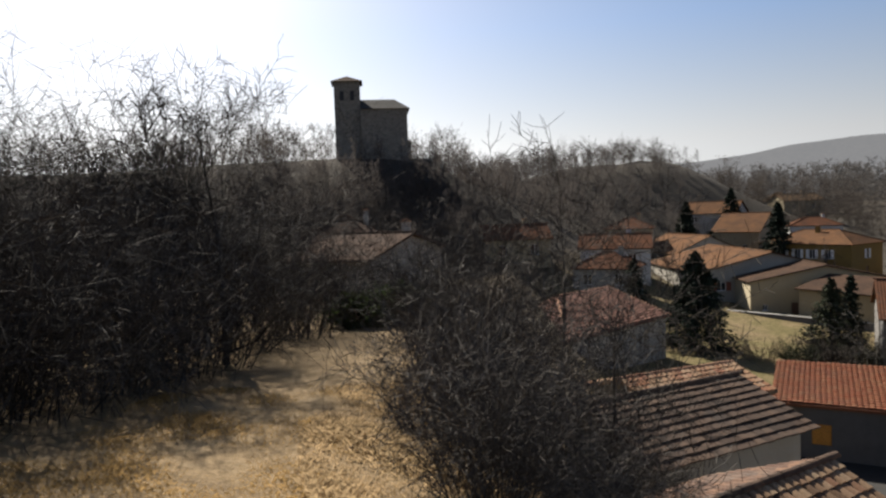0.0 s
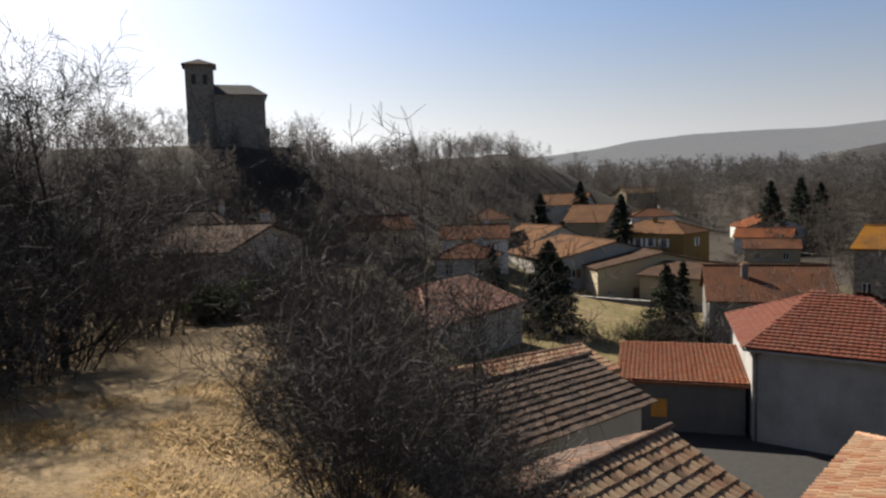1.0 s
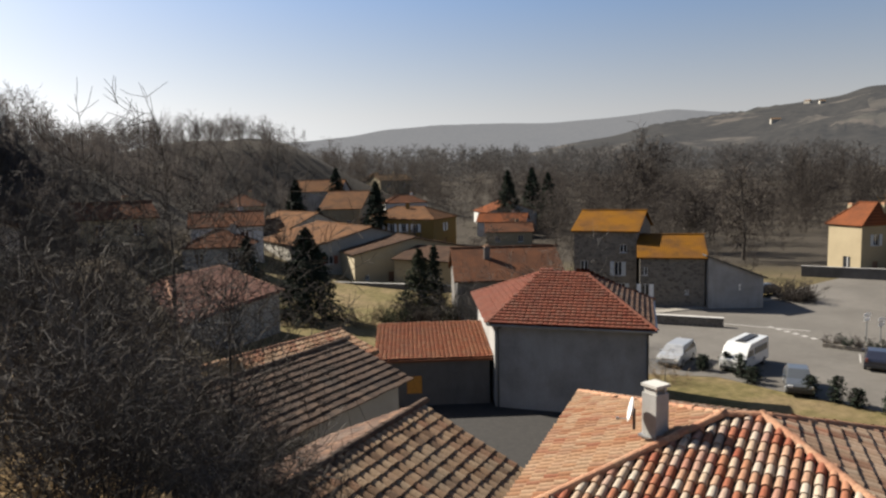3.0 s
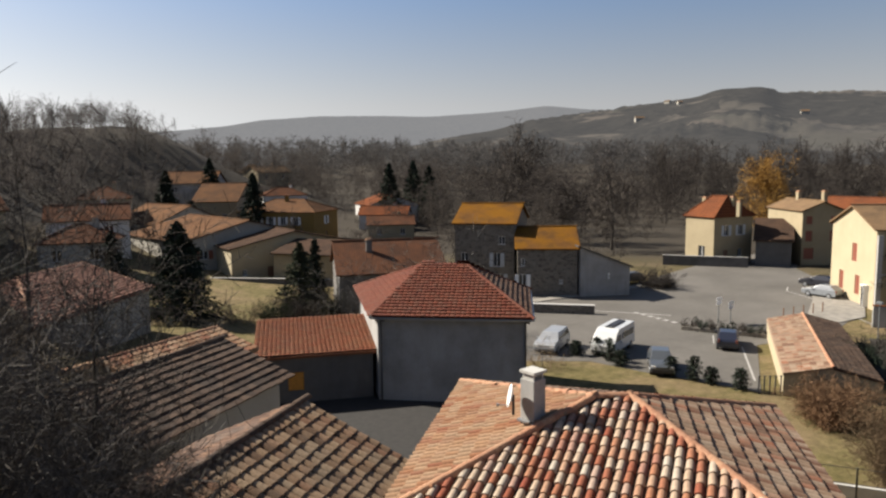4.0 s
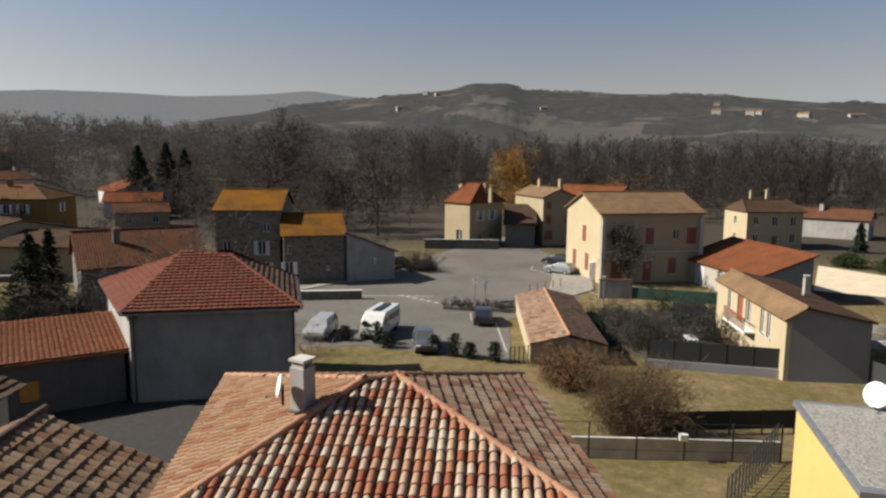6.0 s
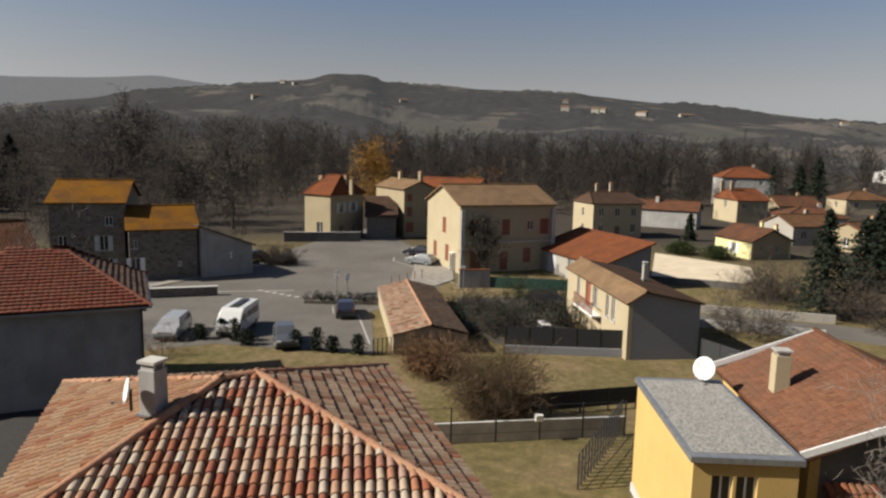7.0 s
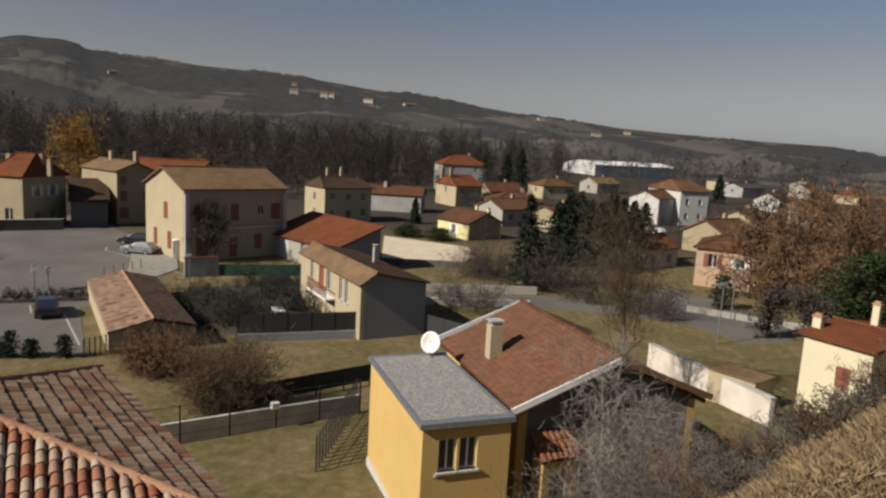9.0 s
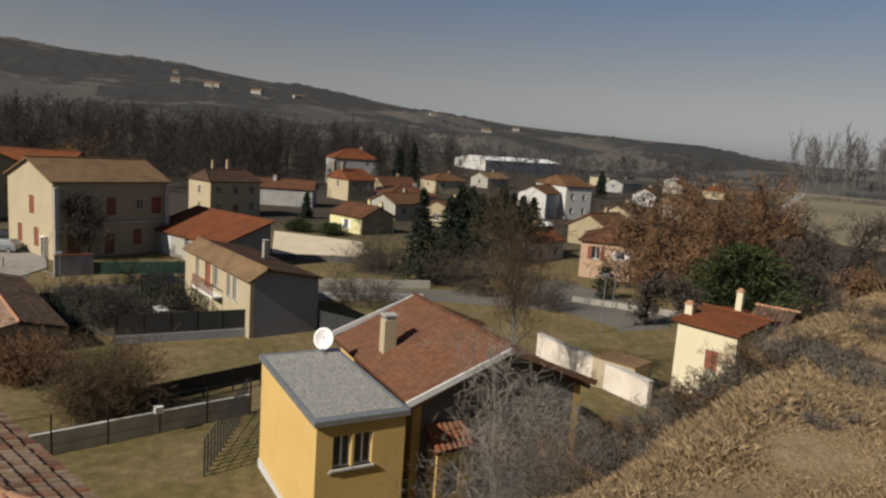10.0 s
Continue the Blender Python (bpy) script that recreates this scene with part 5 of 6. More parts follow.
mesh_ob("tower_roof", [(-5.9, -0.5, 13.9), (-0.4, -0.5, 13.9), (-0.4, 5.0, 13.9), (-5.9, 5.0, 13.9), (-3.15, 2.2, 15.2)], [(0, 1, 4), (1, 2, 4), (2, 3, 4), (3, 0, 4), (3, 2, 1, 0)], ROOF_BROWN, church)
part("nave", boxes((-0.9, 7.2, -1, 9, -6, 8.9)), CHURCH_STONE, church)
mesh_ob("nave_roof", [(-0.9, -1.4, 8.9), (7.7, -1.4, 8.9), (7.7, 9.4, 8.9), (-0.9, 9.4, 8.9), (-0.9, 4, 11.3), (5.2, 4, 11.3)], [(0, 1, 5, 4), (1, 2, 5), (2, 3, 4, 5), (3, 0, 4), (3, 2, 1, 0)], ROOF_GREY, church)
part("buttress", boxes((7.0, 7.8, -0.5, 1.0, -6, 3.4)), CHURCH_STONE, church)
part("terrace_wall", boxes((7.8, 11.4, 0, 1.2, -6, 0.2)), CHURCH_STONE, church)


# ---- walls, fences and street furniture ----
def run_wall(name, a, b, h, thick, z, mat, label, cap=None, category="wall", h2=None):
    L = math.hypot(b[0] - a[0], b[1] - a[1])
    e = thing(name, pose(a[0], a[1], z, 0, 0, math.degrees(math.atan2(b[1] - a[1], b[0] - a[0]))), label, category)
    h2 = h if h2 is None else h2
    t = thick / 2
    v = [(0, -t, -1), (L, -t, -1), (L, t, -1), (0, t, -1), (0, -t, h), (L, -t, h2), (L, t, h2), (0, t, h)]
    mesh_ob("body", v, [(3, 2, 1, 0), (4, 5, 6, 7), (0, 1, 5, 4), (1, 2, 6, 5), (2, 3, 7, 6), (3, 0, 4, 7)], mat, e)
    if cap:
        v = [(x, y, zz + dz) for dz in (0, 0.07) for x, y, zz in ((-0.03, -t - 0.05, h), (L + 0.03, -t - 0.05, h2), (L + 0.03, t + 0.05, h2), (-0.03, t + 0.05, h))]
        mesh_ob("coping", v, [(3, 2, 1, 0), (4, 5, 6, 7), (0, 1, 5, 4), (1, 2, 6, 5), (2, 3, 7, 6), (3, 0, 4, 7)], cap, e)
    return e


def fence(a, b, h, z, mat, label, step=2.0, solid=True, wires=0):
    L = math.hypot(b[0] - a[0], b[1] - a[1])
    e = thing("fence", pose(a[0], a[1], z, 0, 0, math.degrees(math.atan2(b[1] - a[1], b[0] - a[0]))), label, "fence")
    n = max(1, round(L / step))
    for i in range(n + 1):
        x = L * i / n
        part("post", boxes((x - 0.035, x + 0.035, -0.035, 0.035, -0.8, h + 0.06)), DARK_METAL, e)
    if solid:
        for i in range(n):
            part("screen", boxes((L * i / n + 0.04, L * (i + 1) / n - 0.04, -0.012, 0.012, 0.05, h)), mat, e)
    for j in range(wires):
        zz = 0.1 + (h - 0.1) * j / max(1, wires - 1)
        part("rail", boxes((0, L, -0.012, 0.012, zz, zz + 0.024)), mat, e)
    return e


SAND = plain("pale_sand", (0.5, 0.42, 0.3), 0.95, scale=0.5, vary=0.18, bumps=0.1)
# dark render stands for the shade along this side of the court
run_wall("court_wall", (83.6, 2.6), (83.0, -9.5), 0.8, 0.3, 0, DARK_RENDER, "low dark wall on the near side of the court")
run_wall("garden_wall", (45.5, -19.0), (34.4, -21.6), 1.9, 0.3, 0, render_wall("flaking_wall", (0.6, 0.54, 0.46), (0.42, 0.36, 0.3), 0.6, 0.8), "pale flaking rendered garden wall", CONCRETE, h2=2.2)
run_wall("low_wall", (30.6, 11.6), (35.9, 1.0), 0.75, 0.2, 0.55, CONCRETE, "low grey concrete garden wall")
mb = thing("meter_box", pose(33.6, 5.2, 1.3, 0, 0, -63), "small white meter box on the garden wall", "box")
part("case", boxes((-0.2, 0.2, -0.14, 0.14, 0, 0.34), bevel=0.02), WHITE_PAINT, mb)
run_wall("base_wall", (49.0, 10.4), (51.2, 1.9), 0.5, 0.25, 0.1, BLOCK_GREY, "low grey block wall under a screen fence")
fence((49.0, 10.4), (51.2, 1.9), 1.45, 0.6, BLACK_SCREEN, "black screen fence on a low grey wall", 1.7)
fence((52.4, -3.6), (46.5, -9.5), 1.5, 0.2, BLACK_SCREEN, "black screen fence beside the grey gable", 1.7)
fence((35.7, 8.2), (40.6, 0.6), 1.1, 0.35, BLACK_SCREEN, "dark mesh screen fence across the lawn", 1.8)
fence((30.6, 11.4), (35.8, 1.0), 1.5, 0.6, DARK_METAL, "thin wire fence on the low wall", 2.2, False, 3)
fence((35.9, 1.2), (28.6, 2.6), 1.5, 0.6, DARK_METAL, "dark metal garden fence", 0.5, False, 4)
fence((44.6, 19.2), (46.0, 18.0), 1.2, 0.0, DARK_METAL, "short dark railing beside the garage", 0.35, False, 2)
run_wall("stone_wall", (53.6, 47.4), (57.6, 41.8), 0.9, 0.5, 0, STONE, "low rubble-stone wall at the parking place", GREY_STONE)
run_wall("kerb_bed", (58.0, 32.2), (60.6, 24.8), 0.35, 1.2, 0, STONE, "low stone planting bed at the road edge", category="planter")
run_wall("forecourt_wall", (95.0, 56.34), (100.5, 45.6), 1.5, 0.3, 0, DARK_RENDER, "low wall before the square house", GREY_STONE)
run_wall("pillar_wall", (71.11, 20.47), (72.56, 17.37), 2.0, 0.4, 0, GREY_RENDER, "rendered wall with a red tile coping", ROOF_RED)
run_wall("hedge_screen", (72.57, 17.32), (74.12, 8.97), 1.25, 0.1, 0, plain("green_screen", (0.015, 0.05, 0.035), 0.7), "dark green screen along the schoolyard", category="fence")
run_wall("lane_wall", (63.0, -2), (63.2, -14), 0.7, 0.3, 0, CONCRETE, "low concrete wall along the lane")
run_wall("lane_wall", (69.0, -2), (69.2, -16), 0.8, 0.3, 0, PALE_RENDER, "low pale wall beyond the lane")
run_wall("lane_wall", (64, -30), (57.5, -39), 0.6, 0.3, 0, PALE_RENDER, "low pale wall along the curving lane")
run_wall("yard_wall", (39.5, -21.0), (37.0, -22.6), 2.3, 2.2, 0, CREAM_RENDER, "small cream outbuilding with a flat tiled top", ROOF_TAN, category="outbuilding")
run_wall("back_wall", (33, 92), (48, 74), 1.1, 0.3, 0, DARK_RENDER, "dark low wall below the row houses", GREY_STONE)

WHITE_LINE = plain("road_paint", (0.32, 0.305, 0.28), 0.7, scale=4, vary=0.3)


def stripe(pts, w, label="faded white road marking"):
    for (x0, y0), (x1, y1) in zip(pts, pts[1:]):
        L = math.hypot(x1 - x0, y1 - y0)
        nx, ny = -(y1 - y0) / L * w / 2, (x1 - x0) / L * w / 2
        sheet("road_marking", [(x0 + nx, y0 + ny), (x0 - nx, y0 - ny), (x1 - nx, y1 - ny), (x1 + nx, y1 + ny)], 0.036, WHITE_LINE, label, "marking", 0.004)


for k in range(6):
    x, y = 61.2 - k * 0.25, 39.4 - k * 1.0
    stripe([(x, y), (x - 0.12, y - 0.5)], 0.5)
stripe([(47.2, 20.6), (55.5, 25.4)], 0.15)
stripe([(55.0, 27.6), (57.6, 29.0)], 0.12)
stripe([(58, 44.5), (62.5, 36.0)], 0.22, "pale kerb line between road and parking")
stripe([(72.0, 20.6), (77.6, 25.8), (81.6, 29.6), (83.4, 31.8), (84.6, 33.6), (87.5, 34.6)], 0.14, "worn pale line round the parking bay")
stripe([(49, 44.2), (46, 41.0)], 0.1)
stripe([(51, 41.6), (48, 38.6)], 0.1)
PAVE = plain("pale_paving", (0.22, 0.2, 0.17), 0.9, scale=1.2, vary=0.3)
sheet("pavement", [(64, 24.5), (75, 22.2), (84.3, 25.2), (94.2, 33), (92.6, 34.8), (82, 29.6), (72, 26.5)], 0.1, PAVE, "pale gravel pavement before the town building", "pavement")
sheet("pavement", [(57.4, 50.2), (65, 48.7), (74.5, 47.3), (74.5, 48.6), (65.1, 49.9), (58, 51.6)], 0.12, PAVE, "pale pavement in front of the stone barn", "pavement")
# near-black sheet laid over the grass
sheet("yard", [(13.5, 19.5), (22, 18.5), (28.5, 24.5), (28.5, 38.5), (17, 38.5), (13, 28)], 0.95, plain("yard_ground", (0.02, 0.0175, 0.015), 0.95, vary=0.4), "very dark yard between the sheds", "yard", 1.2)
sheet("courtyard", [(85.4, 0.4), (84.4, -8.6), (90.8, -12.0), (100.6, -12.4), (109, 0.2)], 0.06, SAND, "wide pale sandy court in full sun", "yard")

# dark sheet that covers the grass of the garden
sheet("garden", [(65.97, 19.15), (70.58, 8.52), (57.72, 6.39), (57.43, 2.11), (52.15, 1.94), (50.03, 9.98), (53.72, 14.89)], 0.07, plain("garden_ground", (0.04, 0.033, 0.024), 0.95, vary=0.5), "dark garden ground behind the screen fence", "garden")

sheet("field", [(176.2, -147.8), (122.3, -118.1), (100.7, -124.3), (125.0, -216.5), (310.0, -536.9), (485.2, -386.0)], 0.3, plain("dry_field", (0.13, 0.105, 0.06), 1.0, scale=0.02, vary=0.3), "wide dry tan field beyond the grove", "field", 0.8)
sheet("field_track", [(205, -172), (420, -372), (423, -369), (207, -170)], 0.34, PAVE, "pale straight track along the field", "track", 0.1)


def garden_table(x, y, yaw):
    e = thing("garden_table", pose(x, y, 0.07, 0, 0, yaw), "white painted garden table in the dark garden", "table")
    part("tabletop", boxes((-0.8, 0.8, -0.45, 0.45, 0.7, 0.74), bevel=0.015), WHITE_PAINT, e)
    for sx in (-0.68, 0.68):
        for sy in (-0.36, 0.36):
            part("leg", boxes((sx - 0.025, sx + 0.025, sy - 0.025, sy + 0.025, 0, 0.7)), WHITE_PAINT, e)


def pergola(x, y, yaw, L, D, h):
    e = thing("pergola", pose(x, y, 0.07, 0, 0, yaw), "dark slender pergola over the terrace", "pergola")
    for i in range(4):
        for sy in (0, D):
            part("post", boxes((L * i / 3 - 0.04, L * i / 3 + 0.04, sy - 0.04, sy + 0.04, 0, h)), DARK_METAL, e)
    for sy in (0, D):
        part("beam", boxes((-0.1, L + 0.1, sy - 0.05, sy + 0.05, h, h + 0.1)), DARK_METAL, e)
    for i in range(12):
        part("slat", boxes((L * i / 11 - 0.03, L * i / 11 + 0.03, -0.2, D + 0.2, h + 0.1, h + 0.15)), DARK_METAL, e)


garden_table(56.03, 8.58, 20)
pergola(58.28, 7.2, 24, 4.2, 2.2, 2.2)


# ---- vehicles ----
def vehicle(name, label, x, y, yaw, L, W, H, colour, profile, glass, van=False):
    """profile: side outline of the body; glass: outline of the window band, a little proud of the cabin."""
    e = thing(name, pose(x, y, 0.03, 0, 0, yaw), label, "camper van" if van else "car")
    body = paint(name + "_paint", colour)

    def prism(outline, half, top_half):
        bm = bmesh.new()
        zs = [p[1] for p in outline]
        z0, z1 = min(zs), max(zs)
        rows = []
        for s in (-1, 1):
            rows.append([bm.verts.new((px, s * (half + (top_half - half) * max(0, (pz - 0.9 * H * 0.6)) / max(0.01, z1 - 0.9 * H * 0.6)), pz)) for px, pz in outline])
        k = len(outline)
        bm.faces.new(rows[0])
        bm.faces.new(list(reversed(rows[1])))
        for i in range(k):
            bm.faces.new((rows[0][i], rows[1][i], rows[1][(i + 1) % k], rows[0][(i + 1) % k]))
        bmesh.ops.recalc_face_normals(bm, faces=bm.faces)
        bmesh.ops.bevel(bm, geom=list(bm.edges), offset=0.05, segments=2, affect="EDGES", profile=0.6, clamp_overlap=True)
        return bm

    b = part("body", prism(profile, W / 2, W / 2 * (0.96 if van else 0.74)), body, e, smooth=False)
    part("window_band", prism(glass, W / 2 + 0.012, W / 2 * (0.97 if van else 0.76)), GLASS, b)
    for sx in (-0.31, 0.3):
        for sy in (-1, 1):
            bm = bmesh.new()
            bmesh.ops.create_cone(bm, segments=20, radius1=0.32, radius2=0.32, depth=0.2, cap_ends=True, matrix=pose(sx * L, sy * (W / 2 - 0.09), 0.31, 90))
            w = part("wheel", bm, RUBBER, e)
            bm = bmesh.new()
            bmesh.ops.create_cone(bm, segments=14, radius1=0.19, radius2=0.16, depth=0.03, cap_ends=True, matrix=pose(sx * L, sy * (W / 2 + 0.015), 0.31, 90))
            part("rim", bm, ZINC, w)
    for sy in (-1, 1):
        part("headlight", boxes((L / 2 - 0.1, L / 2 + 0.015, sy * W * 0.36 - 0.16, sy * W * 0.36 + 0.16, 0.62, 0.78), bevel=0.02), WHITE_PAINT, e)
        part("tail_light", boxes((-L / 2 - 0.015, -L / 2 + 0.08, sy * W * 0.4 - 0.09, sy * W * 0.4 + 0.09, 0.7, 1.0), bevel=0.02), SHUTTER_BROWN, e)
        part("mirror", boxes((L * 0.16, L * 0.2, sy * (W / 2 + 0.1) - 0.08, sy * (W / 2 + 0.1) + 0.08, 0.95, 1.1), bevel=0.02), body, e)
    part("bumper", boxes((L / 2 - 0.06, L / 2 + 0.04, -W * 0.46, W * 0.46, 0.28, 0.5), bevel=0.03), DARK_METAL, e)
    part("rear_bumper", boxes((-L / 2 - 0.04, -L / 2 + 0.06, -W * 0.46, W * 0.46, 0.3, 0.52), bevel=0.03), DARK_METAL, e)
    return e


def hatchback(L, H):
    h = L / 2
    prof = [(-h, 0.3), (h, 0.3), (h, 0.72), (h - 0.25, 0.85), (h - 1.1, 0.98), (h - 1.95, H), (-h + 0.75, H), (-h + 0.1, 0.98), (-h, 0.8)]
    gl = [(h - 1.2, 0.97), (h - 1.93, H - 0.1), (-h + 0.8, H - 0.1), (-h + 0.25, 0.97)]
    return prof, gl


P, G_ = hatchback(4.0, 1.45)
vehicle("car", "silver hatchback parked before the town building", 83.7, 29.3, 78, 4.0, 1.7, 1.45, (0.17, 0.18, 0.19), P, G_)
vehicle("car", "black hatchback parked beside the silver one", 90.4, 32.2, 88, 4.0, 1.7, 1.45, (0.02, 0.02, 0.025), P, G_)
vehicle("car", "dark blue hatchback alone in the parking place", 55.0, 26.4, 26, 4.0, 1.7, 1.45, (0.02, 0.022, 0.035), P, G_)
vehicle("car", "dark grey hatchback behind the clipped shrubs", 44.9, 26.6, -145, 4.0, 1.7, 1.5, (0.07, 0.075, 0.08), P, G_)
Pv = [(-2.2, 0.3), (2.2, 0.3), (2.2, 0.8), (1.9, 1.0), (1.2, 1.05), (0.5, 1.55), (-2.05, 1.55), (-2.2, 1.0)]
Gv = [(1.05, 1.03), (0.48, 1.47), (-1.95, 1.47), (-2.05, 1.03)]
vehicle("van", "silver-white people carrier with dark windows", 43.8, 36.0, -158, 4.4, 1.8, 1.8, (0.3, 0.305, 0.31), Pv, Gv)
Pc = [(-2.5, 0.35), (2.5, 0.35), (2.5, 0.95), (2.2, 1.12), (1.55, 1.85), (1.1, 2.1), (-2.4, 2.12), (-2.5, 1.7)]
Gc = [(2.14, 1.15), (1.57, 1.8), (0.7, 1.8), (0.7, 1.15)]
camper = vehicle("camper_van", "white camper van with roof boxes, parked", 47.0, 32.2, -166, 5.0, 1.9, 2.1, (0.55, 0.55, 0.53), Pc, Gc, True)
part("roof_box", boxes((-1.9, 0.6, -0.3, 0.3, 2.1, 2.22), (0.75, 1.0, -0.35, 0.35, 2.06, 2.2), bevel=0.03), DARK_METAL, camper)
part("side_window", boxes((-2.1, 0.5, -0.965, -0.9, 1.2, 1.7), (-2.1, 0.5, 0.9, 0.965, 1.2, 1.7)), GLASS, camper)
vehicle("car", "white car far off by the yard", 128, -52, 30, 4.0, 1.7, 1.45, (0.5, 0.5, 0.5), P, G_)
vehicle("car", "black car under the shed's eaves", 76.5, 50.2, 160, 4.0, 1.7, 1.45, (0.02, 0.02, 0.022), P, G_)


def pole(name, label, x, y, h, kind):
    e = thing(name, pose(x, y, g(x, y)), label, "sign" if kind == "sign" else "street lamp")
    bm = bmesh.new()
    bmesh.ops.create_cone(bm, segments=10, radius1=0.055, radius2=0.04, depth=h, cap_ends=True, matrix=pose(0, 0, h / 2))
    part("pole", bm, LAMP_GREY, e)
    if kind == "sign":
        part("sign_board", boxes((-0.55, 0.55, -0.05, -0.02, h - 0.35, h - 0.05), (-0.5, 0.45, -0.05, -0.02, h - 0.75, h - 0.45), bevel=0.01), WHITE_PAINT, e)
    else:
        part("lantern", boxes((-0.25, 0.25, -0.25, 0.25, h - 0.1, h + 0.15), bevel=0.06), LAMP_GREY, e)
    return e


pole("road_sign", "dark twin-board direction sign on a grey post", 62.5, 31.0, 2.6, "sign")
pole("road_sign", "small road sign on a grey post", 63.3, 30.2, 2.2, "sign")
pole("street_lamp", "grey street lamp post by the garage", 66.0, 18.5, 3.2, "lamp")
pole("road_sign", "white direction board by the grey shed", 67.5, 46.8, 2.8, "sign")
pole("street_lamp", "tall thin street lamp on the lane", 61.0, -33.0, 5.5, "lamp")
pole("street_lamp", "thin street lamp beside the lane", 52.5, -27.5, 5.0, "lamp")
for k, (x, y) in enumerate([(69, 27.6), (70.4, 27.2), (71.8, 26.8), (73.2, 26.4), (74.6, 26.0)]):
    e = thing("bollard", pose(x, y, 0.1), "slim brown metal bollard on the pavement", "bollard", "bollards")
    part("shaft", boxes((-0.05, 0.05, -0.05, 0.05, 0, 1.0), bevel=0.015), WOOD_BROWN, e)
e = thing("phone_kiosk", pose(80.6, 23.9, 0.1, 0, 0, 30), "pale glazed kiosk at the building's corner", "kiosk")
part("kiosk_frame", boxes((-0.45, -0.38, -0.45, 0.45, 0, 2.2), (0.38, 0.45, -0.45, 0.45, 0, 2.2), (-0.5, 0.5, -0.5, 0.5, 2.2, 2.32), bevel=0.02), WHITE_PAINT, e)
part("kiosk_pane", boxes((-0.38, 0.38, 0.4, 0.44, 0.1, 2.2)), GLASS, e)
e = thing("bin", pose(68.8, 48.2, 0.12), "red plastic bin by the shed wall", "bin")
part("bin_body", boxes((-0.3, 0.3, -0.25, 0.25, 0, 0.9), bevel=0.05), plain("red_plastic", (0.5, 0.03, 0.02), 0.5), e)

# ---- plants ----
rng = np.random.default_rng(11)


def scatter(n, az0, az1, r0, r1, keep=None):
    out = []
    while len(out) < n:
        a, r = rng.uniform(az0, az1), math.sqrt(rng.uniform(r0 * r0, r1 * r1))
        if keep is None or keep(a, r):
            out.append(polar(a, r))
    return out


clear = lambda a, r: r > np.interp(a, [18, 26, 34, 38, 45, 52, 60, 64, 78, 84, 92, 100, 112], [250, 225, 200, 150, 124, 122, 150, 150, 150, 165, 195, 270, 330])
wood("valley_wood", "leafless grey-brown wood beyond the village", scatter(430, 17, 106, 118, 320, clear), 3, WOOD_DULL, (9, 18), kids=(14, 7, 3), thin=0.026, first=0.03, trunk=0.007, spread=0.62)
wood("undergrowth", "low brushwood under the river wood", scatter(520, 24, 124, 118, 300, clear), 13, TWIG_BROWN, (3, 6), kids=(10, 4), levels=2, thin=0.06, first=0.02, spread=0.7)
wood("poplar_wood", "pale leafless poplar belt along the river", scatter(170, 58, 106, 190, 320, clear), 8, WOOD_DULL, (15, 23), spread=0.32, lift=0.6, kids=(14, 7, 3), thin=0.026, trunk=0.006)
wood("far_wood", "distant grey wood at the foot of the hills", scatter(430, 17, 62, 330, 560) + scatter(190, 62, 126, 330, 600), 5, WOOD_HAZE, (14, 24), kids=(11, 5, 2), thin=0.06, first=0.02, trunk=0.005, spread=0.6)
wood("garden_wood", "leafless shrubs and small trees between the far gardens", scatter(150, 92, 124, 100, 300), 16, TWIG_BROWN, (3, 7), kids=(12, 6, 3), thin=0.035, first=0.03, spread=0.65)
wood("village_trees", "leafless trees between the village houses", scatter(60, 14, 44, 100, 230) + scatter(24, 40, 56, 100, 124), 18, WOOD_DULL, (4, 9), kids=(12, 6, 3), thin=0.03, first=0.05, spread=0.6)
ridge = []
while len(ridge) < 560:
    a, r = rng.uniform(-44, 20.5), rng.uniform(62, 245)
    x, y = polar(a, r)
    if g(x, y) > (8.2 if a < 13 else 5.0) + rng.uniform(0, 4) and not (-11 < a < -1 and r > 113) and not (-14.5 < a < 2 and r < 84):
        ridge.append((x, y))
wood("ridge_wood", "dark leafless wood on the church hill", ridge, 4, WOOD_DARK, (6, 10), first=0.03, kids=(11, 6, 2), thin=0.032)
wood("ridge_crest", "leafless trees along the skyline of the ridge", [(x + 2, y + 6) for x, y in [(a[0] + (b[0] - a[0]) * t, a[1] + (b[1] - a[1]) * t) for a, b in zip(RIDGE[1:], RIDGE[2:]) for t in np.linspace(0.12, 0.88 if a is RIDGE[1] else 1, 24)]], 6, WOOD_DARK, (7, 10), first=0.05, kids=(14, 7, 3), thin=0.024)

face = [polar(rng.uniform(-15, 3), rng.uniform(86, 113)) for _ in range(150)] + [polar(rng.uniform(0, 17.5), rng.uniform(125, 215)) for _ in range(190)]
wood("slope_wood", "dark leafless wood on the slope below the church", face, 14, WOOD_DARK, (5, 9), first=0.02, kids=(11, 6, 2), thin=0.032)
bare_tree("tall_tree", "tall leafless tree with a rounded brown crown", *polar(46.4, 142), 27, 101, mats=(BARK_DARK, TWIG_BROWN), thin=0.05, kids=(22, 11, 7))
bare_tree("tall_tree", "spreading leafless tree behind the stone barn", *polar(55.3, 128), 21, 102, mats=(BARK_DARK, TWIG_BROWN), thin=0.05, kids=(18, 9, 7), spread=0.7)
bare_tree("tall_tree", "leafless brown tree behind the square", *polar(51, 138), 15, 103, mats=(BARK_DARK, TWIG_BROWN), thin=0.05, kids=(18, 9, 7))
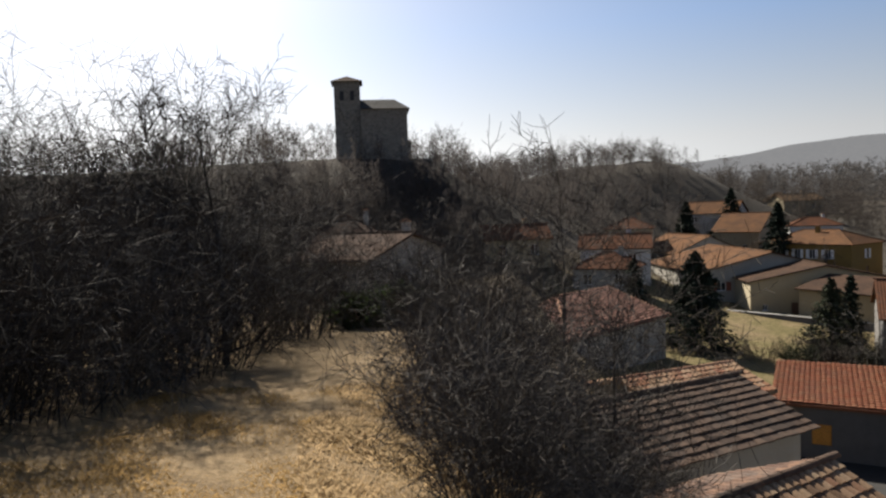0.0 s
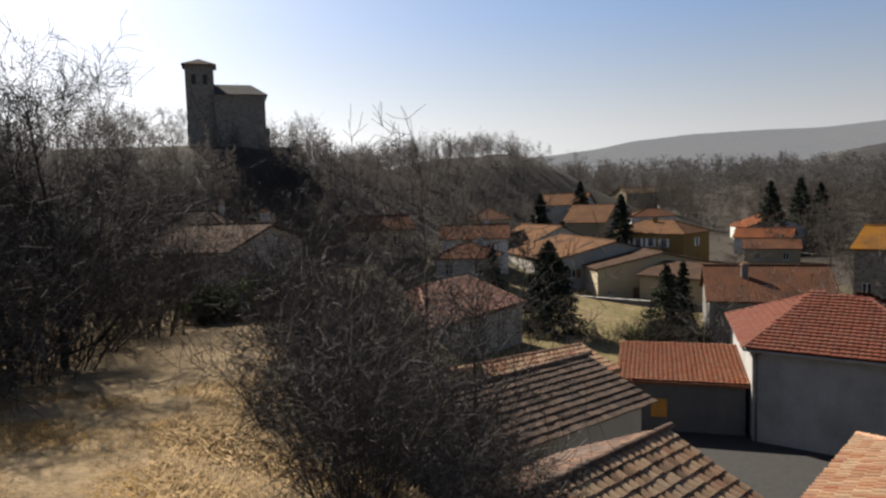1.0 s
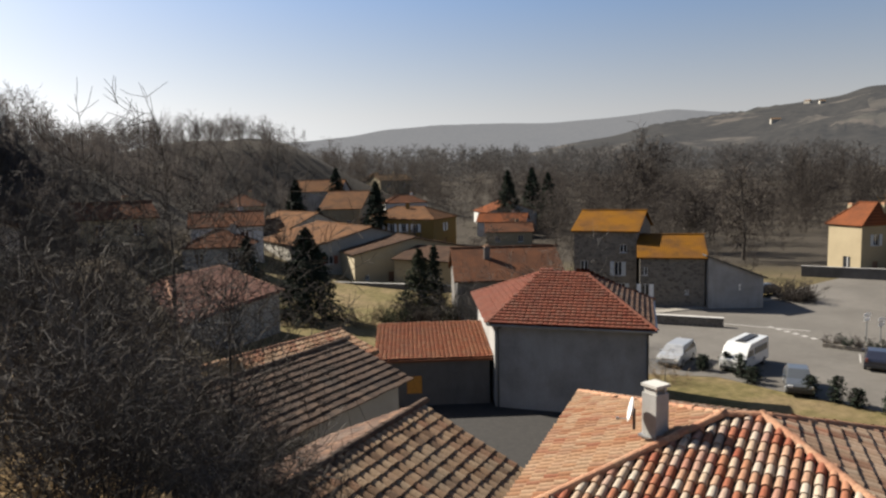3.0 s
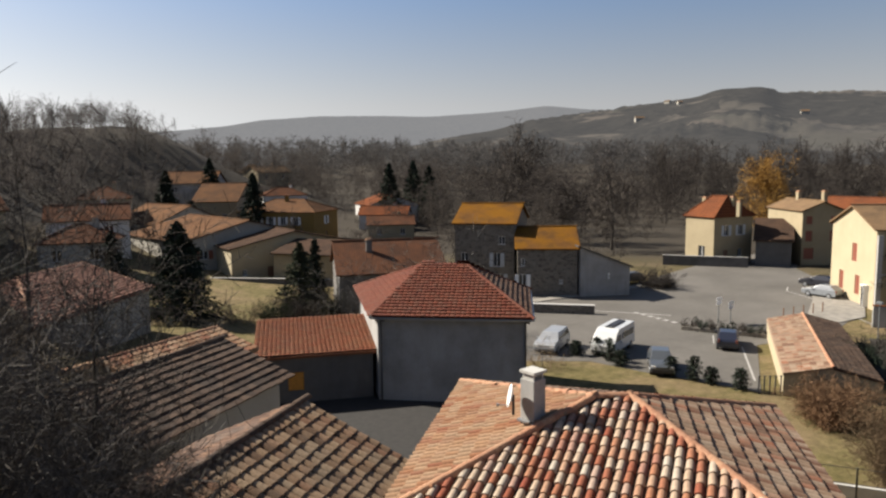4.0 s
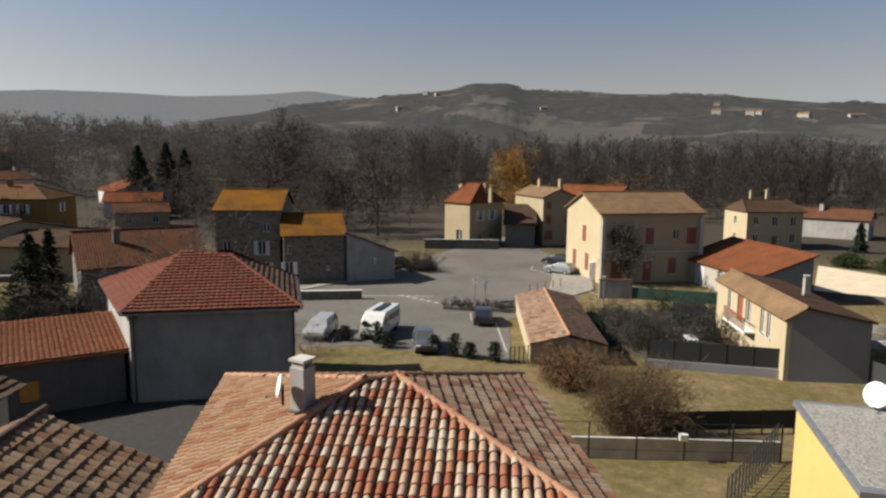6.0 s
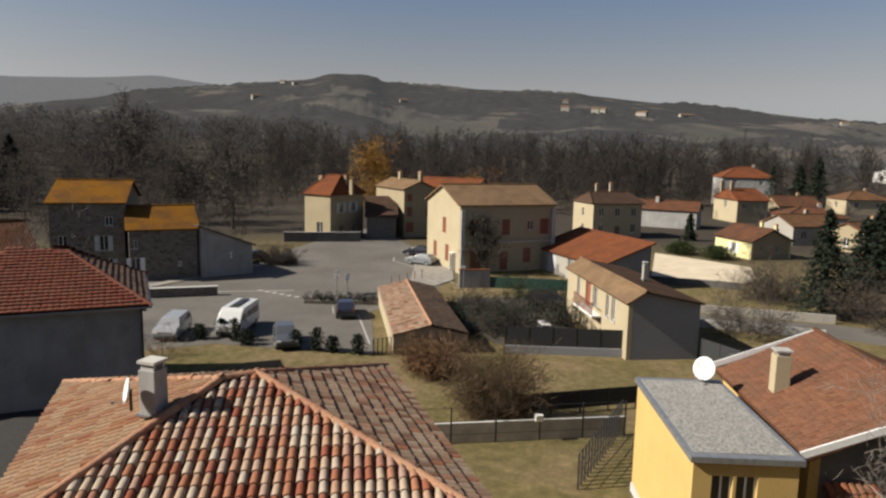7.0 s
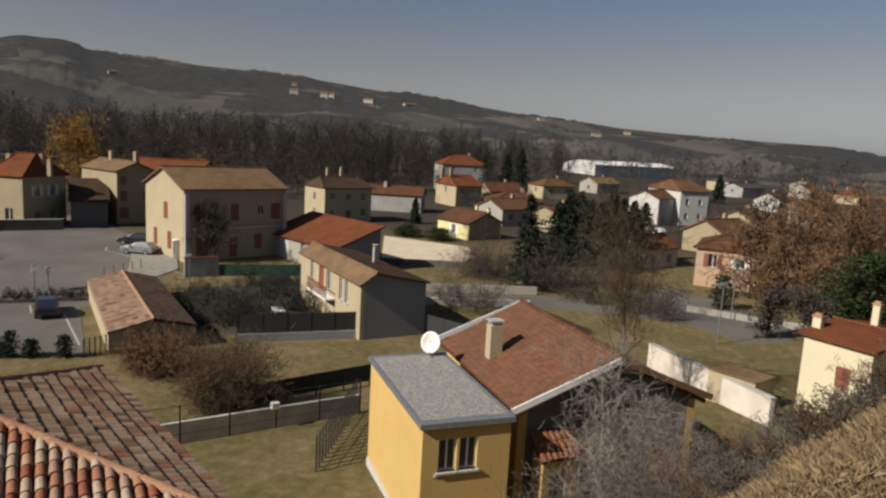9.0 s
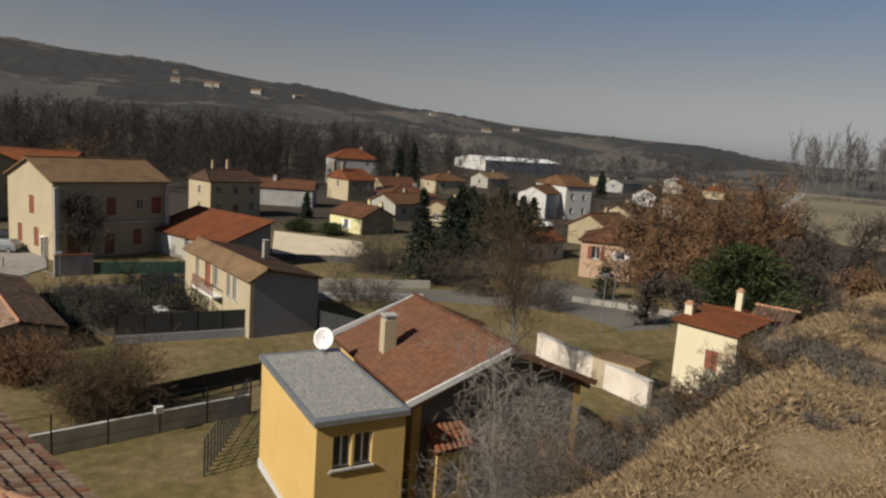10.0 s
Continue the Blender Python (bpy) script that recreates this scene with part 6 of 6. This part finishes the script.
bare_tree("willow", "golden weeping willow, leafless but bright", *polar(66.6, 148), 19.5, 104, mats=(BARK_DARK, TWIG_GOLD), thin=0.035, kids=(36, 16, 10), spread=0.72, lift=-0.08)
bare_tree("small_willow", "small golden-orange leafless tree", *polar(74.8, 160), 11, 105, mats=(BARK_DARK, TWIG_GOLD), thin=0.03, kids=(18, 9, 6))
bare_tree("russet_tree", "russet leafless tree in the river wood", *polar(77, 165), 12.5, 106, mats=(BARK_DARK, TWIG_RED), thin=0.03, kids=(18, 9, 6))
bare_tree("plane_tree", "dark pollarded plane tree before the town building", 80.0, 19.6, 8.8, 107, mats=(BARK_DARK, BARK_DARK), thin=0.03, kids=(24, 12, 8), spread=0.72, r=0.22)
for k, (a, r, h) in enumerate([(37, 185, 19), (39, 192, 20), (40.3, 188, 19), (26, 150, 16.5), (22.8, 178, 17), (19.5, 160, 13), (21.3, 140, 9), (99.8, 245, 15), (101, 240, 18), (116.5, 255, 12)]):
    x, y = polar(a, r)
    evergreen("fir", "dark fir standing above the roofs", x, y, h * 0.86, h * 0.52, 60 + k, 3400, 0.36, group="far firs")
evergreen("cypress", "dark green conical cypress beside the lawn", 24.2, 66, 9.8, 8.4, 51, 13000, 0.2)
evergreen("cypress", "smaller dark conifer behind the cypress", 21, 76, 8, 5, 52, 4000, 0.18)
evergreen("garden_fir", "tall dull green fir by the beige shed", 35, 62, 7.8, 5.5, 53, 6000, 0.16, LEAF_DULL)
evergreen("garden_fir", "dark fir in front of the beige shed", 37.4, 63, 8.0, 3.2, 54, 4000, 0.16)
evergreen("tall_fir", "tall dark fir beside the lane", *polar(102, 74), 10.6, 5.4, 55, 8000, 0.16)
for k in range(9):
    x, y = polar(104.4 + k * 0.85, 92 + (k % 3) * 5)
    evergreen("hedge_fir", "dense dark green conifer in a tall row", x, y, 8.6 + (k * 7 % 4) * 0.5, 6.6, 70 + k, 5000, 0.2, group="conifer row")
for k, (a, r, h) in enumerate([(92.4, 128, 5), (98, 205, 13), (126, 125, 9), (121, 180, 8), (119, 95, 7)]):
    evergreen("shrub_fir", "dark evergreen between the gardens", *polar(a, r), h, h * 0.5, 90 + k, 2000, 0.22)
evergreen("holm_oak", "broad rounded dark green evergreen tree", *polar(128, 66), 8.2, 9.5, 56, 12000, 0.2, LEAF_OAK, "round", "tree")
evergreen("round_tree", "clipped round evergreen on a stem", *polar(117.6, 74), 3.6, 2.6, 57, 1800, 0.12, LEAF_DARK, "round", "tree")
evergreen("laurel", "glossy green laurel at the end of the path", -3.1, 23.5, 1.2, 2.6, 58, 3500, 0.1, LEAF_GREEN, "round", "shrub")
evergreen("laurel", "dull green shrub at the end of the path", -1.7, 24.5, 1.5, 2.4, 59, 3000, 0.1, LEAF_GREEN, "round", "shrub")
evergreen("hedge_green", "clipped green garden hedge behind the sandy court", 109.8, -3.5, 1.9, 5.0, 81, 3000, 0.14, LEAF_GREEN, "round", "hedge")
evergreen("hedge_green", "clipped green garden hedge behind the sandy court", 107.0, -8.5, 1.9, 5.0, 82, 3000, 0.14, LEAF_GREEN, "round", "hedge")
for k, (x, y) in enumerate([(43.6, 33.4), (44.8, 32.2), (44.2, 30.6), (43.6, 29.2), (43.9, 25.2), (44.2, 23.6), (44.4, 22.4), (44.6, 20.4)]):
    evergreen("clipped_shrub", "dark clipped evergreen shrub along the parking", x, y, 1.3 + 0.3 * (k % 3), 1.0, 110 + k, 700, 0.09, LEAF_DARK, "round", "shrub", "parking shrubs")
for k, (a, r, h, m) in enumerate([(119.5, 82, 11, TWIG_RED), (122, 78, 12, TWIG_RED), (124.5, 84, 15, TWIG_RED), (126.5, 80, 14.6, TWIG_RED), (129, 88, 13, TWIG_RED), (131, 80, 10, TWIG_BROWN), (133, 90, 9, TWIG_BROWN), (135.5, 70, 8, TWIG_RED), (121, 64, 6, TWIG_BROWN), (124, 62, 6, TWIG_BROWN), (120.6, 86, 13, TWIG_BROWN), (123.2, 90, 14, TWIG_RED), (125.5, 76, 13, TWIG_RED), (127.6, 86, 15, TWIG_RED), (128.4, 96, 15, TWIG_BROWN), (130.4, 92, 12, TWIG_RED), (132.4, 100, 12, TWIG_BROWN), (134.5, 104, 13, TWIG_BROWN)]):
    bare_tree("russet_tree", "russet-leaved tree in a loose grove", *polar(a, r), h, 120 + k, mats=(BARK_DARK, m), thin=0.04, kids=(24, 9, 7), first=0.1)
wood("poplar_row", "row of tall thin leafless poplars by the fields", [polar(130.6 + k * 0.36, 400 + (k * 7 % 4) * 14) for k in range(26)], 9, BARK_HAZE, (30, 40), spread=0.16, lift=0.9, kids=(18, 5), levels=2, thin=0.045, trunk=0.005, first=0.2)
for k, (a, r) in enumerate([(98, 78), (99.5, 80), (104, 74), (105.5, 78), (107, 70), (109, 80), (97, 62), (112.5, 66)]):
    bush("garden_bush", "leafless brown bush in the gardens", *polar(a, r), 4.2, 4.6, 140 + k, 34, TWIG_BROWN, 0.014)
bush("round_bush", "large rounded leafless grey-brown bush on the lawn", 36.0, 8.2, 3.8, 3.0, 151, 150, TWIG_FINE, 0.011)
bush("russet_bush", "wide russet leafless bush by the garage", 42.4, 13.8, 2.4, 3.0, 152, 110, TWIG_RED, 0.013)
bush("russet_bush", "wide russet leafless bush by the garage", 44.5, 14.8, 2.2, 3.6, 153, 60, TWIG_RED, 0.009)
bush("lawn_shrub", "small leafless shrub on the sunny lawn", 39.2, 33.0, 1.9, 2.4, 154, 14, TWIG_PALE, 0.008)
bush("lawn_shrub", "small leafless shrub on the sunny lawn", 28.6, 62, 2.6, 2.6, 155, 16, TWIG_PALE, 0.012)
bush("tree_stool", "leafless saplings above the brown roof", 35.5, 49.5, 8, 6, 156, 22, BARK_GREY, 0.012)
bush("tree_stool", "leafless saplings above the brown roof", 40.5, 46.5, 8.5, 5, 157, 22, BARK_GREY, 0.012)
for k, (x, y) in enumerate([(55, 13), (57.5, 11.5), (54, 10.5), (60, 14.5), (57, 16.5), (62, 17)]):
    bush("garden_bush", "dark tangled bush in the small garden", x, y, 2.2, 3.2, 160 + k, 26, [TWIG_BROWN, LEAF_DARK, WOOD_DULL][k % 3], 0.012)
bare_tree("bare_tree", "grey leafless wide-branched tree beside the yellow house", 21.9, -8.1, 9.0, 32, r=0.17, mats=(BARK_PALE, BARK_PALE), kids=(22, 10, 7), spread=0.64, thin=0.0085, first=0.04)
bare_tree("bare_tree", "small grey leafless tree on the slope", 19.6, -8.8, 5.4, 33, mats=(BARK_GREY, BARK_PALE), kids=(18, 9, 7), spread=0.6, thin=0.007, first=0.06)
bare_tree("young_tree", "young tree with a fine golden-brown leafless crown", *polar(110.9, 41), 13.2, 35, r=0.14, mats=(BARK_GREY, TWIG_FINE), kids=(34, 13, 8), spread=0.42, lift=0.35, thin=0.011, first=0.2)
bare_tree("fruit_tree", "small leafless fruit tree before the yellow wall", 19.6, -0.4, 3.2, 34, mats=(BARK_GREY, TWIG_PALE), kids=(12, 6, 4), spread=0.7)

for k, (x, y, h, w) in enumerate([(34.2, 59.5, 3.2, 4.2), (37.0, 59.0, 3.0, 4.0), (39.6, 58.6, 2.8, 3.6), (31.8, 60.8, 2.2, 3.0)]):
    bush("garden_bush", "dense dull brown bush by the lawn", x, y, h, w, 380 + k, 60, LEAF_DULL if k % 2 else TWIG_BROWN, 0.014)
bush("shed_bush", "grey leafless shrub beside the open shed", 76.59, 45.95, 2.4, 3.6, 390, 60, WOOD_DULL, 0.02)
for k in range(7):
    bush("bed_shrub", "low dark shrub in the stone planting bed", 58.2 + 0.36 * k, 31.6 - 1.03 * k, 0.9, 1.1, 391 + k, 20, LEAF_DARK if k % 2 else TWIG_BROWN, 0.014, (6, 4), z=0.3)

# the brow of the bank: thicket, hedge and trees in it
for k, (x, y, h, w, n) in enumerate([(0.9, 6.9, 2.0, 1.9, 60), (1.2, 8.8, 2.7, 2.2, 60), (0.7, 10.6, 2.9, 2.2, 60), (1.6, 11.8, 2.3, 2.2, 34), (0.8, 13.2, 3.2, 2.6, 60), (2.0, 15.0, 2.4, 2.4, 26), (1.2, 16.8, 3.0, 2.6, 40), (0.75, 5.7, 1.2, 1.2, 40), (2.9, 10.4, 1.8, 1.8, 16), (3.6, 13.2, 2.2, 2.0, 14), (3.2, 18.5, 2.4, 2.4, 20), (0.6, 19.5, 3.6, 2.8, 45), (0.1, 8.8, 1.1, 1.1, 30)]):
    bush("thicket", "dense grey leafless thicket on the brow of the bank", x - 0.3 - 0.02 * y, y, h, w * 0.72, 200 + k, n, BARK_DARK if k % 3 else BARK_GREY, 0.0032, (8, 6))
for k, (x, y, h) in enumerate([(1.2, 6.9, 1.4), (1.6, 8.9, 1.8), (1.9, 10.8, 1.9), (2.3, 12.8, 1.9), (1.9, 8.0, 1.4), (2.35, 9.6, 1.6), (2.9, 11.4, 1.6), (2.8, 9.0, 1.4), (3.4, 10.6, 1.5), (3.1, 13.4, 2.2)]):
    bush("thicket", "dark leafless scrub on the steep bank above the roofs", x, y, h, 1.7, 440 + k, 34, BARK_DARK if k % 3 == 1 else BARK_GREY, 0.0042, (8, 6))
for k, (x, y, h, w) in enumerate([(-2.6, 28, 3.4, 4), (-0.6, 29, 3.6, 4), (1.2, 27, 3.2, 4), (3.4, 30, 2.6, 4.0), (-0.2, 24.5, 2.6, 3), (-5.2, 29, 4.6, 4.5)]):
    bush("end_bush", "dark leafless bush closing the end of the path", x, y, h * 0.72, w, 220 + k, 36, TWIG_BROWN if k % 2 else BARK_GREY, 0.008, (8, 6))
bare_tree("thicket_tree", "slender leafless tree rising from the thicket", 2.3, 14.6, 8.0, 241, r=0.07, mats=(BARK_DARK, BARK_DARK), kids=(18, 9, 7), thin=0.006, first=0.15)
bare_tree("thicket_tree", "slender leafless tree rising from the thicket", 2.9, 12.4, 7.0, 242, r=0.06, mats=(BARK_DARK, BARK_DARK), kids=(18, 9, 7), thin=0.006, first=0.15)
for k, (x, y, h, w, n) in enumerate([(-6.6, 5.4, 3.6, 3.6, 110), (-6.0, 7.6, 3.4, 3.6, 110), (-5.4, 9.6, 3.2, 3.4, 110), (-5.0, 11.8, 3.2, 3.4, 100), (-4.4, 14.0, 3.4, 3.4, 100), (-4.6, 16.5, 3.6, 3.4, 90), (-8.6, 8.0, 4.2, 4, 90), (-8.0, 11.0, 4.4, 4, 90), (-7.4, 14.5, 4.6, 4, 80), (-6.8, 18.5, 5, 4, 70), (-11, 12, 5, 4.4, 60), (-9.4, 17, 5.2, 4.4, 60), (-4.2, 19.5, 4, 3.2, 60), (-3.4, 20.5, 4.4, 3.0, 70), (-3.6, 23.5, 5, 3.4, 70), (-9.5, 6.5, 5, 4, 70), (-13, 15, 6, 5, 60)]):
    bush("hedge", "tall dense dark leafless hedge beside the path", x - 1.1, y + 0.3, h * 1.08, w, 260 + k, int(n * 0.66), BARK_DARK if k % 3 else BARK_GREY, 0.0055, (8, 6))
bare_tree("hedge_tree", "tall leafless tree in the hedge", -4.9, 15.0, 8.6, 281, r=0.085, mats=(BARK_DARK, BARK_DARK), kids=(26, 12, 8), thin=0.0065, first=0.1)
bare_tree("hedge_tree", "leafless tree with clinging leaves in the hedge", -6.4, 16.4, 6.2, 282, r=0.07, mats=(BARK_DARK, BARK_DARK), kids=(22, 12, 9), thin=0.014, first=0.15)
bare_tree("hedge_tree", "leafless tree with drooping twigs at the hedge's end", -7.0, 10.4, 7.4, 283, r=0.06, mats=(BARK_DARK, BARK_DARK), kids=(24, 11, 8), thin=0.004, spread=0.75, lift=0.1)
bare_tree("hedge_tree", "leafless tree in the hedge", -11, 16.5, 8, 284, r=0.07, mats=(BARK_DARK, BARK_DARK), kids=(18, 10, 7), thin=0.005)
# low scrub on the slope to the south
for k, (x, y, h, w) in enumerate([(5.6, -3.0, 0.5, 1.1), (6.4, -3.9, 0.5, 1.1), (7.4, -4.8, 0.5, 1.2), (8.6, -5.8, 0.5, 1.2), (9.6, -7.6, 0.5, 1.1), (5.0, -4.9, 0.25, 0.7), (7.6, -8.4, 0.35, 0.9), (9.6, -4.2, 1.1, 2.2), (11.2, -5.6, 0.9, 2.2), (7.2, -2.6, 1.3, 1.9), (12.4, -7.2, 0.6, 1.8), (8.2, -1.4, 1.3, 2.0), (9.0, -9.2, 0.4, 0.9)]):
    bush("scrub", "low brown leafless scrub on the grassy slope", x, y, h, w, 300 + k, 40, TWIG_RED if k in (2, 4, 8) else BARK_GREY if k % 2 else TWIG_BROWN, 0.003, (7, 5))
for k in range(15):
    x, y = polar(118 + k * 1.3, 7.4 + 0.1 * k + (k * 29 % 7) * 0.2)
    bush("scrub", "knee-high brown leafless scrub on the brow of the slope", x, y, 0.26 + 0.05 * (k * 5 % 4), 0.9, 420 + k, 40, [TWIG_BROWN, TWIG_FINE, BARK_GREY][k % 3], 0.0045, (7, 5))
for k, (x, y, h, w) in enumerate([(13.5, -6.0, 1.6, 2.6), (16.0, -6.8, 1.7, 2.8), (17.6, -9.6, 0.9, 2.2), (14.6, -9.4, 0.6, 1.8)]):
    bush("tangle", "grey leafless tangle below the yellow house", x, y, h, w, 330 + k, 26, BARK_GREY, 0.005, (8, 6))
for k in range(16):
    a, r = 76.5 + (k * 37 % 16) * 0.75, 55 + (k * 53 % 17)
    bush("garden_bush", "dark bush in the shaded garden", *polar(a, r), 1.6 + 0.25 * (k % 4), 2.8, 350 + k, 18, [LEAF_DARK, TWIG_BROWN, WOOD_DULL, LEAF_DULL][k % 4], 0.02, (7, 5))
# farmhouses on the far hillside: bearing, elevation, length
for k, (a, up, long) in enumerate([(59.3, 4.9, 11), (60.3, 4.88, 9), (57.4, 3.65, 14), (69, 3.75, 11), (82.3, 3.97, 9), (82.2, 3.3, 12), (84.5, 3.25, 11), (85.3, 3.3, 9), (88.1, 3.1, 16), (91.4, 2.85, 20), (102.3, 2.45, 12), (106.9, 1.3, 14), (109.2, 1.6, 12)]):
    i = int(np.argmin(np.abs(HILL[0] - a)))
    rise_ = np.degrees(np.arctan2(HILL[4][:, i] - EYE, np.hypot(HILL[2][:, i], HILL[3][:, i])))
    j = int(np.argmin(np.abs(rise_ - up)))
    x, y, z = (float(HILL[q][j, i]) for q in (2, 3, 4))
    house("farmhouse", "small pale farmhouse on the far hillside", x, y, 90 - a + k * 53 % 60 - 120, long, 8, z, 4, 6, PALE_RENDER, ROOF_TAN, "gable", group="farmhouses", base=-6)


# ---- grass ----
def blades(name, label, n, region, seed, h, mat, keep, clump=0.5, wide=1.0):
    rr = np.random.default_rng(seed)
    x0, x1, y0, y1 = region
    x, y = rr.uniform(x0, x1, n), rr.uniform(y0, y1, n)
    patch = np.sin(x * 1.7 + 2 * np.sin(y * 0.8)) * np.sin(y * 1.5 + np.sin(x)) + 0.5 * np.sin(x * 4 + y * 3)
    ok = keep(x, y) & (rr.uniform(-1.2, 0.6, n) < patch * clump + 0.3)
    x, y, patch = x[ok], y[ok], patch[ok]
    z = ground(x, y) + (np.sin(x * 1.3 + np.sin(y * 0.9)) * np.sin(y * 1.1 + 1.0) * 0.06 + np.sin(x * 3.1 + y) * np.sin(y * 2.7 - x) * 0.03) * np.exp(-np.hypot(x, y) / 25) - 0.02
    m = len(x)
    a = rr.uniform(0, 6.28, m)
    hh = rr.uniform(0.35, 1.0, m) * h * (0.75 + 0.35 * patch)
    lean = rr.uniform(0.1, 1.1, m) * hh
    b = rr.uniform(0, 6.28, m)
    w = rr.uniform(0.0012, 0.0032, m) * wide
    p = np.stack([x, y, z], 1)
    s = np.stack([np.cos(a) * w, np.sin(a) * w, 0 * w], 1)
    mid = p + np.stack([np.cos(b) * lean * 0.35, np.sin(b) * lean * 0.35, hh * 0.6], 1)
    tip = p + np.stack([np.cos(b) * lean, np.sin(b) * lean, hh * 0.85], 1)
    v = np.stack([p - s, p + s, mid + s * 0.7, tip], 1).reshape(-1, 3)
    return tagged(tri_mesh(name, v, quads_of(v), mat), label, "grass", kind="stuff")


on_top = lambda x, y: bank(x, y) < 0.8
blades("dry_grass", "short straw-coloured dry grass on the brow", 110000, (-5, 1.6, 2.6, 12), 401, 0.075, STRAW, on_top, wide=1.3)
blades("tall_grass", "tufts of taller pale dry grass at the edge", 46000, (-1.8, 1.8, 3, 12), 402, 0.14, STRAW_DULL, lambda x, y: (bank(x, y) > -1.6) & (bank(x, y) < 1.6), wide=1.4)
blades("slope_grass", "rough dull straw grass on the southern slope", 240000, (2.0, 11.0, -11.5, 0.5), 403, 0.13, STRAW_DULL, lambda x, y: (bank(x, y) < 3.0) & (bank(x, y) > -5), 0.8, 1.9)
